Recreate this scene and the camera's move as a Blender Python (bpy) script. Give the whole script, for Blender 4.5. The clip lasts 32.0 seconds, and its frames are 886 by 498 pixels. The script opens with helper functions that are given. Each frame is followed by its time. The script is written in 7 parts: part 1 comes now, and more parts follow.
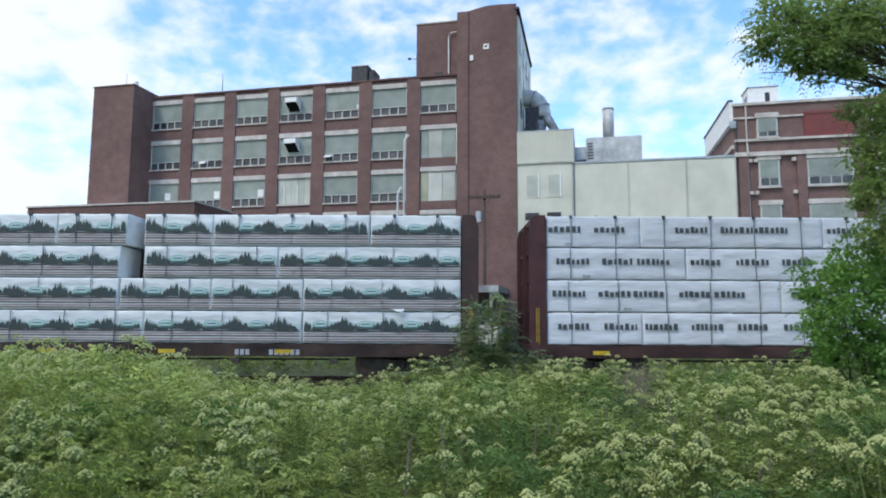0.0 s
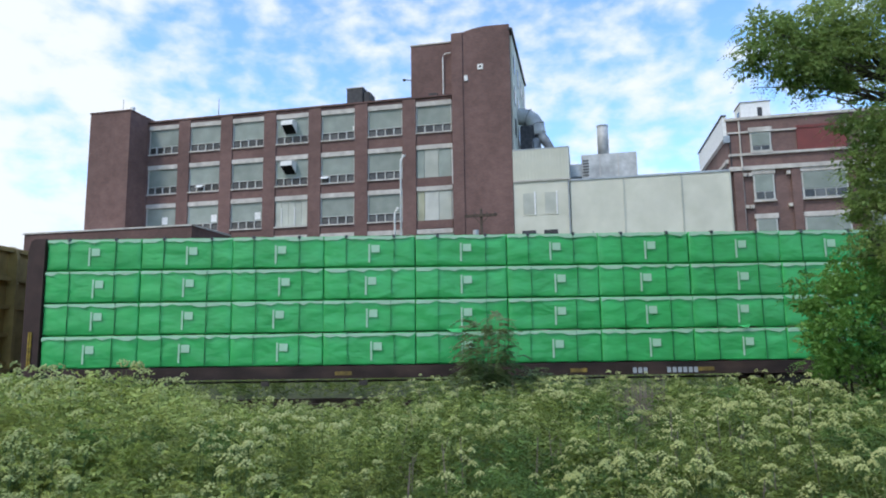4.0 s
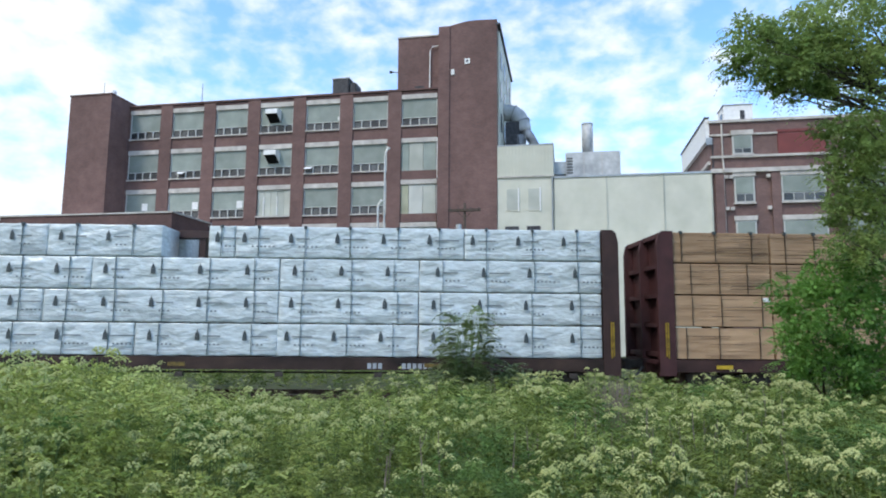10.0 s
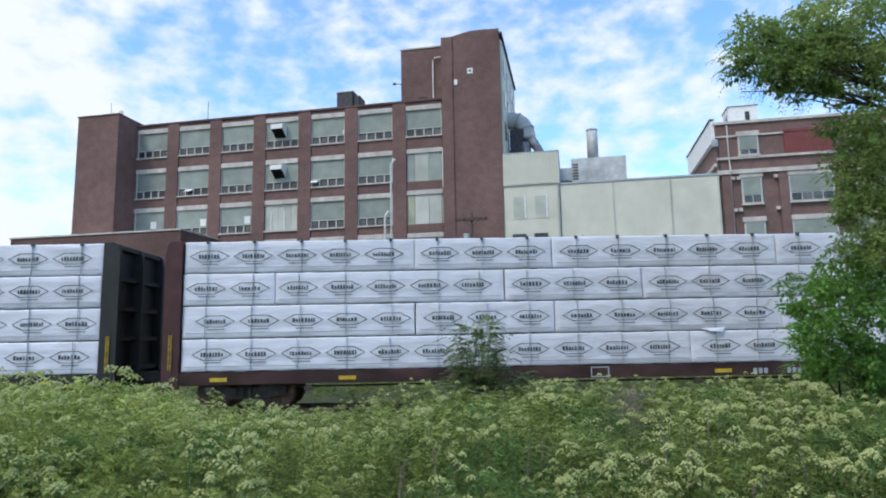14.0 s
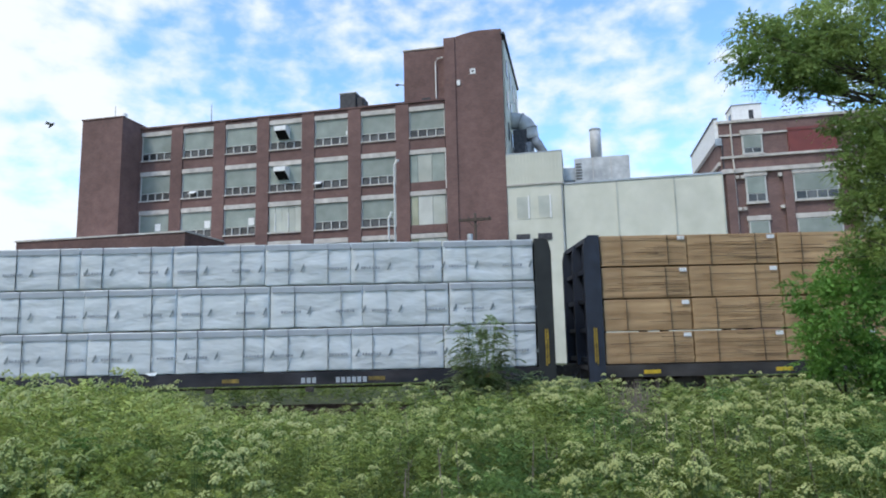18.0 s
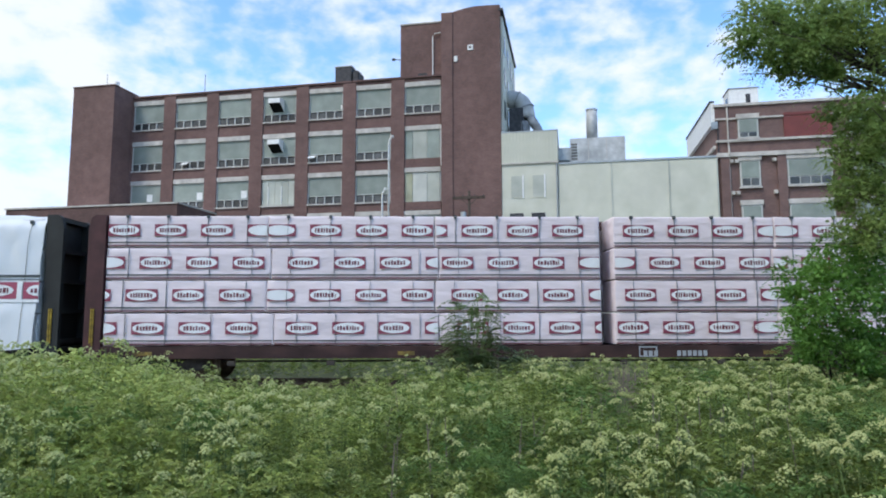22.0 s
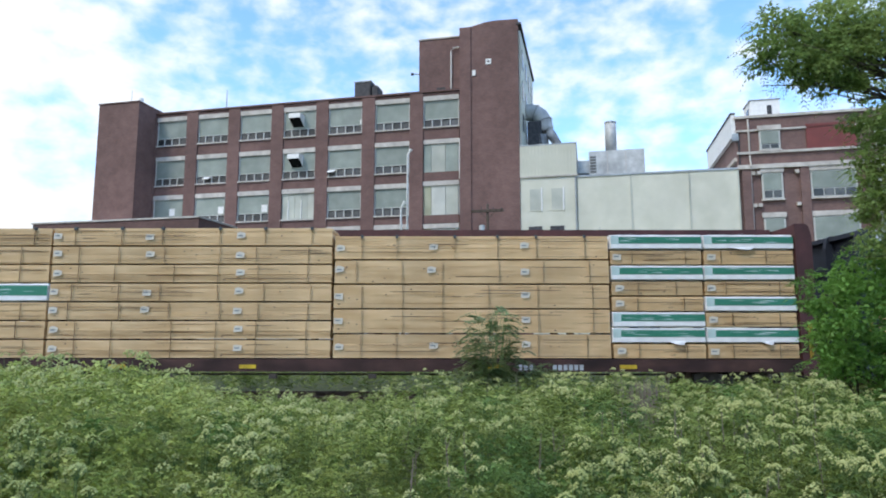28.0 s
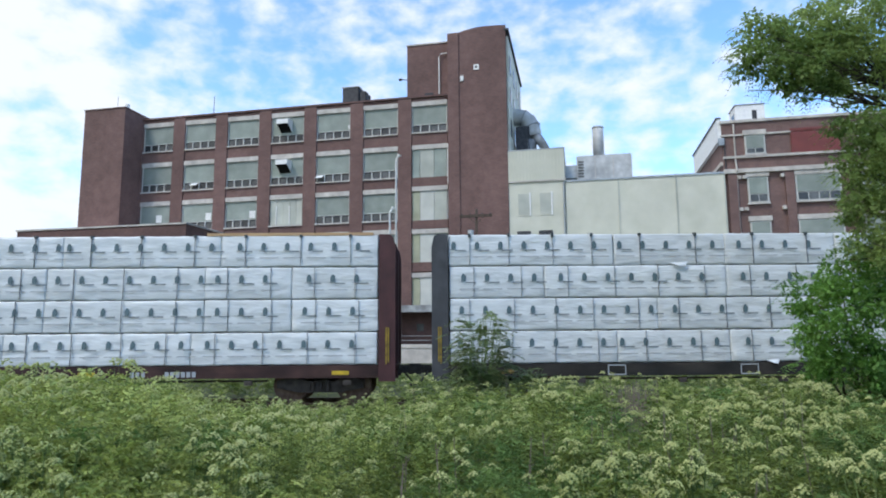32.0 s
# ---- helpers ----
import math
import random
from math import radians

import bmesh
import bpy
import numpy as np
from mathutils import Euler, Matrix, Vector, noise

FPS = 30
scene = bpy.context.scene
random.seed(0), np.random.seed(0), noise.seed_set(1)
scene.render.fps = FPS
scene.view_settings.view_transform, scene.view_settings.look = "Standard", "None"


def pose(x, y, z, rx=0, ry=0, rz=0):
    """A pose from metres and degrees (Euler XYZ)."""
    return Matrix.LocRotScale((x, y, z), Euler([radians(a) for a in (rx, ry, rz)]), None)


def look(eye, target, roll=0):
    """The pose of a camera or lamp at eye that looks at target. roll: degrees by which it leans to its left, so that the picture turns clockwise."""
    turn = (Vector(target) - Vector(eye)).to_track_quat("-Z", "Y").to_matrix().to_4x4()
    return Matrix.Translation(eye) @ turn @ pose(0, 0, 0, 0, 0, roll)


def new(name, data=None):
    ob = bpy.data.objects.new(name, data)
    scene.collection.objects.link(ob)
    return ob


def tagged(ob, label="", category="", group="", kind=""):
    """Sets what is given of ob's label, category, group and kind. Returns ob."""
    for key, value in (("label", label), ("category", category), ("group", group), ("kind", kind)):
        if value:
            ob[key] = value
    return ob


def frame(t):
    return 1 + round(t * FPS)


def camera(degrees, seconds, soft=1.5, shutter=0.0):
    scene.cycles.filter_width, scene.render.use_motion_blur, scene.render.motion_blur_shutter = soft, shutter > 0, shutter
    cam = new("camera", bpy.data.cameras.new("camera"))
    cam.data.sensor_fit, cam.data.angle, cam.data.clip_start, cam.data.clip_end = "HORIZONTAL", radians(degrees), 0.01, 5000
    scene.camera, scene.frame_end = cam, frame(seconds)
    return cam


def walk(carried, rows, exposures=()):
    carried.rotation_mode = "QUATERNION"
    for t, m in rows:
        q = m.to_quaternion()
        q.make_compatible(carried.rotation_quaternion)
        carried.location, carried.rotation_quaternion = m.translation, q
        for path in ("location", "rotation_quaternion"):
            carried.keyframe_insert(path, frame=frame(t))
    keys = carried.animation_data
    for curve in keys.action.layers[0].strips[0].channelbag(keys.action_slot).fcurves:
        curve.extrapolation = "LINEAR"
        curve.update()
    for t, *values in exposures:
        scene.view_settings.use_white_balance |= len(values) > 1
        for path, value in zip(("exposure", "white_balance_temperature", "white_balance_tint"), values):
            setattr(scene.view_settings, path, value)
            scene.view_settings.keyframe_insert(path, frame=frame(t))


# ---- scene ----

EXPOSURE = 0.09

EYE = (0.0, 0.0, 1.75)
# seconds, yaw, pitch, roll of the hand-held camera, which stays on one spot
TURNS = [
    (0, -0.03, 5.98, -0.30),
    (0.5, 0.17, 6.14, 0.03),
    (1, -0.30, 6.68, -0.22),
    (1.5, -0.84, 7.26, -0.43),
    (2, -1.13, 7.63, -0.40),
    (2.5, -1.06, 7.67, -0.30),
    (3, -0.70, 7.60, 0.30),
    (3.5, -0.33, 7.64, 0.59),
    (5.5, 0.13, 7.95, 0.93),
    (6, -0.04, 8.29, 0.94),
    (6.5, -0.51, 8.74, 0.30),
    (7, -1.01, 9.01, -0.19),
    (7.5, -1.36, 8.89, -0.61),
    (8, -1.63, 8.56, -0.97),
    (8.5, -1.80, 8.13, -1.08),
    (9, -1.90, 7.73, -0.95),
    (9.5, -1.85, 7.38, -0.72),
    (10, -1.82, 7.13, -0.48),
    (10.5, -1.60, 6.84, -0.34),
    (11, -1.28, 6.51, -0.12),
    (11.5, -1.03, 6.39, 0.07),
    (12, -0.85, 6.66, 0.06),
    (12.5, -0.83, 7.16, 0.18),
    (13, -0.87, 7.58, 0.24),
    (13.5, -0.87, 7.91, 0.43),
    (14, -0.92, 7.99, 1.01),
    (14.5, -0.96, 7.99, 1.25),
    (16.5, -1.07, 8.35, 0.57),
    (17, -0.86, 8.29, 0.87),
    (17.5, -0.71, 8.19, 1.03),
    (18, -0.55, 8.05, 1.28),
    (18.5, -0.41, 7.91, 1.59),
    (19, -0.34, 7.83, 1.57),
    (19.5, -0.28, 7.75, 1.16),
    (20, -0.28, 7.61, 1.47),
    (20.5, -0.77, 7.46, 1.46),
    (21, -1.34, 7.17, 0.02),
    (21.5, -1.45, 6.62, -0.16),
    (22, -1.32, 6.05, 0.09),
    (22.5, -0.85, 5.57, 0.31),
    (23, -0.21, 5.25, 0.14),
    (23.5, 0.24, 5.35, 0.13),
    (24, 0.02, 6.37, -0.05),
    (24.5, -0.44, 7.03, -0.26),
    (25, -0.74, 7.27, -0.80),
    (25.5, -0.38, 7.13, -0.67),
    (27.5, 0.52, 7.00, 0.12),
    (28, 0.31, 7.22, -0.04),
    (28.5, 0.02, 7.36, -0.36),
    (29, -0.38, 7.48, -0.60),
    (29.5, -0.86, 7.61, -0.68),
    (30, -1.21, 7.67, -0.72),
    (30.5, -1.36, 7.55, -0.20),
    (31, -1.14, 7.42, -0.04),
    (31.5, -0.80, 7.37, 0.34),
    (32, -0.61, 7.67, 0.41),
]
cam = camera(68.6, 32.0, soft=1.95)
walk(cam, [(t, pose(*EYE, 90 + pitch, roll, yaw)) for t, yaw, pitch, roll in TURNS],
     exposures=[(t, EXPOSURE + e) for t, e in ((0, 0), (1, 0.10), (2, 0.10), (3, -0.06), (6, 0), (8, 0), (9, 0.05), (10, 0.10), (11, -0.03), (12, 0), (13, 0), (14, -0.07), (17, 0), (19, -0.04), (20, 0), (21, -0.22),
                                                        (22, -0.04), (23, 0), (24, -0.04), (25, 0.14), (26.5, 0.08), (28, 0.10), (29, 0.04), (30, 0.23), (31, 0.09), (32, -0.02))])

# ---- sky and sun ----
SUN_FROM = Vector((-0.50, -0.45, 0.85)).normalized()


def build_world():
    w = bpy.data.worlds.new("sky")
    scene.world = w
    w.use_nodes = True
    nt = w.node_tree
    nt.nodes.clear()
    N, L = nt.nodes.new, nt.links.new
    out, bg = N("ShaderNodeOutputWorld"), N("ShaderNodeBackground")
    sky = N("ShaderNodeTexSky")
    sky.sky_type, sky.sun_disc = "NISHITA", False
    sky.sun_elevation = math.asin(SUN_FROM.z)
    sky.sun_rotation = math.atan2(SUN_FROM.x, SUN_FROM.y)
    sky.air_density, sky.dust_density, sky.ozone_density = 1.0, 0.6, 1.5
    co, sep = N("ShaderNodeTexCoord"), N("ShaderNodeSeparateXYZ")
    L(co.outputs["Generated"], sep.inputs[0])

    def m(op, a, b=None, clamp=False):
        n = N("ShaderNodeMath")
        n.operation, n.use_clamp = op, clamp
        for i, v in enumerate((a, b)):
            if v is None:
                continue
            if isinstance(v, (int, float)):
                n.inputs[i].default_value = v
            else:
                L(v, n.inputs[i])
        return n.outputs[0]

    x, y, z = sep.outputs
    comb = N("ShaderNodeCombineXYZ")
    L(x, comb.inputs[0]), L(y, comb.inputs[1]), L(m("MULTIPLY", z, 1.7), comb.inputs[2])
    big, fine = N("ShaderNodeTexNoise"), N("ShaderNodeTexNoise")
    for n, sc, det, ro, dist in ((big, 5.0, 3, 0.5, 0.2), (fine, 19.0, 4, 0.5, 0.12)):
        n.inputs["Scale"].default_value, n.inputs["Detail"].default_value = sc, det
        n.inputs["Roughness"].default_value, n.inputs["Distortion"].default_value = ro, dist
        L(comb.outputs[0], n.inputs["Vector"])
    # more cloud to the west (-x), and towards the horizon
    west = m("MULTIPLY", m("MAXIMUM", m("SUBTRACT", m("MULTIPLY", x, -1.0), 0.27), 0.0), 1.8)
    east = m("MULTIPLY", m("MAXIMUM", m("ADD", x, 0.0), 0.0), 0.0)
    lean = m("SUBTRACT", m("ADD", west, east), 0.03)
    low = m("MULTIPLY", m("SUBTRACT", 0.42, z), 0.30)
    cover = m("ADD", m("ADD", m("MULTIPLY", fine.outputs["Fac"], 1.25), m("MULTIPLY", big.outputs["Fac"], 0.7)), m("ADD", lean, low))
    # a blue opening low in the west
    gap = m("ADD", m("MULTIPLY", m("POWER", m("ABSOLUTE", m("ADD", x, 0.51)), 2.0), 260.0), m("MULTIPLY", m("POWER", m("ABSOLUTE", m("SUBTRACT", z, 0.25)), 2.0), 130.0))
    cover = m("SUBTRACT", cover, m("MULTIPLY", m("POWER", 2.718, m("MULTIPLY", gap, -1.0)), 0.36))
    ramp = N("ShaderNodeMapRange")
    ramp.interpolation_type = "SMOOTHSTEP"
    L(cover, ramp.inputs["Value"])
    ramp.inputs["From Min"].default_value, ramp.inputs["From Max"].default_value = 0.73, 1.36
    tint = N("ShaderNodeMix")
    tint.data_type = "RGBA"
    gain = N("ShaderNodeMix")
    gain.data_type, gain.blend_type = "RGBA", "MULTIPLY"
    gain.inputs[0].default_value = 1.0
    L(sky.outputs[0], gain.inputs[6])
    gain.inputs[7].default_value = (SKY_GAIN * 0.71, SKY_GAIN * 0.91, SKY_GAIN * 1.07, 1)
    L(ramp.outputs[0], tint.inputs[0])
    L(gain.outputs[2], tint.inputs[6])
    tint.inputs[7].default_value = (*CLOUD, 1)
    L(tint.outputs[2], bg.inputs["Color"])
    bg.inputs["Strength"].default_value = 0.1
    L(bg.outputs[0], out.inputs[0])


SKY_GAIN = 3.1
CLOUD = (9.15, 9.8, 10.5)
build_world()
sun_data = bpy.data.lights.new("sun", "SUN")
sun_data.energy, sun_data.angle, sun_data.color = 2.0, radians(14), (1.0, 0.955, 0.875)
sun = new("sun", sun_data)
sun.matrix_world = look(SUN_FROM * 100, (0, 0, 0))


# ---- materials ----
def material(name, c1, c2, scale=3.0, rough=0.6, metal=0.0, bump=0.15, bscale=40.0, stretch=(1, 1, 1), rnd=0.0, island=0.0,
             stain=0.0, stain_scale=0.5, spec=0.4, translucent=0.0):
    """Two tones by a noise, a wider stain, a fine bump, and a spread from piece to piece."""
    mt = bpy.data.materials.new(name)
    mt.use_nodes = True
    nt = mt.node_tree
    N, L = nt.nodes.new, nt.links.new
    b = nt.nodes["Principled BSDF"]
    co, mp = N("ShaderNodeTexCoord"), N("ShaderNodeMapping")
    L(co.outputs["Object"], mp.inputs["Vector"])
    mp.inputs["Scale"].default_value = stretch
    noise_a = N("ShaderNodeTexNoise")
    noise_a.inputs["Scale"].default_value, noise_a.inputs["Detail"].default_value = scale, 5
    L(mp.outputs[0], noise_a.inputs["Vector"])
    ramp = N("ShaderNodeValToRGB")
    ramp.color_ramp.elements[0].position, ramp.color_ramp.elements[1].position = 0.32, 0.68
    ramp.color_ramp.elements[0].color, ramp.color_ramp.elements[1].color = (*c1, 1), (*c2, 1)
    L(noise_a.outputs["Fac"], ramp.inputs[0])
    col = ramp.outputs[0]

    def times(col, fac):
        mx = N("ShaderNodeMix")
        mx.data_type, mx.blend_type = "RGBA", "MULTIPLY"
        mx.inputs[0].default_value = 1.0
        L(col, mx.inputs[6]), L(fac, mx.inputs[7])
        return mx.outputs[2]

    def spread(src, amount):
        mr = N("ShaderNodeMapRange")
        mr.inputs["To Min"].default_value, mr.inputs["To Max"].default_value = 1 - amount, 1 + amount
        L(src, mr.inputs["Value"])
        return mr.outputs[0]

    if rnd:
        col = times(col, spread(N("ShaderNodeObjectInfo").outputs["Random"], rnd))
    if island:
        col = times(col, spread(N("ShaderNodeNewGeometry").outputs["Random Per Island"], island))
    if stain:
        ns = N("ShaderNodeTexNoise")
        ns.inputs["Scale"].default_value, ns.inputs["Detail"].default_value = stain_scale, 6
        L(co.outputs["Object"], ns.inputs["Vector"])
        mr = N("ShaderNodeMapRange")
        mr.inputs["From Min"].default_value, mr.inputs["From Max"].default_value = 0.35, 0.65
        mr.inputs["To Min"].default_value, mr.inputs["To Max"].default_value = 1 - stain, 1.0
        L(ns.outputs["Fac"], mr.inputs["Value"])
        col = times(col, mr.outputs[0])
    L(col, b.inputs["Base Color"])
    b.inputs["Roughness"].default_value, b.inputs["Metallic"].default_value = rough, metal
    b.inputs["Specular IOR Level"].default_value = spec
    if bump:
        nb = N("ShaderNodeTexNoise")
        nb.inputs["Scale"].default_value, nb.inputs["Detail"].default_value = bscale, 4
        L(mp.outputs[0], nb.inputs["Vector"])
        bp = N("ShaderNodeBump")
        bp.inputs["Strength"].default_value, bp.inputs["Distance"].default_value = min(1.0, bump), 0.02
        L(nb.outputs["Fac"], bp.inputs["Height"])
        L(bp.outputs[0], b.inputs["Normal"])
    if translucent:
        tr, ms = N("ShaderNodeBsdfTranslucent"), N("ShaderNodeMixShader")
        ms.inputs[0].default_value = translucent
        L(col, tr.inputs["Color"])
        L(b.outputs[0], ms.inputs[1]), L(tr.outputs[0], ms.inputs[2])
        L(ms.outputs[0], nt.nodes["Material Output"].inputs["Surface"])
    return mt


def brick_material(name, c1, c2, mortar):
    mt = material(name, c1, c2, scale=1.2, rough=0.85, bump=0, stain=0.28, stain_scale=0.16)
    nt = mt.node_tree
    N, L = nt.nodes.new, nt.links.new
    b = nt.nodes["Principled BSDF"]
    src = b.inputs["Base Color"].links[0].from_socket
    co, sep, cmb = N("ShaderNodeTexCoord"), N("ShaderNodeSeparateXYZ"), N("ShaderNodeCombineXYZ")
    add = N("ShaderNodeMath")
    L(co.outputs["Object"], sep.inputs[0])
    L(sep.outputs[0], add.inputs[0]), L(sep.outputs[1], add.inputs[1])
    L(add.outputs[0], cmb.inputs[0]), L(sep.outputs[2], cmb.inputs[1])
    br = N("ShaderNodeTexBrick")
    br.inputs["Scale"].default_value = 1.0
    br.inputs["Brick Width"].default_value, br.inputs["Row Height"].default_value = 0.22, 0.075
    br.inputs["Mortar Size"].default_value = 0.008
    br.inputs["Color1"].default_value, br.inputs["Color2"].default_value = (0.85, 0.85, 0.85, 1), (1.12, 1.08, 1.05, 1)
    br.inputs["Mortar"].default_value = (*mortar, 1)
    L(cmb.outputs[0], br.inputs["Vector"])
    mx = N("ShaderNodeMix")
    mx.data_type, mx.blend_type = "RGBA", "MULTIPLY"
    mx.inputs[0].default_value = 1.0
    L(src, mx.inputs[6]), L(br.outputs["Color"], mx.inputs[7])
    L(mx.outputs[2], b.inputs["Base Color"])
    return mt


def wrap_material(name, c, dark=0.86, crease=0.5, rough=0.45, stretch=(0.6, 1, 2.2), scale=3.5, swirl=1.4):
    """Plastic lumber wrap: pale film with creases and a faint show-through."""
    c2 = tuple(v * dark for v in c)
    mt = material(name, c2, c, scale=scale, rough=rough, bump=0, rnd=0.05, stretch=stretch, spec=0.5)
    nt = mt.node_tree
    N, L = nt.nodes.new, nt.links.new
    b = nt.nodes["Principled BSDF"]
    co, mp = N("ShaderNodeTexCoord"), N("ShaderNodeMapping")
    L(co.outputs["Object"], mp.inputs["Vector"])
    mp.inputs["Scale"].default_value = stretch
    info, addv = N("ShaderNodeObjectInfo"), N("ShaderNodeVectorMath")
    L(mp.outputs[0], addv.inputs[0])
    sc = N("ShaderNodeMath")
    sc.operation = "MULTIPLY"
    sc.inputs[1].default_value = 37.0
    L(info.outputs["Random"], sc.inputs[0]), L(sc.outputs[0], addv.inputs[1])
    turn = N("ShaderNodeMapping")
    turn.inputs["Rotation"].default_value = (0, 0.6, 0)
    L(addv.outputs[0], turn.inputs["Vector"])
    soft, sharp, mix = N("ShaderNodeTexNoise"), N("ShaderNodeTexNoise"), N("ShaderNodeMath")
    soft.inputs["Scale"].default_value, soft.inputs["Detail"].default_value, soft.inputs["Distortion"].default_value = 1.5, 3, swirl * 0.15
    sharp.noise_type = "RIDGED_MULTIFRACTAL"
    sharp.inputs["Scale"].default_value, sharp.inputs["Detail"].default_value = 1.3, 3.0
    L(addv.outputs[0], soft.inputs["Vector"]), L(turn.outputs[0], sharp.inputs["Vector"])
    mix.operation = "MULTIPLY_ADD"
    mix.inputs[1].default_value = 0.22
    L(sharp.outputs["Fac"], mix.inputs[0]), L(soft.outputs["Fac"], mix.inputs[2])
    bp = N("ShaderNodeBump")
    bp.inputs["Strength"].default_value, bp.inputs["Distance"].default_value = min(1.0, crease * 1.25), 0.11
    L(mix.outputs[0], bp.inputs["Height"]), L(bp.outputs[0], b.inputs["Normal"])
    return mt


def plain(name, c, rough=0.6, metal=0.0, var=0.15):
    return material(name, tuple(v * (1 - var) for v in c), c, scale=4, rough=rough, metal=metal, bump=0.08)


M = {}
M["brick"] = brick_material("red_brick", (0.166, 0.096, 0.086), (0.210, 0.124, 0.110), (0.95, 1.05, 1.1))
M["brick_dark"] = brick_material("dark_brick", (0.125, 0.072, 0.065), (0.162, 0.093, 0.083), (0.95, 1.05, 1.1))
M["brick_right"] = brick_material("brown_brick", (0.17, 0.105, 0.095), (0.22, 0.135, 0.12), (0.95, 1.05, 1.1))
M["concrete"] = material("pale_concrete", (0.50, 0.46, 0.42), (0.64, 0.60, 0.55), scale=2, rough=0.85, stain=0.25, stain_scale=0.8)
M["panel"] = material("fibreglass_panel", (0.235, 0.275, 0.240), (0.315, 0.350, 0.315), scale=0.8, rough=0.65, bump=0.05, rnd=0.10, stain=0.15, stain_scale=0.6)
M["panel_pale"] = material("pale_panel", (0.44, 0.46, 0.40), (0.54, 0.55, 0.48), scale=0.7, rough=0.5, bump=0.05, rnd=0.10, stain=0.2, stain_scale=0.5)
M["panel_olive"] = material("olive_panel", (0.36, 0.37, 0.25), (0.46, 0.46, 0.33), scale=0.7, rough=0.6, bump=0.05, stain=0.25, stain_scale=0.6)
M["panel_bright"] = material("bright_panel", (0.54, 0.55, 0.50), (0.64, 0.64, 0.58), scale=0.7, rough=0.6, bump=0.05, stain=0.15, stain_scale=0.6)
M["frame"] = plain("painted_frame", (0.55, 0.55, 0.52))
M["glass"] = material("dark_glass", (0.035, 0.038, 0.038), (0.11, 0.11, 0.105), scale=0.7, rough=0.15, bump=0, rnd=0.5, spec=0.5)
M["cream"] = material("cream_siding", (0.57, 0.57, 0.47), (0.66, 0.65, 0.55), scale=0.6, rough=0.6, bump=0.05, stain=0.10, stain_scale=0.35)
M["galv"] = material("galvanised_metal", (0.36, 0.38, 0.39), (0.52, 0.54, 0.55), scale=1.5, rough=0.45, metal=0.55, bump=0.05, stain=0.3)
M["galv_pale"] = material("pale_galvanised", (0.42, 0.43, 0.43), (0.62, 0.63, 0.62), scale=1.1, rough=0.6, metal=0.15, bump=0.1, stain=0.35, stain_scale=0.9)
M["galv_old"] = material("weathered_galvanised", (0.24, 0.25, 0.26), (0.46, 0.47, 0.47), scale=1.2, rough=0.6, metal=0.3, bump=0.1, stain=0.5, stain_scale=0.9)
M["dark_metal"] = material("dark_metal", (0.03, 0.03, 0.035), (0.07, 0.07, 0.075), scale=3, rough=0.6, metal=0.3)
M["void"] = material("unlit_opening", (0.008, 0.009, 0.009), (0.014, 0.015, 0.015), scale=2, rough=0.9, bump=0, spec=0.1)
M["white_paint"] = plain("white_paint", (0.82, 0.82, 0.80), 0.5)
M["roofing"] = material("roofing_felt", (0.10, 0.10, 0.10), (0.17, 0.165, 0.16), scale=1, rough=0.9)
M["red_panel"] = material("red_panel", (0.155, 0.040, 0.036), (0.20, 0.050, 0.043), scale=1, rough=0.6)
M["old_wood"] = material("weathered_pole", (0.055, 0.040, 0.033), (0.10, 0.08, 0.062), scale=8, rough=0.9, stretch=(1, 1, 0.1))
M["soil"] = material("grassy_soil", (0.045, 0.06, 0.02), (0.10, 0.115, 0.05), scale=1.8, rough=0.95, bump=0.6, bscale=12, stain=0.35, stain_scale=0.25)
M["ballast"] = material("ballast_stone", (0.13, 0.12, 0.11), (0.26, 0.245, 0.23), scale=14, rough=0.9, bump=1.0, bscale=22)
M["sleeper"] = material("sleeper_wood", (0.05, 0.04, 0.03), (0.10, 0.08, 0.065), scale=6, rough=0.95)
M["rail"] = material("rail_steel", (0.10, 0.06, 0.045), (0.17, 0.12, 0.09), scale=8, rough=0.5, metal=0.6)


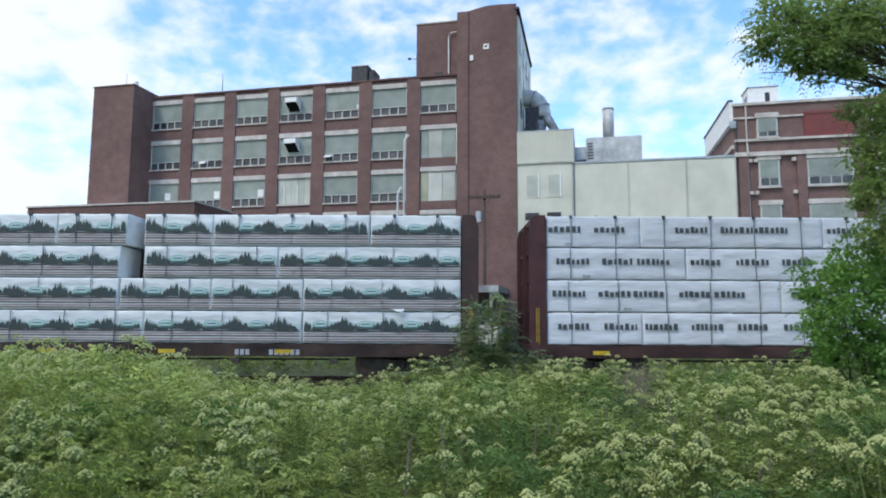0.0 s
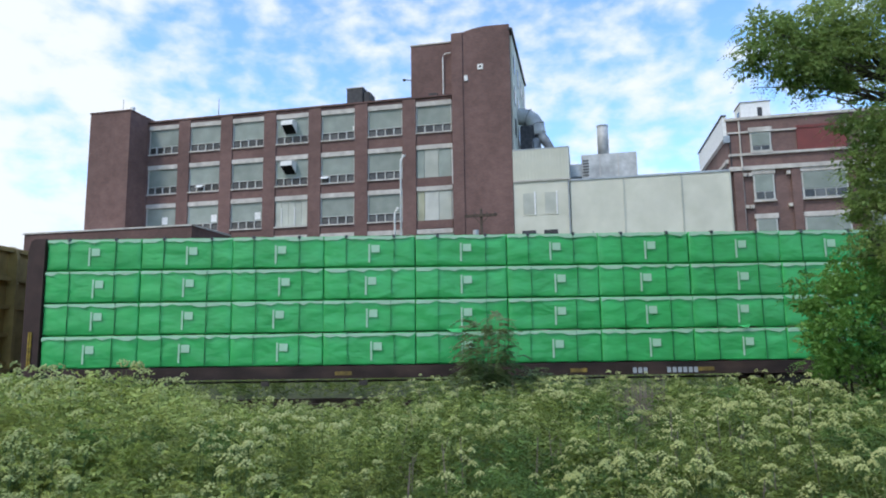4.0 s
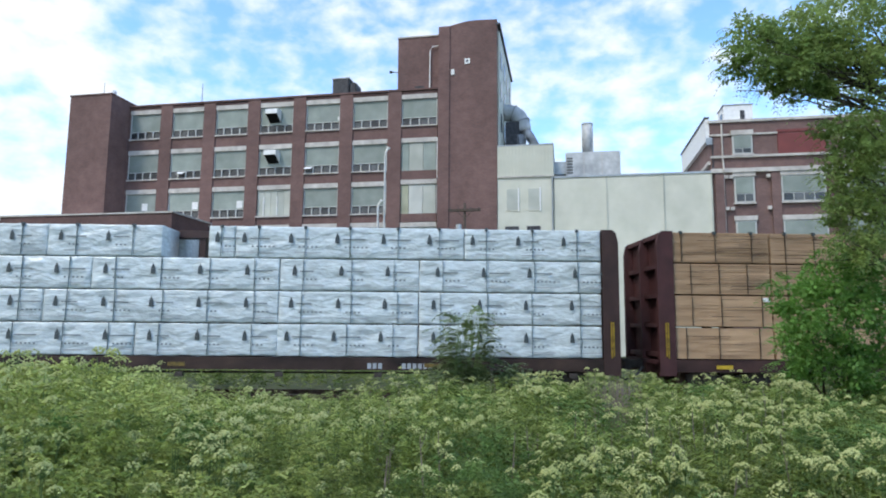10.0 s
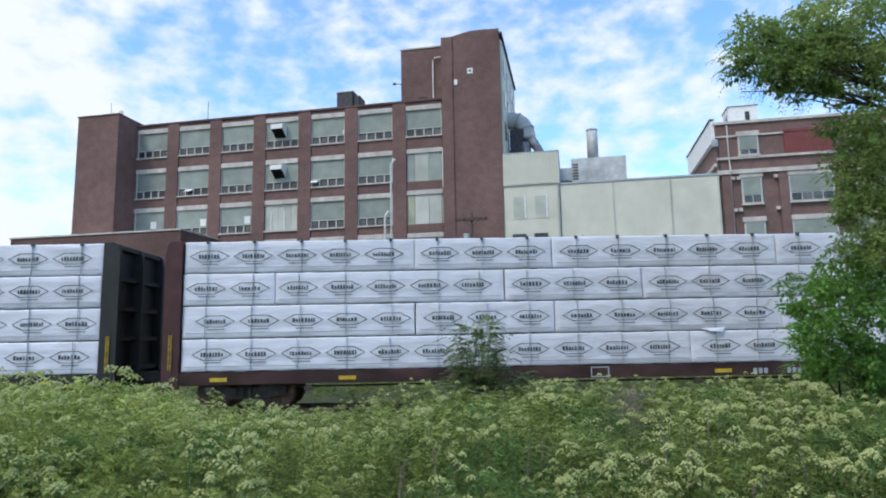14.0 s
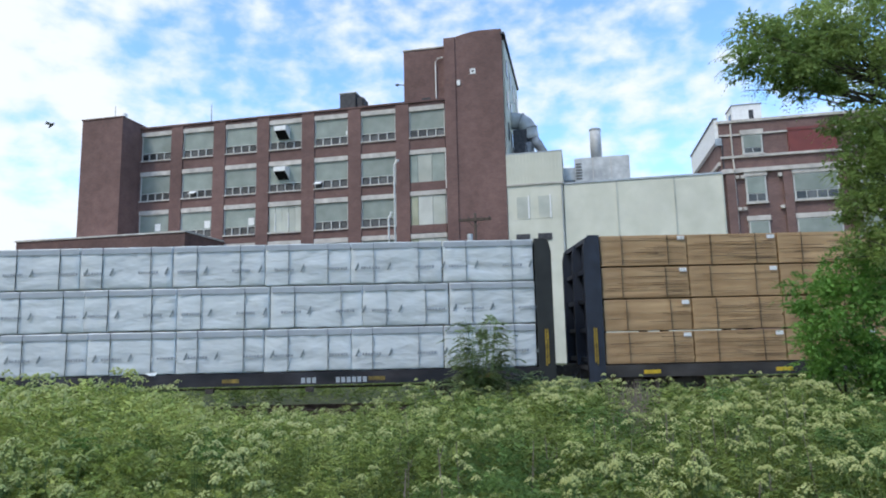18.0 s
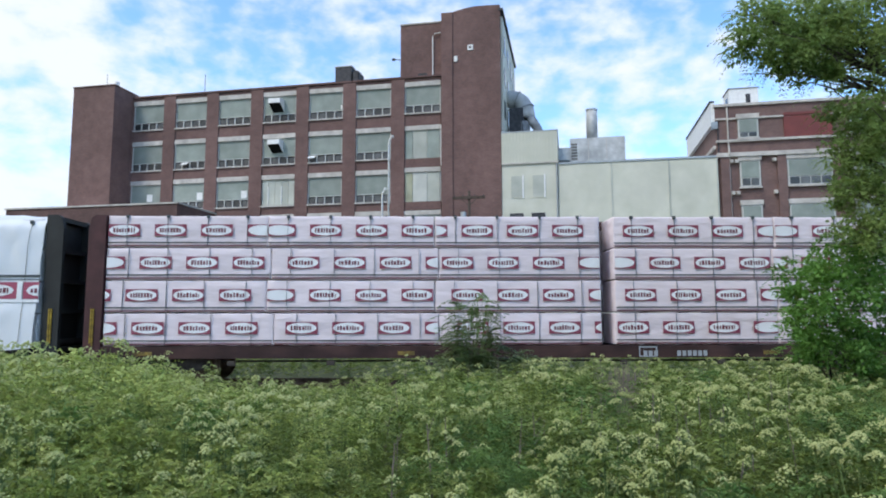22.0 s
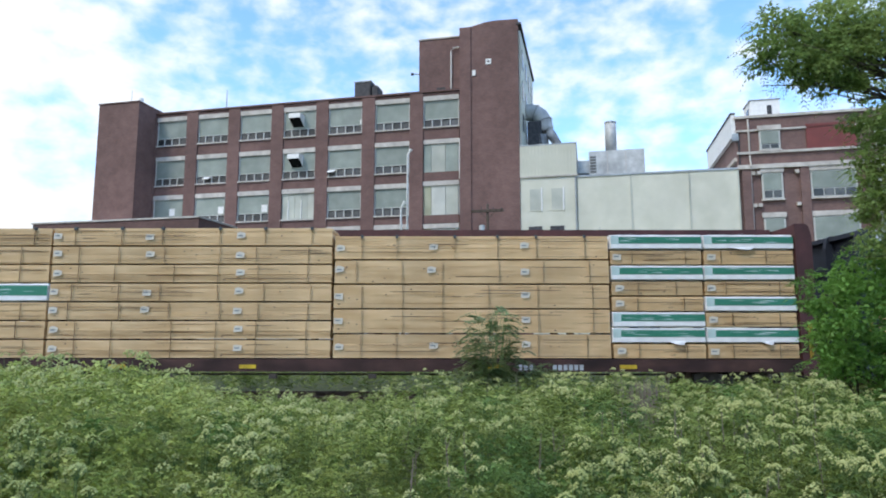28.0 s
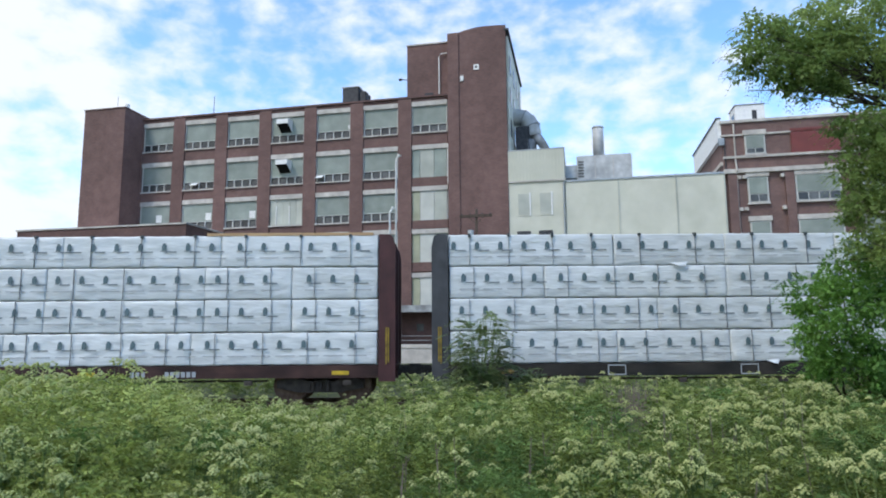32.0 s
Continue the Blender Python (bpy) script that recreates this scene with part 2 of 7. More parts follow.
# ---- mesh helpers ----
class Shape:
    """Collects boxes, tubes and flat outlines for one mesh."""

    def __init__(self):
        self.v, self.f = [], []

    def box(self, x0, x1, y0, y1, z0, z1):
        b = len(self.v)
        self.v += [(x, y, z) for z in (z0, z1) for y in (y0, y1) for x in (x0, x1)]
        self.f += [tuple(b + i for i in q) for q in ((0, 2, 3, 1), (4, 5, 7, 6), (0, 1, 5, 4), (2, 6, 7, 3), (0, 4, 6, 2), (1, 3, 7, 5))]
        return self

    def beam(self, a, c, w, h=None):
        """A square bar from a to c."""
        a, c = Vector(a), Vector(c)
        d = (c - a).normalized()
        side = d.cross(Vector((0, 0, 1)))
        side = Vector((1, 0, 0)) if side.length < 1e-3 else side.normalized()
        up = side.cross(d)
        h = h or w
        b = len(self.v)
        for p in (a, c):
            for s, t in ((-1, -1), (1, -1), (1, 1), (-1, 1)):
                self.v.append(tuple(p + side * (s * w / 2) + up * (t * h / 2)))
        self.f += [tuple(b + i for i in q) for q in ((0, 1, 2, 3), (7, 6, 5, 4), (0, 4, 5, 1), (1, 5, 6, 2), (2, 6, 7, 3), (3, 7, 4, 0))]
        return self

    def tube(self, pts, radii, n=8):
        pts = [Vector(p) for p in pts]
        if not isinstance(radii, (list, tuple)):
            radii = [radii] * len(pts)
        rings = []
        for i, p in enumerate(pts):
            d = (pts[min(i + 1, len(pts) - 1)] - pts[max(i - 1, 0)]).normalized()
            s = d.cross(Vector((0.31, 0.17, 0.93)))
            s = s.normalized() if s.length > 1e-3 else Vector((1, 0, 0))
            u = s.cross(d)
            b = len(self.v)
            for k in range(n):
                a = 2 * math.pi * k / n
                self.v.append(tuple(p + (s * math.cos(a) + u * math.sin(a)) * radii[i]))
            rings.append(b)
        for r0, r1 in zip(rings, rings[1:]):
            self.f += [(r0 + k, r0 + (k + 1) % n, r1 + (k + 1) % n, r1 + k) for k in range(n)]
        self.f += [tuple(rings[0] + k for k in reversed(range(n))), tuple(rings[-1] + k for k in range(n))]
        return self

    def flat(self, pts, y):
        """A flat outline of (x, z) points on the plane y, facing -y."""
        b = len(self.v)
        self.v += [(x, y, z) for x, z in pts]
        self.f.append(tuple(range(b, b + len(pts))))
        return self

    def ring(self, outer, inner, y):
        b, n = len(self.v), len(outer)
        self.v += [(x, y, z) for x, z in outer] + [(x, y, z) for x, z in inner]
        self.f += [(b + i, b + (i + 1) % n, b + n + (i + 1) % n, b + n + i) for i in range(n)]
        return self

    def mesh(self, name, mat, bevel=0.0, smooth=False):
        me = bpy.data.meshes.new(name)
        me.from_pydata(self.v, [], self.f)
        if bevel:
            bm = bmesh.new()
            bm.from_mesh(me)
            bmesh.ops.bevel(bm, geom=list(bm.edges), offset=bevel, segments=2, affect="EDGES", clamp_overlap=True)
            bm.to_mesh(me)
            bm.free()
        for m in mat if isinstance(mat, (list, tuple)) else [mat]:
            me.materials.append(m)
        if smooth:
            me.polygons.foreach_set("use_smooth", [True] * len(me.polygons))
        me.update()
        return me


def ellipse(cx, cz, rx, rz, n=20):
    return [(cx + rx * math.cos(2 * math.pi * k / n), cz + rz * math.sin(2 * math.pi * k / n)) for k in range(n)]


def rect(x0, x1, z0, z1):
    return [(x0, z0), (x1, z0), (x1, z1), (x0, z1)]


def part(name, data, mat, parent, label="", at=None, bevel=0.0, smooth=False):
    """One mesh object under a thing or a part."""
    me = data.mesh(name, mat, bevel, smooth) if isinstance(data, Shape) else data
    ob = new(name, me)
    ob.parent = parent
    if at is not None:
        ob.matrix_basis = at
    if label:
        ob["label"] = label
    return ob


def thing(name, m, label, category, group="", kind=""):
    ob = new(name)
    ob.empty_display_size = 0.3
    ob.matrix_world = m
    return tagged(ob, label, category, group, kind)


def solid(name, shape, mat, label="", category="", kind="", m=None, bevel=0.0, smooth=False, group=""):
    """A thing of one mesh."""
    ob = new(name, shape.mesh(name, mat, bevel, smooth) if isinstance(shape, Shape) else shape)
    if m is not None:
        ob.matrix_world = m
    return tagged(ob, label, category, group, kind)


def text_mesh(words, size, mat, shear=0.0, bold=0.0):
    cu = bpy.data.curves.new("lettering", "FONT")
    cu.body, cu.size, cu.align_x, cu.align_y, cu.extrude = words, size, "CENTER", "CENTER", 0.0
    cu.shear, cu.offset = shear, bold
    ob = bpy.data.objects.new("lettering", cu)
    scene.collection.objects.link(ob)
    dg = bpy.context.evaluated_depsgraph_get()
    dg.update()
    me = bpy.data.meshes.new_from_object(ob.evaluated_get(dg))
    bpy.data.objects.remove(ob)
    me.materials.clear()
    me.materials.append(mat)
    return me


def soup(name, verts, tris, mats, idx):
    """A mesh from arrays of points and triangles."""
    me = bpy.data.meshes.new(name)
    n, m = len(verts), len(tris)
    me.vertices.add(n)
    me.vertices.foreach_set("co", np.asarray(verts, dtype=np.float32).ravel())
    me.loops.add(m * 3)
    me.loops.foreach_set("vertex_index", np.asarray(tris, dtype=np.int32).ravel())
    me.polygons.add(m)
    me.polygons.foreach_set("loop_start", np.arange(0, m * 3, 3, dtype=np.int32))
    me.polygons.foreach_set("loop_total", np.full(m, 3, dtype=np.int32))
    for mt in mats:
        me.materials.append(mt)
    me.polygons.foreach_set("material_index", np.asarray(idx, dtype=np.int32))
    me.update(calc_edges=True)
    return me


# ---- ground and track ----
TRACK_Y = 18.7
SPEED = 14.81


def build_ground():
    rng = np.random.RandomState(3)
    xs = np.concatenate([[-1500, -400, -120], np.linspace(-60, 60, 61), [120, 400, 1500]])
    ys = np.concatenate([[-800, -100, -30], np.linspace(-10, 80, 61), [150, 400, 3000]])
    gx, gy = np.meshgrid(xs, ys)
    near = np.exp(-(gx / 60.0) ** 2) * np.exp(-((gy - 10) / 40.0) ** 2)
    z = -0.35 + 0.42 / (1 + np.exp(np.clip((gy - 11.5) * 0.9, -30, 30))) * 1.0 + near * rng.uniform(-0.05, 0.05, gx.shape)
    z = np.where(np.abs(gy - TRACK_Y) < 3.4, -0.5, z)
    v = np.stack([gx.ravel(), gy.ravel(), z.ravel()], 1)
    h, w = gx.shape
    f = [(r * w + c, r * w + c + 1, (r + 1) * w + c + 1, (r + 1) * w + c) for r in range(h - 1) for c in range(w - 1)]
    me = bpy.data.meshes.new("ground")
    me.from_pydata(v.tolist(), [], f)
    me.materials.append(M["soil"])
    me.polygons.foreach_set("use_smooth", [True] * len(me.polygons))
    tagged(new("ground", me), "weedy grass and bare earth beside the railway", "ground", kind="structure")


def build_track():
    bed = Shape()
    b = 0
    prof = [(-3.4, -0.52), (-1.9, -0.19), (1.9, -0.19), (3.4, -0.52)]
    for x in (-560, 560):
        bed.v += [(x, TRACK_Y + y, z) for y, z in prof]
    bed.f += [(i, i + 4, i + 5, i + 1) for i in range(3)]
    solid("ballast", bed, M["ballast"], "grey crushed stone ballast under the track", "ballast", "structure")
    for side in (-0.755, 0.755):
        y = TRACK_Y + side
        r = Shape().box(-560, 560, y - 0.036, y + 0.036, -0.045, 0.0).box(-560, 560, y - 0.009, y + 0.009, -0.145, -0.045)
        r.box(-560, 560, y - 0.07, y + 0.07, -0.165, -0.145)
        solid("rail", r, M["rail"], "rusty steel rail on wooden sleepers", "rail", "structure")
    tie = Shape().box(-0.11, 0.11, -1.3, 1.3, -0.2, -0.166).mesh("sleeper", M["sleeper"])
    track = thing("sleepers", pose(0, TRACK_Y, 0), "dark tarred wooden sleepers lying in ballast", "sleepers", kind="structure")
    for i in range(-26, 27):
        part("sleeper", tie, None, track, at=pose(i * 0.52, 0, 0))


build_ground()
build_track()

# ---- the factory ----
FACTORY = pose(1.247, 58.0, 0, 0, 0, -12.5)
BAY0, BAY = -31.95, 4.735
FLOORS = [23.65, 19.45, 15.42, 11.55, 7.6]


SPOTS = {(1, 1): (("open", 1),), (4, 1): (("open", 0),), (0, 2): (("paper", 2),), (1, 2): (("paper", 2.9),), (2, 2): (("paper", 2.9),), (4, 0): (("note", 3.6),)}


def window(parent, x0, x1, top, bottom, kind, spot=()):
    """A bay window: frame, a tall translucent panel over a strip of four small sashes."""
    w = part("window", Shape().box(x0, x1, 0.30, 0.42, bottom, top), M["frame"], parent)
    part("lintel", Shape().box(x0, x1, 0.06, 0.29, top - 0.44, top), M["concrete"], w)
    part("sill", Shape().box(x0 - 0.03, x1 + 0.03, -0.02, 0.29, bottom - 0.02, bottom + 0.11), M["concrete"], w)
    strip = bottom + 0.86
    if kind == "blind":
        n = 5
        for k in range(n):
            a, b = x0 + (x1 - x0) * k / n, x0 + (x1 - x0) * (k + 1) / n
            part("panel", Shape().box(a + 0.02, b - 0.02, 0.22 + 0.02 * (k % 2), 0.295, bottom + 0.12, top - 0.45), M["panel_pale"], w)
        for k in (1, 3):
            a = x0 + (x1 - x0) * k / n
            part("mullion", Shape().box(a - 0.04, a + 0.04, 0.17, 0.215, bottom + 0.2, top - 1.1), M["white_paint"], w)
        return w
    part("panel", Shape().box(x0 + 0.10, x1 - 0.10, 0.22, 0.295, strip, top - 0.45), M["panel"], w, "grey-green translucent panel")
    n = 4
    step = (x1 - x0) / n
    fr = Shape()
    for k in range(n + 1):
        a = x0 + step * k + (0.05 if k == 0 else -0.05 if k == n else 0)
        fr.box(a - 0.05, a + 0.05, 0.16, 0.29, bottom + 0.11, strip)
    fr.box(x0, x1, 0.18, 0.285, strip - 0.03, strip + 0.02)
    for a in (x0, x1 - 0.09):
        fr.box(a, a + 0.09, 0.17, 0.285, strip, top - 0.45)
    part("mullion", fr, M["frame"], w)
    for k in range(n):
        a, b = x0 + step * k + 0.07, x0 + step * (k + 1) - 0.07
        z0, z1 = bottom + 0.15, strip - 0.06
        sash = Shape()
        sash.ring(rect(a, b, z0, z1), rect(a + 0.10, b - 0.10, z0 + 0.10, z1 - 0.10), 0.235)
        pane = part("pane", Shape().box(a, b, 0.25, 0.295, z0, z1), M["glass"], w)
        part("sash", sash, M["dark_metal"], pane)
    for what, k in spot:
        a = x0 + step * k + 0.1
        if what == "open":
            part("open_sash", Shape().beam((a + 0.33, 0.18, strip - 0.1), (a + 0.33, -0.30, strip - 0.42), 0.70, 0.04), M["white_paint"], w, "tilted open window sash")
        else:
            part("paper_sheet", Shape().box(a, a + (0.62 if what == "paper" else 0.2), 0.205, 0.218, strip + 0.12, strip + (0.85 if what == "paper" else 0.5)), M["white_paint"], w, "white sheet behind the panel")
    return w


def build_factory():
    f = thing("factory", FACTORY, "five-storey red brick factory with a stair tower", "factory")
    body = Shape().box(BAY0 - 0.6, 5.2, 0.44, 14, -0.4, 23.9)
    part("wall", body, M["brick"], f)
    part("roof", Shape().box(BAY0 - 0.6, 0, 0.1, 14.1, 24.0, 24.12), M["roofing"], f)
    # piers and spandrels
    for i in range(8):
        x0 = BAY0 + BAY * i - (BAY - 3.42)
        x1 = BAY0 + BAY * i
        if i == 7:
            break
        part("pier", Shape().box(x0 + 0.02, x1, 0.0, 0.44, -0.4, 23.98), M["brick"], f)
    for j, top in enumerate([*FLOORS, 3.7]):
        z1 = FLOORS[j - 1] - 3.1 if j else 24.0
        for i in range(7):
            x0 = BAY0 + BAY * i
            part("spandrel", Shape().box(x0, x0 + 3.42, 0.13, 0.44, top + 0.002, z1 + (0 if j else -0.02)), M["brick"], f)
    part("coping", Shape().box(BAY0 - 0.6, 0.0, -0.05, 0.5, 24.0, 24.17), M["brick_dark"], f)
    for j, top in enumerate(FLOORS):
        for i in range(7):
            x0 = BAY0 + BAY * i
            if i == 6 and j >= 1:
                continue
            kind = "blind" if (i, j) in ((3, 2), (1, 4), (4, 4)) else "strip"
            window(f, x0, x0 + 3.42, top, top - 3.1, kind, SPOTS.get((i, j), ()))
    # the tall bay of pale panels beside the tower
    x0 = BAY0 + BAY * 6
    for z0, z1 in ((15.62, 19.45), (11.65, 15.5), (7.7, 11.5), (4.4, 7.5)):
        fr = part("window", Shape().box(x0, x0 + 3.42, 0.31, 0.43, z0, z1), M["frame"], f)
        part("lintel", Shape().box(x0, x0 + 3.42, 0.1, 0.3, z1 - 0.42, z1), M["concrete"], fr)
        for a, b, mt in ((0.05, 0.75, "panel"), (0.8, 2.1, "panel_pale"), (2.15, 3.3, "panel")):
            if z0 < 15:
                mt = {0.05: "panel_olive", 0.8: "panel_bright"}.get(a, "panel_pale")
            part("panel", Shape().box(x0 + a, x0 + b, 0.22, 0.3, z0 + 0.04, z1 - 0.44), M[mt], fr)
    part("trim", Shape().box(x0 + 3.42, x0 + 3.54, 0.05, 0.3, 15.6, 19.4), M["white_paint"], f, "white painted edge trim")
    # stair tower
    t = Shape()
    n = 12
    prof = [(0.0, 30.0), (1.05, 30.0)] + [(1.05 + 4.4 * k / n, 30.0 + 0.38 * math.sin(math.pi * min(0.5, 0.95 * k / n)) - 0.18 * max(0.0, k / n - 0.6)) for k in range(n + 1)]
    b = len(prof)
    for y in (-0.1, 14.0):
        t.v += [(x, y, z) for x, z in prof] + [(5.45, y, -0.4), (0.0, y, -0.4)]
    b += 2
    t.f.append(tuple(range(b - 1, -1, -1)))
    t.f.append(tuple(range(b, 2 * b)))
    t.f += [(i, (i + 1) % b, b + (i + 1) % b, b + i) for i in range(b)]
    part("tower", t, M["brick"], f, "plain red brick stair tower")
    part("tower_pilaster", Shape().box(0.0, 1.05, -0.22, -0.1, -0.4, 29.95), M["brick"], f)
    part("tower_coping", Shape().box(5.3, 5.75, -0.15, 14.1, 29.75, 29.95), M["dark_metal"], f)
    side = Shape().box(5.45, 5.62, 0.4, 13.6, 18.3, 29.4)
    part("tower_cladding", side, M["cream"], f, "weathered cream cladding on the tower's flank")
    for k in range(4):
        for z in (20.2, 23.3, 26.3):
            part("tower_window", Shape().box(5.63, 5.68, 1.4 + 3.2 * k, 2.6 + 3.2 * k, z, z + 1.6), M["glass"], f)
    part("penthouse", Shape().box(-4.12, -0.02, 0.7, 10, 24.0, 29.5), M["brick"], f)
    part("penthouse_coping", Shape().box(-4.18, -0.02, 0.62, 10.1, 29.5, 29.62), M["concrete"], f)
    part("wall_light", Shape().box(1.2, 1.5, -0.22, -0.102, 25.2, 25.7), M["white_paint"], f)
    sign = part("wall_sign", Shape().box(2.45, 2.95, -0.16, -0.1, 26.2, 26.7), M["white_paint"], f, "small white square sign")
    part("sign_mark", Shape().box(2.58, 2.8, -0.175, -0.165, 26.35, 26.55), M["dark_metal"], sign)
    # roof pipe on the penthouse
    part("vent_pipe", Shape().tube([(-0.95, 0.55, 24.1), (-0.95, 0.5, 28.0), (-0.75, 0.5, 28.35), (-0.2, 0.5, 28.4)], 0.06, 6), M["white_paint"], f)
    part("roof_hatch", Shape().box(-2.3, -1.5, 0.3, 0.7, 24.1, 24.5), M["dark_metal"], f)
    rl = Shape()
    rl.tube([(-16, 1.4, 24.55), (-4.2, 1.4, 24.55)], 0.02, 5)
    for k in range(9):
        rl.tube([(-16 + k * 1.45, 1.4, 24.1), (-16 + k * 1.45, 1.4, 24.56)], 0.02, 5)
    part("roof_rail", rl, M["galv"], f)
    # window hoods of the fourth bay
    for z in (22.2, 18.15):
        h = Shape()
        x, w, t = -16.8, 1.2, 0.03
        for u in (x, x + w - t):
            prof = [(0.25, z - 0.60), (-0.82, z + 0.06), (-0.80, z + 0.50), (0.25, z + 0.62)]
            k = len(h.v)
            h.v += [(u + d, y, v) for d in (0, t) for y, v in prof]
            h.f += [(k, k + 1, k + 2, k + 3), (k + 7, k + 6, k + 5, k + 4)] + [(k + i, k + 4 + i, k + 4 + (i + 1) % 4, k + (i + 1) % 4) for i in range(4)]
        h.beam((x + w / 2, -0.82, z + 0.06), (x + w / 2, -0.80, z + 0.51), w, 0.03)
        h.beam((x + w / 2, -0.80, z + 0.51), (x + w / 2, 0.25, z + 0.63), w, 0.03)
        hd = part("hood", h, M["white_paint"], f, "pale sheet-metal exhaust hood")
        # near-black sheet across the open underside, in place of its shade
        part("hood_grille", Shape().beam((x + w / 2, -0.78, z + 0.05), (x + w / 2, 0.24, z - 0.57), w - 0.08, 0.02), M["void"], hd)
    # far left stair wing
    part("wing", Shape().box(-36.7, -32.1, -2.7, 9, -0.4, 24.45), M["brick"], f, "windowless brick end wing")
    part("wing_coping", Shape().box(-36.76, -32.04, -2.76, 9, 24.45, 24.58), M["brick_dark"], f)
    part("wing_vent", Shape().tube([(-32.9, -1.4, 24.5), (-32.9, -1.4, 25.3)], 0.22, 8), M["white_paint"], f)
    part("wing_mast", Shape().tube([(-33.4, -2.2, 24.5), (-33.4, -2.2, 25.9)], 0.03, 5), M["galv"], f)
    # low front block
    part("front_block", Shape().box(-40.0, -22.4, -6.3, 0.0, -0.4, 11.75), M["brick_dark"], f, "low dark brick front block")
    part("block_coping", Shape().box(-40.1, -22.3, -6.4, 0.0, 11.75, 11.89), M["concrete"], f)


def build_roof_things():
    u = thing("rooftop_fan", FACTORY @ pose(-10.0, 3.0, 24.12), "dark box-shaped rooftop ventilation unit", "rooftop unit")
    part("curb", Shape().box(-1.0, 1.1, -0.9, 0.9, 0, 0.5), M["roofing"], u)
    part("casing", Shape().box(-1.15, 0.55, -1, 1, 0.5, 2.3), M["dark_metal"], u, bevel=0.06)
    part("cowl", Shape().box(0.55, 1.25, -0.8, 0.8, 0.6, 1.95), M["dark_metal"], u, bevel=0.1)
    part("cap", Shape().box(-1.2, 0.6, -1.05, 1.05, 2.3, 2.4), M["galv"], u)
    a = thing("roof_aerial", FACTORY @ pose(-25.3, 2.0, 24.12), "thin rooftop aerial mast", "aerial")
    part("mast", Shape().tube([(0, 0, 0), (0, 0, 2.7)], [0.05, 0.025], 6), M["dark_metal"], a)
    c = thing("bird_spike", FACTORY @ pose(-4.4, 0.9, 26.2), "small lamp bracket on the penthouse wall", "bracket")
    part("arm", Shape().beam((0.3, 0, 0), (-0.35, -0.2, 0.05), 0.06), M["dark_metal"], c)
    part("lamp", Shape().box(-0.55, -0.25, -0.3, -0.1, -0.08, 0.12), M["dark_metal"], c, bevel=0.03)


RIB = []


def shared_rib():
    if not RIB:
        RIB.append(Shape().box(-0.05, 0.05, -0.045, 0.0, 0, 2.72).mesh("corrugation", M["cream"]))
    return RIB[0]


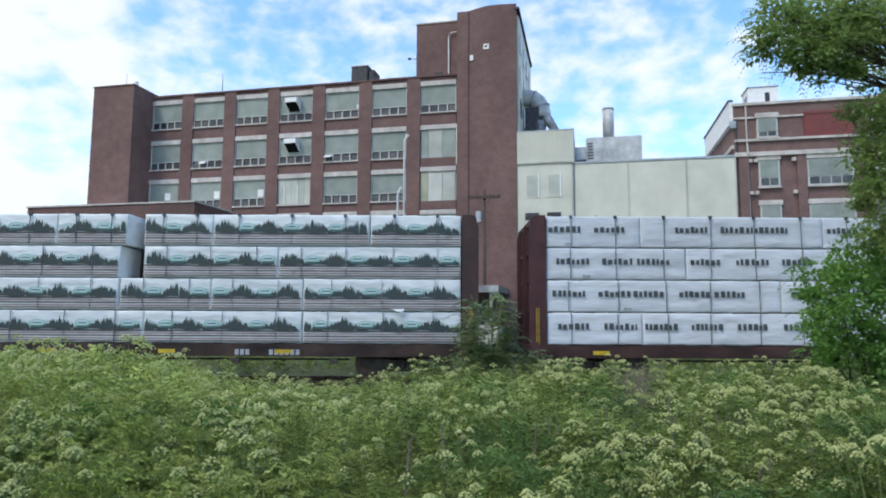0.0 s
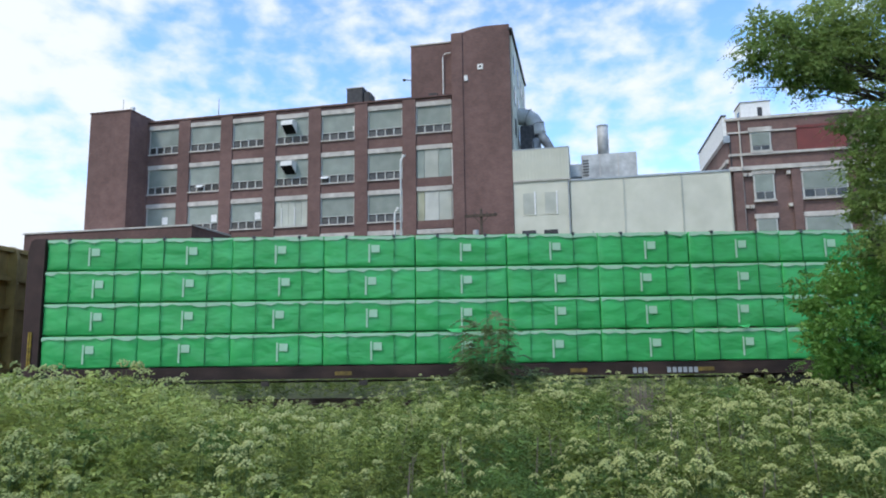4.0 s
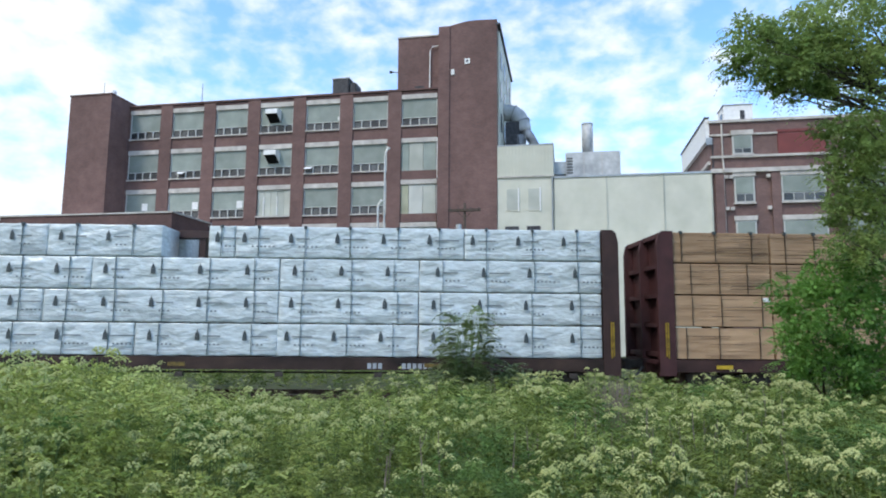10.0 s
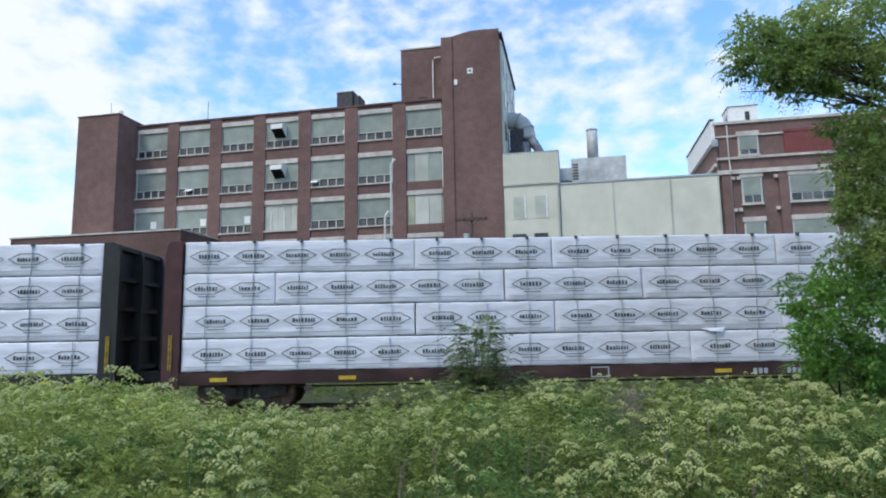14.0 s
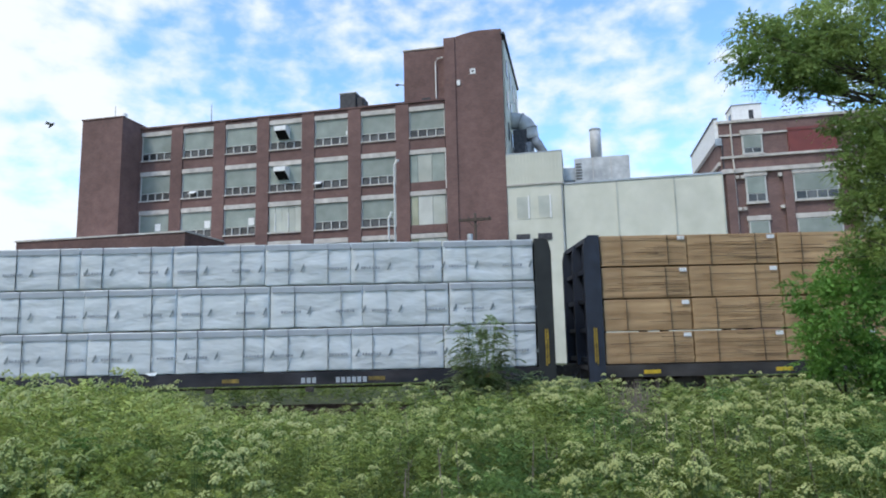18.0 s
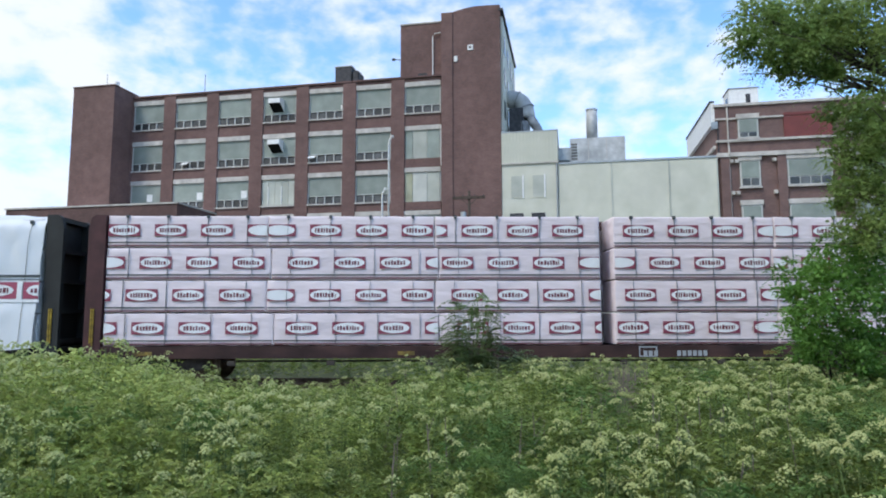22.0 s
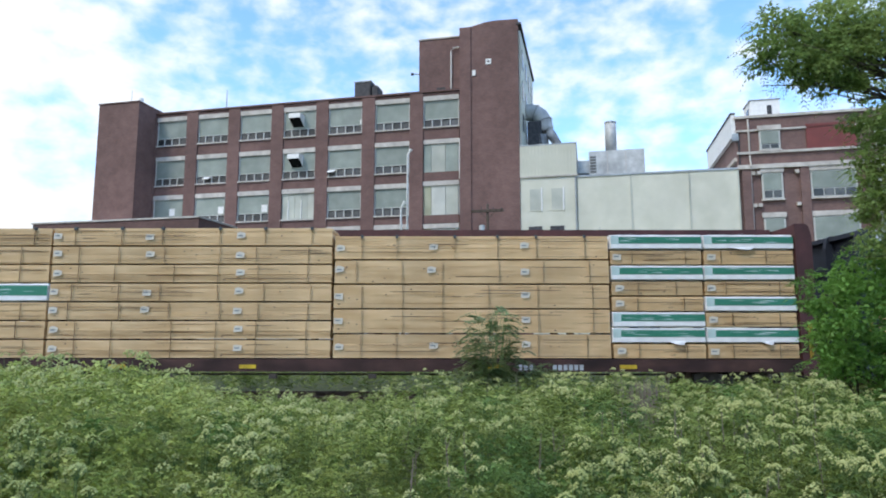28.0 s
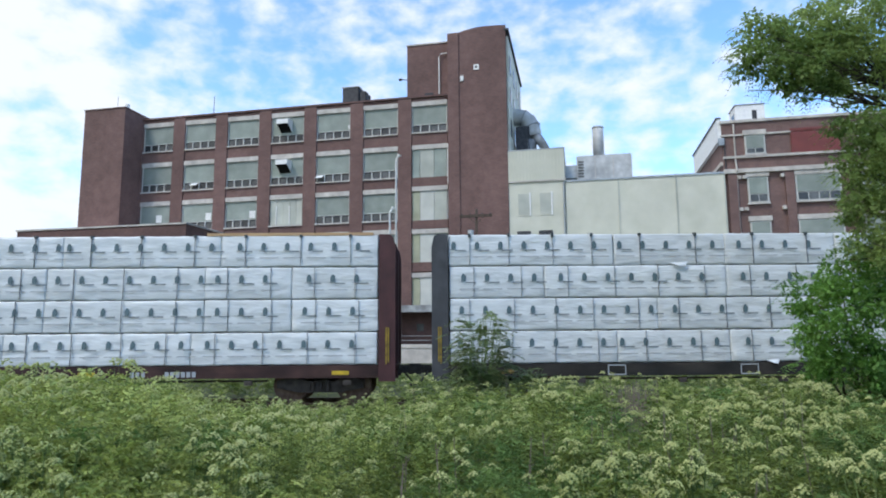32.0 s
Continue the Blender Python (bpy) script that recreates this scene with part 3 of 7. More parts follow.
def build_cream_block():
    w = thing("cream_annex", FACTORY, "cream metal-clad factory annex with flat roof", "annex")
    part("wall", Shape().box(5.46, 10.4, 0.0, 12, -0.4, 15.3), M["cream"], w)
    part("upper_wall", Shape().box(5.46, 10.4, -0.06, 9, 15.42, 18.2), M["cream"], w)
    for k in range(16):
        x = 5.62 + 0.3 * k
        part("corrugation", shared_rib(), None, w, at=pose(x, -0.06, 15.45))
    part("ledge", Shape().box(5.46, 10.5, -0.14, 9, 15.3, 15.42), M["concrete"], w)
    part("roof", Shape().box(5.46, 10.45, -0.1, 9.1, 18.2, 18.3), M["galv"], w)
    edges = [10.43, 14.95, 19.7, 23.55]
    for a, b in zip(edges, edges[1:]):
        part("panel", Shape().box(a + 0.02, b - 0.02, 0.05, 0.3, -0.3, 15.15), M["cream"], w)
        part("seam", Shape().box(b - 0.06, b + 0.06, -0.01, 0.06, 0, 15.15), M["panel_pale"], w)
    part("long_wall", Shape().box(10.42, 23.55, 0.32, 12, -0.4, 15.1), M["cream"], w)
    part("long_coping", Shape().box(10.42, 23.6, -0.03, 12.05, 15.15, 15.3), M["galv"], w)
    for x in (6.25, 8.15):
        wn = part("window", Shape().box(x, x + 1.15, -0.04, 0.0, 12.25, 14.35), M["cream"], w)
        part("pane", Shape().box(x + 0.05, x + 1.02, -0.05, -0.042, 12.35, 14.25), M["panel_pale"], wn)
        part("jamb", Shape().box(x + 1.03, x + 1.15, -0.08, -0.042, 12.25, 14.35), M["white_paint"], wn)
        part("louvre", Shape().box(x - 0.1, x + 1.1, -0.09, 0.0, 10.3, 10.9), M["dark_metal"], w)
    part("downpipe", Shape().tube([(10.3, -0.12, 0), (10.3, -0.12, 15.2)], 0.07, 6), M["galv"], w)
    part("drip", Shape().box(12.2, 12.28, 0.03, 0.05, 8, 10.6), M["panel"], w)
    h = thing("rooftop_air_handler", FACTORY @ pose(11.5, 4.0, 15.3), "grey sheet-metal rooftop air handler with a flue", "air handler")
    part("casing", Shape().box(0.0, 5.0, 0, 3, 0.75, 3.2), M["galv_pale"], h, bevel=0.04)
    part("skid", Shape().box(-0.05, 4.4, 0.1, 2.9, 0.35, 0.75), M["concrete"], h)
    for x in (0.3, 2.2, 4.2):
        part("leg", Shape().box(x, x + 0.14, 0.2, 0.34, 0.0, 0.35), M["dark_metal"], h)
    for x in (1.65, 3.3):
        part("seam", Shape().box(x, x + 0.06, -0.02, 0.0, 0.8, 3.15), M["concrete"], h)
    for k in range(6):
        part("louvre", Shape().box(0.12, 0.66, -0.05, -0.005, 1.15 + 0.28 * k, 1.3 + 0.28 * k), M["roofing"], h)
    part("flue", Shape().tube([(2.1, 1.4, 3.2), (2.1, 1.4, 6.2)], 0.52, 18), M["galv_pale"], h, smooth=True)
    part("flue_rim", Shape().tube([(2.1, 1.4, 6.2), (2.1, 1.4, 6.32)], 0.55, 18), M["galv"], h)
    part("duct", Shape().box(-1.1, 0.0, 0.6, 1.8, 1.3, 2.5), M["galv"], h)
    d = thing("exhaust_duct", FACTORY @ pose(5.7, 4.5, 18.3), "large curved galvanised exhaust duct", "duct")
    part("elbow", Shape().tube([(-0.2, 0.5, 4.75), (0.3, 0.5, 4.75), (0.85, 0.5, 4.6), (1.3, 0.5, 4.25), (1.6, 0.5, 3.7), (1.72, 0.5, 3.1), (1.74, 0.5, 2.7)], 0.82, 18), M["galv_pale"], d, "pale galvanised duct elbow", smooth=True)
    for x, z, dx, dz in ((0.85, 4.6, 0.10, -0.04), (1.6, 3.7, 0.035, -0.1)):
        part("flange", Shape().tube([(x - dx / 2, 0.5, z - dz / 2), (x + dx / 2, 0.5, z + dz / 2)], 0.88, 18), M["galv_old"], d)
    # dark box fills the bend, standing in for the duct's unlit inside
    part("fan_box", Shape().box(0.1, 1.5, -0.3, 1.6, 1.1, 3.6), M["dark_metal"], d, bevel=0.05)
    part("drum", Shape().tube([(1.35, 0.4, 0.12), (1.35, 0.4, 2.3)], 0.72, 16), M["galv_old"], d, smooth=True)
    part("base", Shape().box(0.2, 3.0, 0.0, 1.8, 0.0, 0.12), M["galv"], d)
    part("spout", Shape().tube([(1.9, 0.3, 2.9), (2.45, 0.2, 2.1), (2.95, 0.05, 1.2), (3.15, 0.0, 0.5)], [0.5, 0.46, 0.40, 0.36], 12), M["galv_old"], d, smooth=True)
    part("stay", Shape().beam((1.5, -0.35, 0.1), (1.2, -0.35, 3.6), 0.07), M["dark_metal"], d)


def build_right_block():
    r = thing("brick_warehouse", FACTORY, "brown brick factory block with pale stone bands", "warehouse")
    part("wall", Shape().box(23.6, 48, 0.25, 12.1, -0.4, 19.5), M["brick_right"], r)
    part("coping", Shape().box(23.5, 48.1, 0.1, 12.2, 19.5, 19.72), M["concrete"], r)
    part("cornice", Shape().box(23.56, 48.1, -0.1, 0.26, 15.1, 15.45), M["concrete"], r)
    part("ledge", Shape().box(23.6, 48.0, 0.05, 0.26, 16.4, 16.6), M["concrete"], r)
    part("band", Shape().box(23.6, 48.0, 0.12, 0.26, 18.35, 18.5), M["concrete"], r)
    part("side_fascia", Shape().box(23.3, 23.6, 0.3, 12, 18.0, 19.95), M["white_paint"], r, "white fascia on the side wall")
    part("side_cap", Shape().box(23.22, 23.62, 0.25, 12.1, 19.95, 20.08), M["dark_metal"], r)
    part("side_band", Shape().box(23.4, 23.6, 0.3, 12, 15.9, 16.2), M["concrete"], r)
    for x in (24.2, 28.6, 33.4, 38, 42.6):
        part("pier", Shape().box(x - 0.35, x + 0.35, 0.0, 0.26, -0.4, 15.1), M["brick_right"], r)
    rows = [("top", 16.7, 18.35), ("mid", 12.55, 14.75), ("low", 8.4, 11.0), ("base", 4.2, 6.9)]
    for x0, x1 in ((25.35, 26.95), (29.0, 32.4), (33.9, 37.4), (38.5, 42), (43.2, 46.8)):
        for name, z0, z1 in rows:
            if name == "top" and x0 > 27 and x0 < 33:
                part("red_panel", Shape().box(28.95, 32.6, 0.12, 0.26, 16.6, 18.7), M["red_panel"], r, "bright red infill panel")
                continue
            w = part("window", Shape().box(x0, x1, 0.08, 0.26, z0, z1), M["frame"], r)
            part("panel", Shape().box(x0 + 0.12, x1 - 0.12, 0.05, 0.078, z0 + (0.75 if z1 - z0 > 2 else 0.5), z1 - 0.1), M["panel"], w)
            n = 2 if x1 - x0 < 2 else 4
            for k in range(n):
                s = (x1 - x0 - 0.24) / n
                part("pane", Shape().box(x0 + 0.12 + s * k + 0.04, x0 + 0.12 + s * (k + 1) - 0.04, 0.05, 0.078, z0 + 0.1, z0 + (0.68 if z1 - z0 > 2 else 0.45)), M["glass"], w)
            part("lintel", Shape().box(x0 - 0.1, x1 + 0.1, 0.0, 0.24, z1, z1 + 0.4), M["concrete"], w)
            part("sill", Shape().box(x0 - 0.08, x1 + 0.08, 0.0, 0.26, z0 - 0.14, z0), M["concrete"], w)
    for x in (24.6, 25.0, 27.9):
        for z in (11.9, 14.6):
            part("stone_block", Shape().box(x, x + 0.28, -0.05, 0.26, z, z + 0.28), M["concrete"], r)
    part("conduit", Shape().tube([(24.55, 0.1, 4), (24.55, 0.1, 15.0), (24.55, -0.15, 15.3), (24.55, 0.1, 16.3), (24.55, 0.1, 19.4)], 0.07, 6), M["concrete"], r)
    part("downpipe", Shape().tube([(23.75, 0.1, 15.5), (23.75, 0.1, 18.3), (23.4, 0.6, 18.6)], 0.06, 6), M["dark_metal"], r)
    part("hopper", Shape().box(23.3, 23.75, 0.0, 0.4, 17.6, 18.2), M["galv"], r)
    h = thing("roof_hut", FACTORY @ pose(25.2, 2.5, 19.72), "small pale metal roof hut with a dark window", "roof hut")
    part("wall", Shape().box(0.15, 2.55, 0, 2.2, 0, 2.05), M["white_paint"], h)
    part("window", Shape().box(1.5, 1.88, -0.03, 0.0, 0.75, 1.55), M["dark_metal"], h)
    part("side_window", Shape().box(0.12, 0.15, 0.5, 1.4, 0.8, 1.5), M["glass"], h)
    part("roof", Shape().box(0.08, 2.62, -0.06, 2.26, 2.05, 2.11), M["roofing"], h)


def build_dock():
    d = thing("loading_dock", FACTORY @ pose(0, -6, 0), "low grey loading dock annex in front of the factory", "loading dock")
    part("roof", Shape().box(-22, 4.6, -0.4, 6, 3.75, 4.25), M["roofing"], d)
    part("fascia", Shape().box(-22, 4.6, -0.46, -0.4, 3.7, 4.25), M["galv_old"], d)
    part("back_wall", Shape().box(-22, 4.5, 2.2, 2.5, -0.4, 3.75), M["brick_dark"], d)
    part("platform", Shape().box(-22, 4.6, -0.3, 2.2, -0.4, 1.05), M["concrete"], d)
    part("platform_edge", Shape().box(-22, 4.6, -0.36, -0.3, 0.85, 1.15), M["concrete"], d, "pale dock edge")
    for k in range(8):
        x = -21 + k * 3.55
        part("post", Shape().box(x, x + 0.22, -0.2, 0.02, 1.05, 3.75), M["galv_old"], d)
        dr = part("door", Shape().box(x + 0.9, x + 2.9, 2.12, 2.2, 1.06, 3.3), M["brick_dark"] if k % 3 else M["dark_metal"], d)
        part("door_window", Shape().box(x + 1.2, x + 1.8, 2.09, 2.118, 2.2, 2.8), M["glass"], dr)
    for z in (1.45, 1.8):
        part("rail", Shape().tube([(-22, -0.25, z), (4.6, -0.25, z)], 0.03, 5), M["galv_old"], d)


def build_poles():
    for x, top, bend in ((-3.85, 17.3, True), (-4.4, 12.7, False)):
        p = thing("vent_stack", FACTORY @ pose(x, -4.0, -0.4), "slim white vent stack with a bent top", "vent stack", "vent stacks")
        pts = [(0, 0, 0), (0, 0, top - 0.2), (0.05, -0.05, top + 0.1), (0.28, -0.1, top + 0.42)]
        part("pipe", Shape().tube(pts, 0.085, 8), M["white_paint"], p, smooth=True)
        part("cap", Shape().tube([(0.28, -0.1, top + 0.36), (0.34, -0.12, top + 0.52)], 0.14, 8), M["white_paint"], p)
    u = thing("utility_pole", FACTORY @ pose(3.2, -4.5, -0.4), "weathered wooden utility pole with crossarm", "utility pole")
    part("pole", Shape().tube([(0, 0, 0), (0, 0, 12.6)], [0.17, 0.11], 8), M["old_wood"], u, smooth=True)
    part("crossarm", Shape().box(-1.35, 1.35, -0.24, -0.08, 11.9, 12.12), M["old_wood"], u)
    for x in (-1.2, -0.5, 0.5, 1.2):
        part("insulator", Shape().tube([(x, -0.13, 12.1), (x, -0.13, 12.25)], 0.04, 6), M["dark_metal"], u)
    part("transformer", Shape().tube([(-0.45, -0.2, 9.9), (-0.45, -0.2, 10.8)], 0.25, 10), M["galv"], u)
    part("brace", Shape().beam((-0.7, -0.13, 12.0), (0, -0.13, 11.3), 0.05).beam((0.7, -0.13, 12.0), (0, -0.13, 11.3), 0.05), M["old_wood"], u)


build_factory()
build_roof_things()
build_cream_block()
build_right_block()
build_dock()
build_poles()


# ---- the freight train ----
PAINT = {
    "maroon": (0.085, 0.030, 0.031), "brown": (0.060, 0.030, 0.026), "red": (0.22, 0.062, 0.060), "navy": (0.030, 0.038, 0.060),
    "black": (0.026, 0.028, 0.027), "tan": (0.34, 0.22, 0.085), "yellow": (0.42, 0.285, 0.095), "blue": (0.022, 0.036, 0.066), "grey": (0.075, 0.077, 0.085),
}
for key, c in PAINT.items():
    M["car_" + key] = material("railcar_paint_" + key, tuple(v * 0.7 for v in c), c, scale=2.2, rough=0.6, bump=0.1, stain=0.35, stain_scale=1.1)
    M["sill_" + key] = material("grimy_sill_" + key, tuple(v * 0.35 + 0.008 for v in c), tuple(v * 0.6 + d for v, d in zip(c, (0.034, 0.025, 0.018))), scale=2.2, stretch=(0.35, 1, 1.5), rough=0.85, bump=0.2, stain=0.55, stain_scale=1.3)
M["car_box"] = material("boxcar_yellow", (0.40, 0.215, 0.048), (0.50, 0.280, 0.066), scale=1.0, rough=0.6, bump=0.08, stain=0.36, stain_scale=0.7)
M["car_end"] = material("boxcar_end_brown", (0.20, 0.115, 0.045), (0.33, 0.20, 0.075), scale=1.4, rough=0.7, bump=0.15, stain=0.4, stain_scale=0.9)
M["car_door"] = material("boxcar_black", (0.012, 0.012, 0.015), (0.022, 0.022, 0.026), scale=1.3, rough=0.55, bump=0.05, stain=0.2)
M["steel"] = material("dirty_steel", (0.035, 0.03, 0.027), (0.08, 0.068, 0.058), scale=5, rough=0.7, metal=0.3)
M["safety"] = plain("safety_yellow", (0.60, 0.42, 0.03), 0.5, var=0.35)
M["safety_worn"] = material("worn_safety_yellow", (0.24, 0.155, 0.03), (0.56, 0.39, 0.04), scale=6, rough=0.55, bump=0, stain=0.5, stain_scale=3)
M["safety_dull"] = material("faded_safety_yellow", (0.12, 0.085, 0.03), (0.36, 0.25, 0.05), scale=7, rough=0.6, bump=0, stain=0.5, stain_scale=3)
M["wrap_white"] = wrap_material("white_wrap", (0.67, 0.68, 0.70), 0.90, 0.42)
M["wrap_cool"] = wrap_material("cool_white_wrap", (0.61, 0.64, 0.685), 0.90, 0.35)
M["wrap_teal"] = wrap_material("teal_white_wrap", (0.61, 0.68, 0.69), 0.74, 0.95, 0.3, (0.9, 1, 2.3), 6)
M["wrap_blue"] = wrap_material("pale_blue_wrap", (0.645, 0.68, 0.69), 0.88, 0.45, 0.4)
M["wrap_sage"] = wrap_material("sage_white_wrap", (0.59, 0.625, 0.635), 0.84, 1.0, 0.38, (0.5, 1, 1.2), 2.5)
M["wrap_lilac"] = wrap_material("lilac_white_wrap", (0.665, 0.675, 0.735), 0.93, 0.3)
M["wrap_pink"] = wrap_material("pinkish_white_wrap", (0.755, 0.66, 0.685), 0.92, 0.35)
M["wrap_green"] = wrap_material("bright_green_wrap", (0.05, 0.46, 0.125), 0.78, 0.8, 0.35, (0.5, 1, 1.0), 2.5)
M["tarp"] = wrap_material("white_tarpaulin", (0.74, 0.725, 0.715), 0.90, 0.62, 0.5, (0.22, 1, 0.6), 1.2, 0.4)
M["tarp_blue"] = wrap_material("bluish_tarpaulin", (0.67, 0.70, 0.725), 0.93, 0.35, 0.5, (0.9, 1, 0.25), 1.2, 0.3)
LUM = {"pale": ((0.47, 0.32, 0.175), (0.60, 0.435, 0.255)), "brown": ((0.405, 0.265, 0.158), (0.555, 0.378, 0.235)),
       "gold": ((0.57, 0.385, 0.200), (0.70, 0.505, 0.290)), "dull": ((0.42, 0.268, 0.142), (0.565, 0.388, 0.218))}
for key, (c1, c2) in LUM.items():
    M["lumber_" + key] = material("sawn_lumber_" + key, c1, c2, scale=3, rough=0.8, bump=0.2, bscale=9, stretch=(0.25, 1, 2), rnd=0.09, island=0.08, stain=0.16, stain_scale=0.9)
INK = {"black": (0.03, 0.03, 0.04), "grey": (0.14, 0.15, 0.17), "faint": (0.36, 0.39, 0.42), "forest": (0.036, 0.054, 0.052), "teal": (0.20, 0.42, 0.37),
       "mauve": (0.20, 0.155, 0.165), "blue": (0.05, 0.065, 0.15), "red": (0.25, 0.050, 0.085), "white": (0.80, 0.81, 0.82), "green": (0.035, 0.205, 0.135),
       "lime": (0.46, 0.52, 0.05), "slate": (0.06, 0.075, 0.08), "bark": (0.085, 0.070, 0.075), "lake": (0.055, 0.115, 0.11), "mist": (0.46, 0.60, 0.60), "mintgreen": (0.38, 0.62, 0.43),
       "dusk": (0.19, 0.225, 0.24), "wine": (0.16, 0.035, 0.055), "strap": (0.13, 0.095, 0.065), "paper": (0.62, 0.58, 0.50), "wane": (0.060, 0.038, 0.024), "sea": (0.10, 0.155, 0.175), "navy": (0.10, 0.12, 0.24), "rust": (0.21, 0.085, 0.075), "fade": (0.27, 0.30, 0.33), "twine": (0.24, 0.17, 0.10), "rosered": (0.36, 0.075, 0.125), "pine": (0.02, 0.15, 0.05), "haze": (0.44, 0.54, 0.53)}
for key, c in INK.items():
    M["ink_" + key] = plain("print_" + key, c, 0.5, var=0.12)
FRONT = -0.622


class Print:
    """Flat printed shapes, many colours in one mesh, on the front of a bundle."""

    def __init__(self):
        self.s, self.m, self.keys = Shape(), [], []

    def add(self, key, pts, lift=0.0):
        self.s.flat(pts, FRONT - lift)
        if key not in self.keys:
            self.keys.append(key)
        self.m.append(self.keys.index(key))

    def hoop(self, key, outer, inner):
        n0 = len(self.s.f)
        self.s.ring(outer, inner, FRONT)
        if key not in self.keys:
            self.keys.append(key)
        self.m += [self.keys.index(key)] * (len(self.s.f) - n0)

    def mesh(self):
        if not self.s.f:
            return None
        me = self.s.mesh("print", [M["ink_" + k] for k in self.keys])
        me.polygons.foreach_set("material_index", self.m)
        return me


def blocks(p, key, x0, z0, n, w, h, gap, rnd, lift=0.0):
    for k in range(n):
        x = x0 + k * (w + gap)
        cut = rnd.choice((0, 0.3, 0.5))
        p.add(key, rect(x, x + w * (1 - 0.25 * cut), z0, z0 + h), lift)


def bars(p, key, x0, z0, n, w, h, gap, rnd, lift=0.0):
    """A row of plain bars as long as the worn lettering that it stands for."""
    x, end = x0, x0 + n * (w + gap) - gap
    while x < end - 0.3 * w:
        u = min(end, x + w * rnd.uniform(0.45, 0.85))
        t = rnd.choice((0.0, 0.0, 0.12, 0.22)) * h
        p.add(key, rect(x, u, z0, z0 + h - t), lift)
        x = u + gap * rnd.uniform(0.9, 1.6)


def print_bars(p, L, h, rnd):
    x = -L / 2 + rnd.uniform(-0.3, 0.3)
    while x < L / 2 - 0.9:
        if x > -L / 2:
            bars(p, "slate", x, -0.02, 5, 0.145, 0.165, 0.035, rnd)
        x += rnd.choice((1.22, 1.22, 1.22, 0.93))
    if rnd.random() < 0.5:
        bars(p, "dusk", rnd.uniform(-L / 2 + 0.2, L / 2 - 0.6), -0.36, 3, 0.05, 0.06, 0.02, rnd)


def print_forest(p, L, h, rnd, stripe=None):
    """Logs below, a spruce skyline over them, hazy hills and an oval badge."""
    a, b = -L / 2 + 0.03, L / 2 - 0.03

    def cl(x):
        return min(max(x, a), b)
    for z, t, key in ((-0.100, 0.036, "bark"), (-0.172, 0.022, "rust"), (-0.232, 0.036, "bark"), (-0.305, 0.022, "rust"), (-0.362, 0.030, "bark")):
        p.add(key, rect(a, b, z - t / 2, z + t / 2))
    if stripe:
        p.add(stripe, rect(a, b, -h / 2 + 0.02, -h / 2 + 0.07), 0.002)
    x = -L / 2 - rnd.uniform(0, 1.2)
    while x < L / 2:
        hill = [(cl(x), -0.04), (cl(x + 1.2), -0.04), (cl(x + 1.2), 0.08), (cl(x + 0.95), 0.20), (cl(x + 0.7), 0.13), (cl(x + 0.45), 0.17), (cl(x + 0.2), 0.10), (cl(x), 0.08)]
        if hill[1][0] - hill[0][0] > 0.1:
            p.add("haze", hill)
        if x + 0.02 > a and x + 0.44 < b:
            p.add("teal", ellipse(x + 0.23, 0.085, 0.21, 0.10, 18), 0.0045)
            p.add("mist", ellipse(x + 0.23, 0.095, 0.175, 0.07, 18), 0.006)
            p.add("lake", rect(x + 0.11, x + 0.35, 0.075, 0.105), 0.0075)
            p.add("lake", ellipse(x + 0.23, -0.01, 0.20, 0.030, 14), 0.006)
        n = 20
        for k in range(n):
            u = (k + 0.5) / n + rnd.uniform(-0.015, 0.015)
            w = rnd.uniform(0.07, 0.13)
            c = x + 1.2 * u
            if c - w / 2 < a or c + w / 2 > b:
                continue
            g = 0.075 + 0.24 * math.exp(-((u - 0.70) / 0.21) ** 2) + rnd.uniform(-0.02, 0.09)
            zb = -0.072 + 0.02 * math.sin(u * 9 + L)
            p.add("forest", [(c - w / 2, zb), (c + w / 2, zb), (c + w * 0.42, zb + g * 0.5), (c + w * 0.16, zb + g * 0.8), (c, zb + g), (c - w * 0.16, zb + g * 0.8), (c - w * 0.42, zb + g * 0.5)], 0.003 + 0.0004 * (k % 3))
        x += 1.2


def print_stripes(p, L, h, rnd):
    a, b = -L / 2 + 0.01, L / 2 - 0.01
    p.add("navy", rect(a, b, -0.205, -0.135))
    p.add("slate", rect(a, b, -0.132, -0.115))
    p.add("dusk", rect(a, b, -0.245, -0.232))
    p.add("dusk", rect(a, b, -0.40, -0.375))
    x = a + rnd.uniform(0, 0.3)
    while x < b - 0.55:
        bars(p, "slate", x, 0.09, 4, 0.095, 0.105, 0.02, rnd)
        x += rnd.choice((0.62, 0.62, 0.55))


def print_labels(p, L, h, rnd):
    dx = rnd.uniform(-0.1, 0.1)
    p.add("mintgreen", rect(dx + 0.02, dx + 0.24, -0.04, 0.16), 0.003)
    p.add("mintgreen", rect(dx - 0.06, dx - 0.01, -h / 2 + 0.10, h / 2 - 0.22), 0.002)
    # the pale top fold of the wrap, with an uneven lower edge
    pts = [(L / 2 - 0.01, h / 2 - 0.01), (-L / 2 + 0.01, h / 2 - 0.01)]
    n = 14
    for k in range(n + 1):
        pts.append((-L / 2 + 0.01 + (L - 0.02) * k / n, h / 2 - rnd.uniform(0.035, 0.12)))
    p.add("mintgreen", pts)


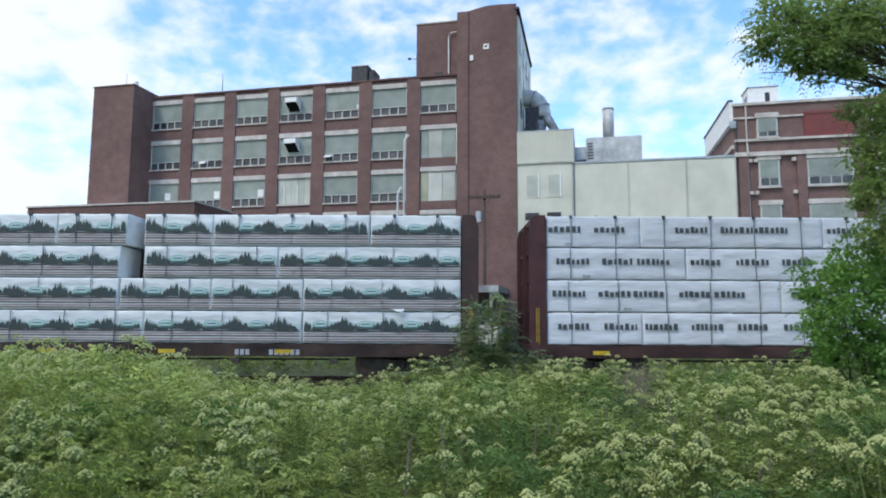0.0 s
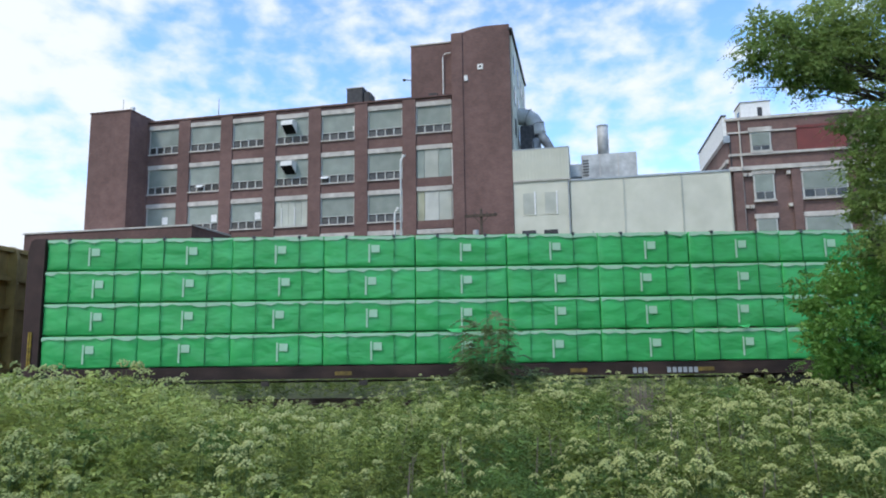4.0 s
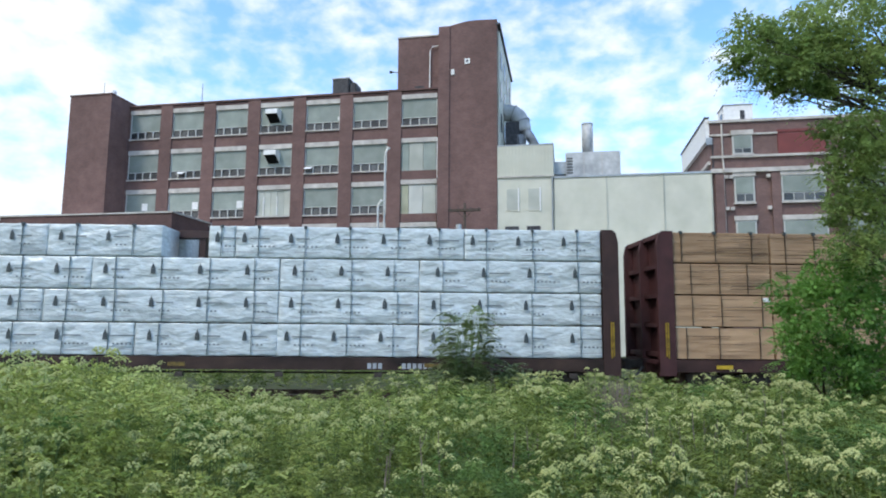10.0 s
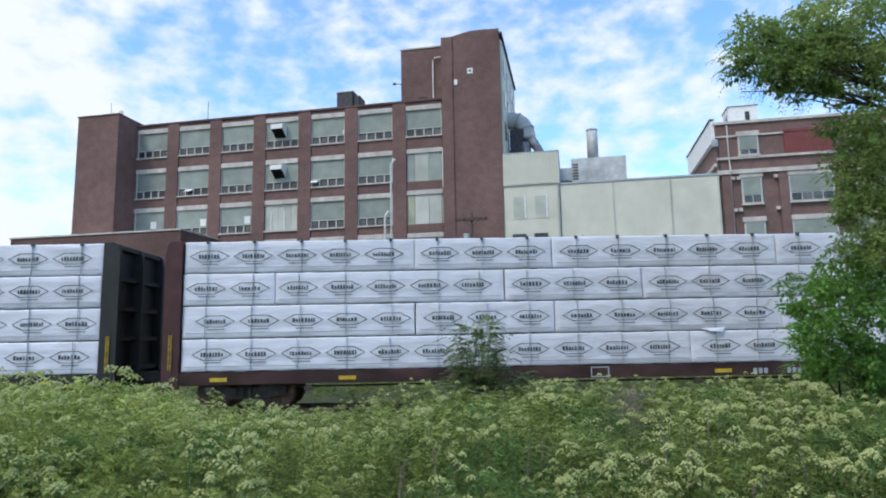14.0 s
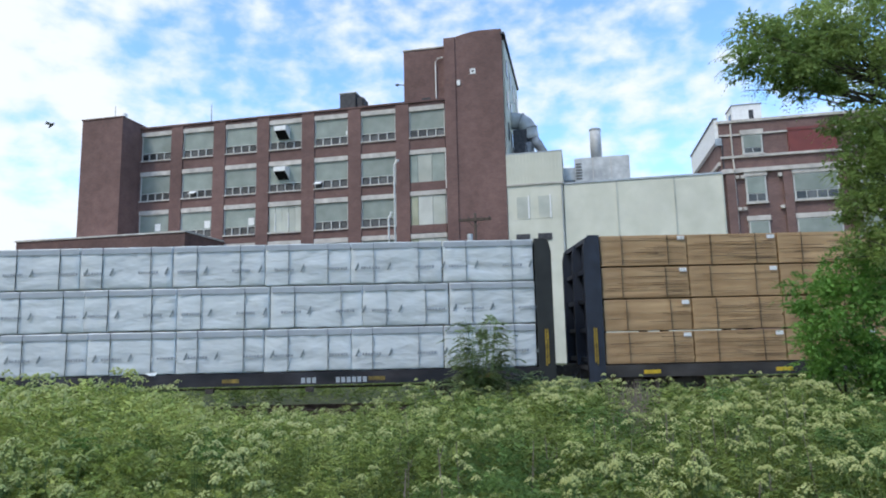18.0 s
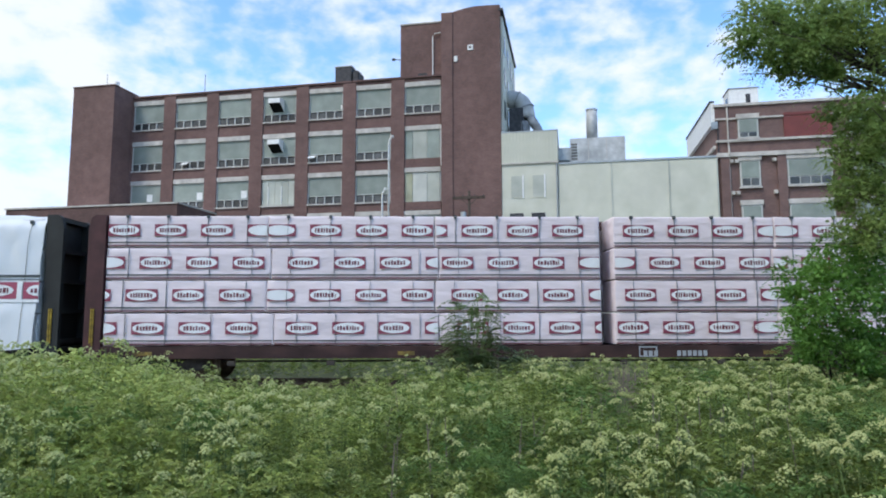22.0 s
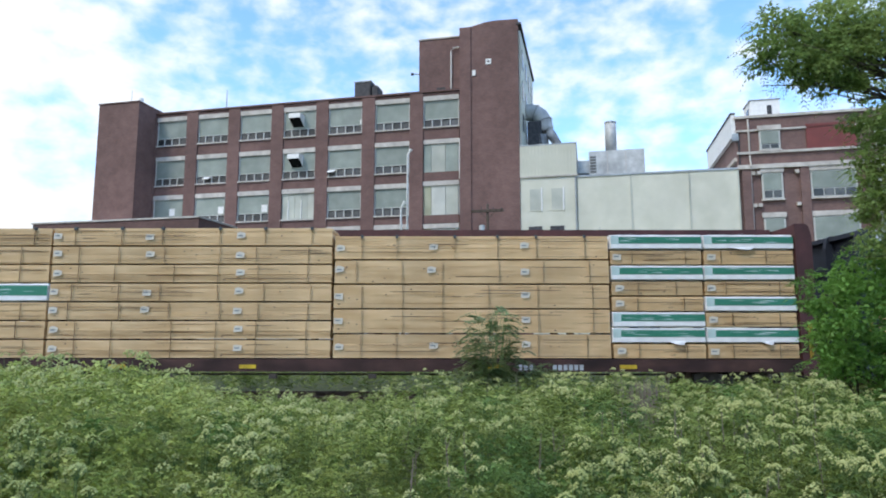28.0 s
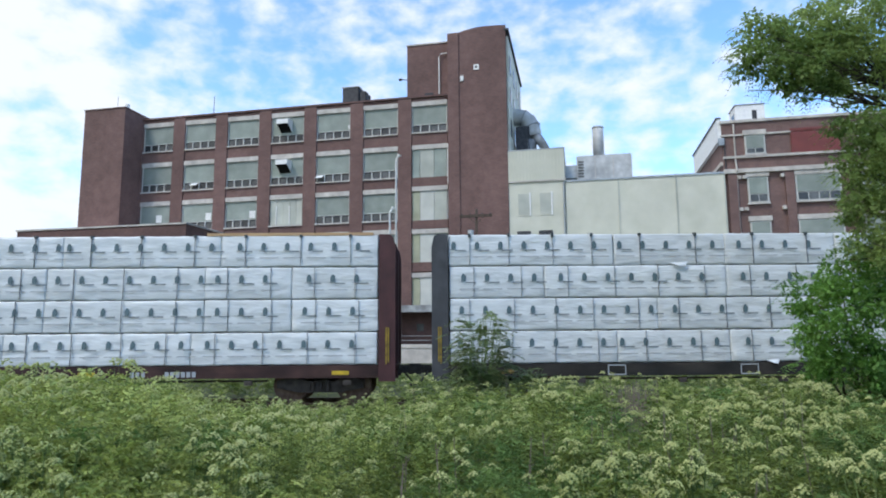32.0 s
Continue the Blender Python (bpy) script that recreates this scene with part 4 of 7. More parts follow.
def print_icons(p, L, h, rnd):
    x = -L / 2 + rnd.uniform(0.2, 0.5)
    while x < L / 2 - 0.2:
        p.add("slate", [(x - 0.06, -0.02), (x + 0.06, -0.02), (x + 0.05, 0.15), (x, 0.26), (x - 0.05, 0.15)])
        p.add("dusk", rect(x + 0.14, x + rnd.uniform(0.5, 0.8), 0.07, 0.105))
        blocks(p, "dusk", x + 0.2, -0.15, rnd.randint(3, 6), 0.06, 0.045, 0.05, rnd)
        p.add("faint", rect(x + 0.1, x + 0.8, -0.29, -0.27))
        x += 1.23


def print_diamond(p, L, h, rnd):
    count = max(1, int((L - 0.04) / 1.16))
    slack = L - count * 1.16
    shift = rnd.uniform(0, slack)
    for k in range(count):
        c = -L / 2 + shift + (k + 0.5) * 1.16

        def hexa(w, t):
            return [(c - w, 0.02), (c - w * 0.45, 0.02 - t), (c + w * 0.45, 0.02 - t), (c + w, 0.02), (c + w * 0.45, 0.02 + t), (c - w * 0.45, 0.02 + t)]
        p.hoop("slate", hexa(0.53, 0.155), hexa(0.495, 0.136))
        bars(p, "slate", c - 0.29, -0.035, 6, 0.080, 0.11, 0.020, rnd)
        p.add("dusk", rect(c - 0.2, c + 0.25, -0.205, -0.175))
    p.add("faint", rect(-L / 2 + 0.1, L / 2 - 0.1, -0.30, -0.28))


def print_pill(p, L, h, rnd):
    x = -L / 2 + rnd.uniform(-0.35, 0.85)
    a, b = -L / 2 + 0.02, L / 2 - 0.02

    def cl(v):
        return min(max(v, a), b)
    while x < L / 2 + 0.3:
        if cl(x + 0.42) - cl(x - 0.42) > 0.1:
            p.add("red", rect(cl(x - 0.42), cl(x + 0.42), -0.13, 0.19))
        if cl(x + 0.36) - cl(x - 0.36) > 0.08:
            p.add("white", [(cl(u), v) for u, v in ellipse(x, 0.03, 0.395, 0.140, 20)], 0.003)
        if x - 0.30 > a and x + 0.30 < b:
            bars(p, "wine", x - 0.285, -0.03, 6, 0.078, 0.12, 0.02, rnd, 0.006)
        x += 1.22
    p.add("slate", rect(-L / 2 + 0.02, L / 2 - 0.02, -0.315, -0.28))
    p.add("wine", rect(-L / 2 + 0.02, L / 2 - 0.02, -0.395, -0.365))


def print_spots(p, L, h, rnd):
    x = -L / 2 + rnd.uniform(0.1, 0.5)
    while x < L / 2 - 0.1:
        z = 0.1
        p.add("sea", [(x - 0.060, z - 0.08), (x + 0.050, z - 0.08), (x + 0.065, z + 0.05), (x + 0.03, z + 0.12), (x - 0.03, z + 0.12), (x - 0.065, z + 0.04)])
        p.add("dusk", rect(x - 0.10, x + 0.02, z - 0.105, z - 0.085), 0.002)
        p.add("dusk", rect(x + 0.05, x + 0.33, z - 0.13, z - 0.095))
        p.add("faint", rect(x - 0.1, x + 0.4, z - 0.30, z - 0.275))
        x += 0.63


def print_leaf(p, L, h, rnd):
    x = -L / 2 + rnd.uniform(0.2, 0.5)
    while x < L / 2 - 0.3:
        bars(p, "fade", x - 0.1, -0.17, 6, 0.07, 0.075, 0.02, rnd)
        p.add("dusk", [(x + 0.58, -0.2), (x + 0.62, -0.1), (x + 0.68, 0.02), (x + 0.70, -0.08), (x + 0.63, -0.2)])
        x += 1.45
    p.add("faint", rect(-L / 2 + 0.02, L / 2 - 0.02, h / 2 - 0.16, h / 2 - 0.02))


def print_tag(p, L, h, rnd):
    if rnd.random() < 0.8:
        p.add("white", rect(L / 2 - 0.26, L / 2 - 0.06, h / 2 - 0.15, h / 2 - 0.04))
    wane_lines(p, L, h, rnd, rnd.choice((6, 16, 24, 30)))


def wane_lines(p, L, h, rnd, n):
    """Dark bark edges and shadowed joints between single boards."""
    for _ in range(n):
        a = rnd.uniform(-L / 2, L / 2 - 0.4)
        b = min(L / 2 - 0.01, a + rnd.uniform(0.4, 2.6))
        z = -h / 2 + round(rnd.uniform(0.05, h - 0.06) / 0.042) * 0.042
        t = rnd.choice((0.009, 0.011, 0.013, 0.018))
        q = rnd.uniform(-0.004, 0.004)
        p.add("wane", [(a, z), (b, z + q), (b - 0.08, z + t * 0.6 + q), ((a + b) / 2, z + t), (a + 0.05, z + t * 0.7)])


def print_sheet(p, L, h, rnd):
    wane_lines(p, L, h, rnd, rnd.choice((3, 6, 10)))
    for k in range(max(1, round(L / 2.45))):
        x = -L / 2 + 2.45 * k + rnd.uniform(0.02, 0.10)
        z = rnd.uniform(-0.04, 0.10) * h
        if rnd.random() < 0.85:
            tip = rnd.uniform(-0.03, 0.03)
            p.add("paper", [(x, z - 0.09), (x + 0.22, z - 0.08 + tip), (x + 0.24, z + 0.06), (x + 0.10, z + 0.08 + tip), (x + 0.01, z + 0.07)])
            p.add("dusk", rect(x + 0.04, x + 0.17, z - 0.02, z + 0.015), 0.003)
    for _ in range(int(L * 1.5)):
        x, z, r = rnd.uniform(-L / 2 + 0.1, L / 2 - 0.1), rnd.uniform(-h / 2 + 0.04, h / 2 - 0.06), rnd.uniform(0.008, 0.020)
        p.add("strap", ellipse(x, z, r * 1.5, r, 7), 0.001)


def print_stencil(p, L, h, rnd):
    wane_lines(p, L, h, rnd, 14)
    if rnd.random() < 0.7:
        x = rnd.choice((L / 2 - 0.4, L / 2 - 0.4, -L / 2 + 0.1))
        blocks(p, "black", x, -0.1, 2, 0.09, 0.1, 0.03, rnd)
        blocks(p, "black", x - 0.05, -0.3, 3, 0.09, 0.1, 0.03, rnd)


def print_greenband(p, L, h, rnd):
    p.add("white", rect(-L / 2 + 0.01, L / 2 - 0.01, -h / 2 + 0.01, -h / 2 + 0.13))
    p.add("green", rect(-L / 2 + 0.01, L / 2 - 0.01, -h / 2 + 0.14, h / 2 - 0.05))
    p.add("mist", rect(-L / 2 + 0.01, -L / 2 + 0.22, -h / 2 + 0.12, h / 2 - 0.02), 0.002)
    # pale creases across the green band
    for _ in range(7):
        a = rnd.uniform(-L / 2 + 0.1, L / 2 - 0.7)
        z = rnd.uniform(-h / 2 + 0.16, h / 2 - 0.08)
        p.add("mist", [(a, z), (a + rnd.uniform(0.3, 0.6), z + rnd.uniform(-0.02, 0.02)), (a + 0.3, z + rnd.uniform(0.008, 0.022))], 0.002)


CACHE = {}


def wrap_mesh(L, h, mat, variant):
    """A wrapped bundle with a slightly bulging, creased face and soft edges."""
    key = ("wrap", round(L, 2), round(h, 2), mat, variant)
    if key in CACHE:
        return CACHE[key]
    nx, nz = max(4, int(L / 0.16)), 6
    rnd = random.Random(variant * 31 + int(L * 10))
    s = Shape()
    e = 0.03
    grid = {}
    xs = [-L / 2, -L / 2 + e] + [-L / 2 + e + (L - 2 * e) * k / nx for k in range(1, nx)] + [L / 2 - e, L / 2]
    zs = [-h / 2, -h / 2 + e] + [-h / 2 + e + (h - 2 * e) * k / nz for k in range(1, nz)] + [h / 2 - e, h / 2]
    for i, x in enumerate(xs):
        for j, z in enumerate(zs):
            edge = i in (0, len(xs) - 1) or j in (0, len(zs) - 1)
            y = -0.575 if edge else -0.586 + rnd.uniform(-0.015, 0.015) - 0.02 * max(0.0, 1 - 6 * abs(noise.noise(Vector((x * 1.1 + z * 1.7 * (1 if variant % 2 else -1), z * 0.8, variant * 3.1)))))
            sag = -0.024 * (j == 0) * rnd.random() + 0.012 * (j == len(zs) - 1) * rnd.random()
            grid[i, j] = len(s.v)
            s.v.append((x, y, z + sag))
    for i in range(len(xs) - 1):
        for j in range(len(zs) - 1):
            s.f.append((grid[i, j], grid[i + 1, j], grid[i + 1, j + 1], grid[i, j + 1]))
    rim = [grid[i, 0] for i in range(len(xs))] + [grid[len(xs) - 1, j] for j in range(1, len(zs))]
    rim += [grid[i, len(zs) - 1] for i in range(len(xs) - 2, -1, -1)] + [grid[0, j] for j in range(len(zs) - 2, 0, -1)]
    b = len(s.v)
    s.v += [(s.v[r][0], 0.59, s.v[r][2]) for r in rim]
    n = len(rim)
    s.f += [(rim[(k + 1) % n], rim[k], b + k, b + (k + 1) % n) for k in range(n)]
    s.f.append(tuple(b + k for k in reversed(range(n))))
    CACHE[key] = s.mesh("package", M[mat], smooth=True)
    return CACHE[key]


def lumber_mesh(L, h, mat, variant, course=0.042, heavy=0):
    """A pack of sawn boards: course on course, with shadow gaps between and an uneven face."""
    key = ("lumber", round(L, 2), round(h, 2), mat, variant, course, heavy)
    if key in CACHE:
        return CACHE[key]
    rnd = random.Random(variant * 17 + int(L * 100))
    n = max(2, round(h / course))
    t = h / n
    prof, rag = [], []
    for k in range(n):
        z = -h / 2 + k * t
        out = rnd.uniform(0, 0.012)
        rag.append(rnd.uniform(0, 0.055 if heavy else 0.015))
        g = rnd.choice((0.003, 0.005, 0.009, 0.018))
        deep = rnd.choice((0.008, 0.022, 0.05))
        if heavy and (k + 1) % heavy == 0:
            g, deep = 0.022, 0.08
        prof += [(out, z + 0.0005), (out, z + t - g), (deep, z + t - g + 0.0005), (deep, z + t)]
    s = Shape()
    m = len(prof)
    for x, y, sx in ((-L / 2, -0.59, 1), (L / 2, -0.59, -1), (L / 2, 0.59, -1), (-L / 2, 0.59, 1)):
        s.v += [(x + sx * (o * 0.9 + rag[i // 4] * (1 if (i // 4) % 3 else 0.3)), y + (o if y < 0 else -o), z) for i, (o, z) in enumerate(prof)]
    for side in range(4):
        p, q = side * m, ((side + 1) % 4) * m
        s.f += [(p + i, q + i, q + i + 1, p + i + 1) for i in range(m - 1)]
    s.f += [(3 * m, 2 * m, m, 0), (m - 1, 2 * m - 1, 3 * m - 1, 4 * m - 1)]
    CACHE[key] = s.mesh("package", M[mat])
    return CACHE[key]


def add_straps(ob, L, h, style, top, variant):
    """Each band down the face is a part, with a dark tie-down clip on the top row."""
    rnd = random.Random(variant + int(L * 10))
    w, mt = style.get("strap_w", 0.011), style.get("strap_mat", "ink_grey")
    n = max(1, round(L / style["straps"]))
    band = shared(("band", round(h, 2), w, mt), lambda: Shape().box(-w / 2, w / 2, FRONT - 0.012, FRONT + 0.02, -h / 2, h / 2 + 0.004).mesh("strap", M[mt]))
    for k in range(n):
        x = -L / 2 + (k + 0.5) * L / n + rnd.uniform(-1, 1) * style.get("wild", 0.06)
        part("strap", band, None, ob, at=pose(x, 0, 0))
        if top and style.get("clips", True):
            part("clip", shared("clip", lambda: Shape().box(-0.035, 0.035, FRONT - 0.02, FRONT + 0.1, -0.05, 0.03).mesh("clip", M["ink_slate"])), None, ob, at=pose(x, 0, h / 2))


def put_bundle(car, s0, s1, z0, z1, style, seed, top=False, both=True):
    """A bundle between s0 and s1 metres from the car's leading end of load."""
    half = car["half"]
    L, h = s1 - s0, z1 - z0
    rnd = random.Random(seed)
    var = rnd.randrange(6)
    x = half - (s0 + s1) / 2
    m = style["mat"]
    if m.startswith("lumber"):
        me = lumber_mesh(L, h, m, var, style.get("course", 0.042), style.get("heavy", 0))
        name = "lumber_package"
    else:
        me = wrap_mesh(L, h, m, var)
        name = "wrapped_package"
    dx, dy = rnd.uniform(-0.012, 0.012), rnd.uniform(-0.012, 0.012)
    ob = part(name, me, None, car, at=pose(x + dx, -0.81 + dy, (z0 + z1) / 2))
    if both:
        part(name, me, None, car, at=pose(x, 0.81, (z0 + z1) / 2, 0, 0, 180))
    if not m.startswith("lumber") and rnd.random() < 0.07:
        w, dz = rnd.choice((0.35, 0.5, 0.7)), rnd.choice((0.07, 0.10))
        key = ("flap", m, w, dz)

        def flap():
            s = Shape()
            s.v += [(-w / 2, 0.0, 0.0), (w / 2, 0.0, 0.015), (w * 0.3, -0.05, -dz), (-w * 0.1, -0.07, -dz * 0.8), (-w * 0.3, -0.03, -dz * 0.4)]
            s.v += [(x, y + 0.003, z) for x, y, z in s.v]
            s.f += [(0, 4, 3), (0, 3, 1), (1, 3, 2), (5, 8, 9), (5, 6, 8), (6, 7, 8)]
            return s.mesh("loose_flap", M[m])
        part("loose_flap", shared(key, flap), None, ob, at=pose(rnd.uniform(-L / 2 + 0.5, L / 2 - 0.5), FRONT - 0.016, -h / 2 + 0.03))
    if style.get("straps"):
        add_straps(ob, L, h, style, top, var)
    pr = style.get("print")
    if pr:
        key = ("print", id(pr), round(L, 2), round(h, 2), var, style.get("stripe"))
        if key not in CACHE:
            p = Print()
            pr(p, L, h, random.Random(seed + 5), style["stripe"]) if style.get("stripe") else pr(p, L, h, random.Random(seed + 5))
            CACHE[key] = p.mesh()
        if CACHE[key]:
            part("print", CACHE[key], None, ob)["kind"] = "stuff"
    return ob


def shared(key, make):
    if key not in CACHE:
        CACHE[key] = make()
    return CACHE[key]


def add_truck(car, x):
    def side():
        s = Shape()
        pr = [(-1.15, 0.62), (-0.75, 0.72), (-0.35, 0.60), (0.35, 0.60), (0.75, 0.72), (1.15, 0.62), (1.15, 0.42), (0.55, 0.30), (-0.55, 0.30), (-1.15, 0.42)]
        for y in (-0.08, 0.08):
            s.v += [(a, y, b) for a, b in pr]
        n = len(pr)
        s.f += [tuple(range(n - 1, -1, -1)), tuple(range(n, 2 * n))] + [(i, (i + 1) % n, n + (i + 1) % n, n + i) for i in range(n)]
        for k in (-0.2, 0, 0.2):
            s.tube([(k, -0.1, 0.34), (k, -0.1, 0.58)], 0.07, 6)
        return s.mesh("side_frame", M["steel"])

    def wheel():
        s = Shape()
        s.tube([(0, -0.05, 0), (0, 0.06, 0)], 0.455, 20).tube([(0, 0.06, 0), (0, 0.09, 0)], 0.485, 20).tube([(0, -0.12, 0), (0, -0.05, 0)], 0.13, 10)
        return s.mesh("wheel", M["rail"])

    def bolster():
        return Shape().box(-0.22, 0.22, -1.0, 1.0, 0.36, 0.68).mesh("truck", M["steel"])

    t = part("truck", shared("bolster", bolster), None, car, at=pose(x, 0, 0))
    for y in (-1.0, 1.0):
        part("side_frame", shared("side_frame", side), None, t, at=pose(0, y, 0))
    for a in (-0.85, 0.85):
        part("axle", shared("axle", lambda: Shape().tube([(0, -0.95, 0), (0, 0.95, 0)], 0.08, 8).mesh("axle", M["steel"])), None, t, at=pose(a, 0, 0.46))
        for y, r in ((-0.755, 0), (0.755, 180)):
            part("wheel", shared("wheel", wheel), None, t, at=pose(a, y, 0.46, 0, 0, r))


def add_coupler(car, x, sign):
    def make():
        s = Shape().box(0, 0.5, -0.11, 0.11, 0.74, 0.96).box(0.45, 0.68, -0.17, 0.08, 0.70, 1.0)
        return s.mesh("coupler", M["steel"], 0.03)
    part("coupler", shared("coupler", make), None, car, at=pose(x, 0, 0, 0, 0, 0 if sign > 0 else 180))
    part("air_hose", shared("hose", lambda: Shape().tube([(0.1, 0.4, 0.8), (0.35, 0.42, 0.5), (0.62, 0.3, 0.42)], 0.03, 6).mesh("air_hose", M["dark_metal"])), None, car,
         at=pose(x, 0, 0, 0, 0, 0 if sign > 0 else 180))


def centerbeam(lead, tail, paint, label, ends=None, top=4.48):
    """A centerbeam flatcar; lead and tail are the ends of its load at the clip's start."""
    half = (lead - tail) / 2
    car = thing("centerbeam_flatcar", pose((lead + tail) / 2, TRACK_Y, 0), label, "freight car", "freight train")
    car["half"] = half
    CARS.append((car, (lead + tail) / 2))
    mt = M["car_" + paint]
    e = half + 0.46
    sill = M["sill_" + paint]
    part("deck", Shape().box(-e, e, -1.40, 1.40, 0.90, 1.0), mt, car)
    for y in (-1, 1):
        part("side_sill", Shape().box(-e, e, min(y * 1.33, y * 1.45), max(y * 1.33, y * 1.45), 0.70, 1.02), sill, car)
    part("center_sill", Shape().box(-e, e, -0.32, 0.32, 0.64, 0.9), mt, car)
    rnd = random.Random(int(lead * 10))
    bright = rnd.random() < 0.4
    n = 12
    post = shared(("post", paint), lambda: Shape().box(-0.08, 0.08, -0.14, 0.14, 1.0, 4.32).mesh("beam_post", mt))
    for k in range(n + 1):
        x = -half + 0.3 + (2 * half - 0.6) * k / n
        part("beam_post", post, None, car, at=pose(x, 0, 0))
    for k in range(0, n, 2):
        x0, x1 = -half + 0.3 + (2 * half - 0.6) * k / n, -half + 0.3 + (2 * half - 0.6) * (k + 1) / n
        part("diagonal", Shape().beam((x0 if k % 4 else x1, 0, 1.1), (x1 if k % 4 else x0, 0, 3.4), 0.2, 0.16), mt, car)
    part("top_chord", Shape().box(-half, half, -0.19, 0.19, 4.3, top + 0.03), mt, car)
    for k in range(7):
        x = -half + 1.2 + (2 * half - 2.4) * k / 6 + rnd.uniform(-0.3, 0.3)
        if rnd.random() < 0.6:
            part("reflector", Shape().box(x - 0.22, x + 0.22, -1.462, -1.452, 0.78, 0.88), M["safety" if bright else "safety_dull"], car, "yellow reflective strip")
        elif rnd.random() < 0.35:
            f = Shape()
            f.ring(rect(x - 0.24, x + 0.24, 0.72, 0.99), rect(x - 0.21, x + 0.21, 0.75, 0.96), -1.458)
            part("stencil_box", f, M["ink_faint"], car)
    x = half * 0.35 + rnd.uniform(-2, 2)
    for k in range(9):
        a = x + k * 0.14 + (0.48 if k > 2 else 0.0)
        part("stencil_mark", Shape().box(a, a + 0.1, -1.46, -1.452, 0.74, 0.88), M["ink_faint"], car, "pale stencilled mark, too worn to read" if k == 0 else "")
    for k in range(9):
        x = -half + 0.8 + (2 * half - 1.6) * k / 8
        part("winch", shared("winch", lambda: Shape().box(-0.1, 0.1, -1.47, -1.36, 0.52, 0.64).mesh("winch", M["steel"])), None, car, at=pose(x, 0, 0))
    part("brake_pipe", Shape().tube([(-half + 3, -0.9, 0.60), (half - 3, -0.9, 0.60)], 0.03, 6), M["steel"], car)
    ht = top + 0.0
    for sgn, end in zip((1, -1), ends or (paint, paint)):
        em = M["car_" + end]

        def plate():
            return Shape().box(0.04, 0.20, -1.38, 1.38, 0.7, ht - 0.03).mesh("bulkhead", em)

        b = part("bulkhead", shared(("plate", end, ht), plate), None, car, at=pose(sgn * half, 0, 0, 0, 0, 0 if sgn > 0 else 180))

        def post2():
            s = Shape()
            pr = [(0.02, 0.6), (0.46, 0.6), (0.46, ht - 0.35), (0.40, ht - 0.08), (0.30, ht), (0.02, ht)]
            for y in (-0.07, 0.07):
                s.v += [(x, y, z) for x, z in pr]
            s.f += [tuple(range(6)), tuple(range(11, 5, -1))] + [(i, 6 + i, 6 + (i + 1) % 6, (i + 1) % 6) for i in range(6)]
            return s.mesh("post", em)
        for y in (-1.4, 1.4, 0.0):
            part("post", shared(("bpost", end, ht), post2), None, b, at=pose(0, y, 0))
        for z in (1.15, 1.95, 2.75, 3.55, ht - 0.1):
            part("rib", shared(("rib", end), lambda: Shape().box(0.2, 0.36, -1.33, 1.33, -0.06, 0.06).mesh("rib", em)), None, b, at=pose(0, 0, z))
        part("grab_strip", shared("grab", lambda: Shape().box(-0.045, -0.012, -0.012, 0.012, 0, 0.95).box(0.012, 0.045, -0.012, 0.012, 0.05, 0.95).mesh("grab_strip", M["safety_worn"])), None, b, "yellow safety strip",
             at=pose(0.25, -1.49 if sgn > 0 else 1.49, 1.05))
        add_coupler(car, sgn * (half + 0.46), sgn)
        add_truck(car, sgn * (half - 1.55))
    return car


def tiers(n, z0=1.02, z1=4.47):
    h = (z1 - z0) / n
    return [(z0 + h * k + 0.032, z0 + h * (k + 1) - 0.014) for k in range(n)]


def split(total, sizes, rnd):
    """Cuts a length into bundles of about the sizes given."""
    out, s = [], 0.0
    while s < total - 1.2:
        a = rnd.choice(sizes)
        if total - s - a < 1.6:
            a = total - s
        out.append((s, s + a))
        s += a
    return out


def load(car, style, n, sizes, seed, holes=(), gap=0.02, z1=4.47, spans=None, cuts=None):
    rnd = random.Random(seed)
    total = car["half"] * 2
    rows = tiers(n, z1=z1)
    for k, (a, b) in enumerate(rows):
        if cuts:
            places = list(zip(cuts[k % len(cuts)], cuts[k % len(cuts)][1:]))
        else:
            places = [(lo + p, lo + q) for lo, hi in (spans or [(0, total)]) for p, q in split(hi - lo, sizes, rnd)]
        for s0, s1 in places:
            if any(t == k and s0 < h1 and s1 > h0 for t, h0, h1 in holes):
                for h0, h1 in [(h0, h1) for t, h0, h1 in holes if t == k]:
                    for p, q in ((s0, h0), (h1, s1)):
                        if q - p > 0.5:
                            put_bundle(car, p + gap / 2, q - gap / 2, a, b, style, rnd.randrange(10000), k == n - 1)
                continue
            put_bundle(car, s0 + gap / 2, s1 - gap / 2, a, b, style, rnd.randrange(10000), k == n - 1)


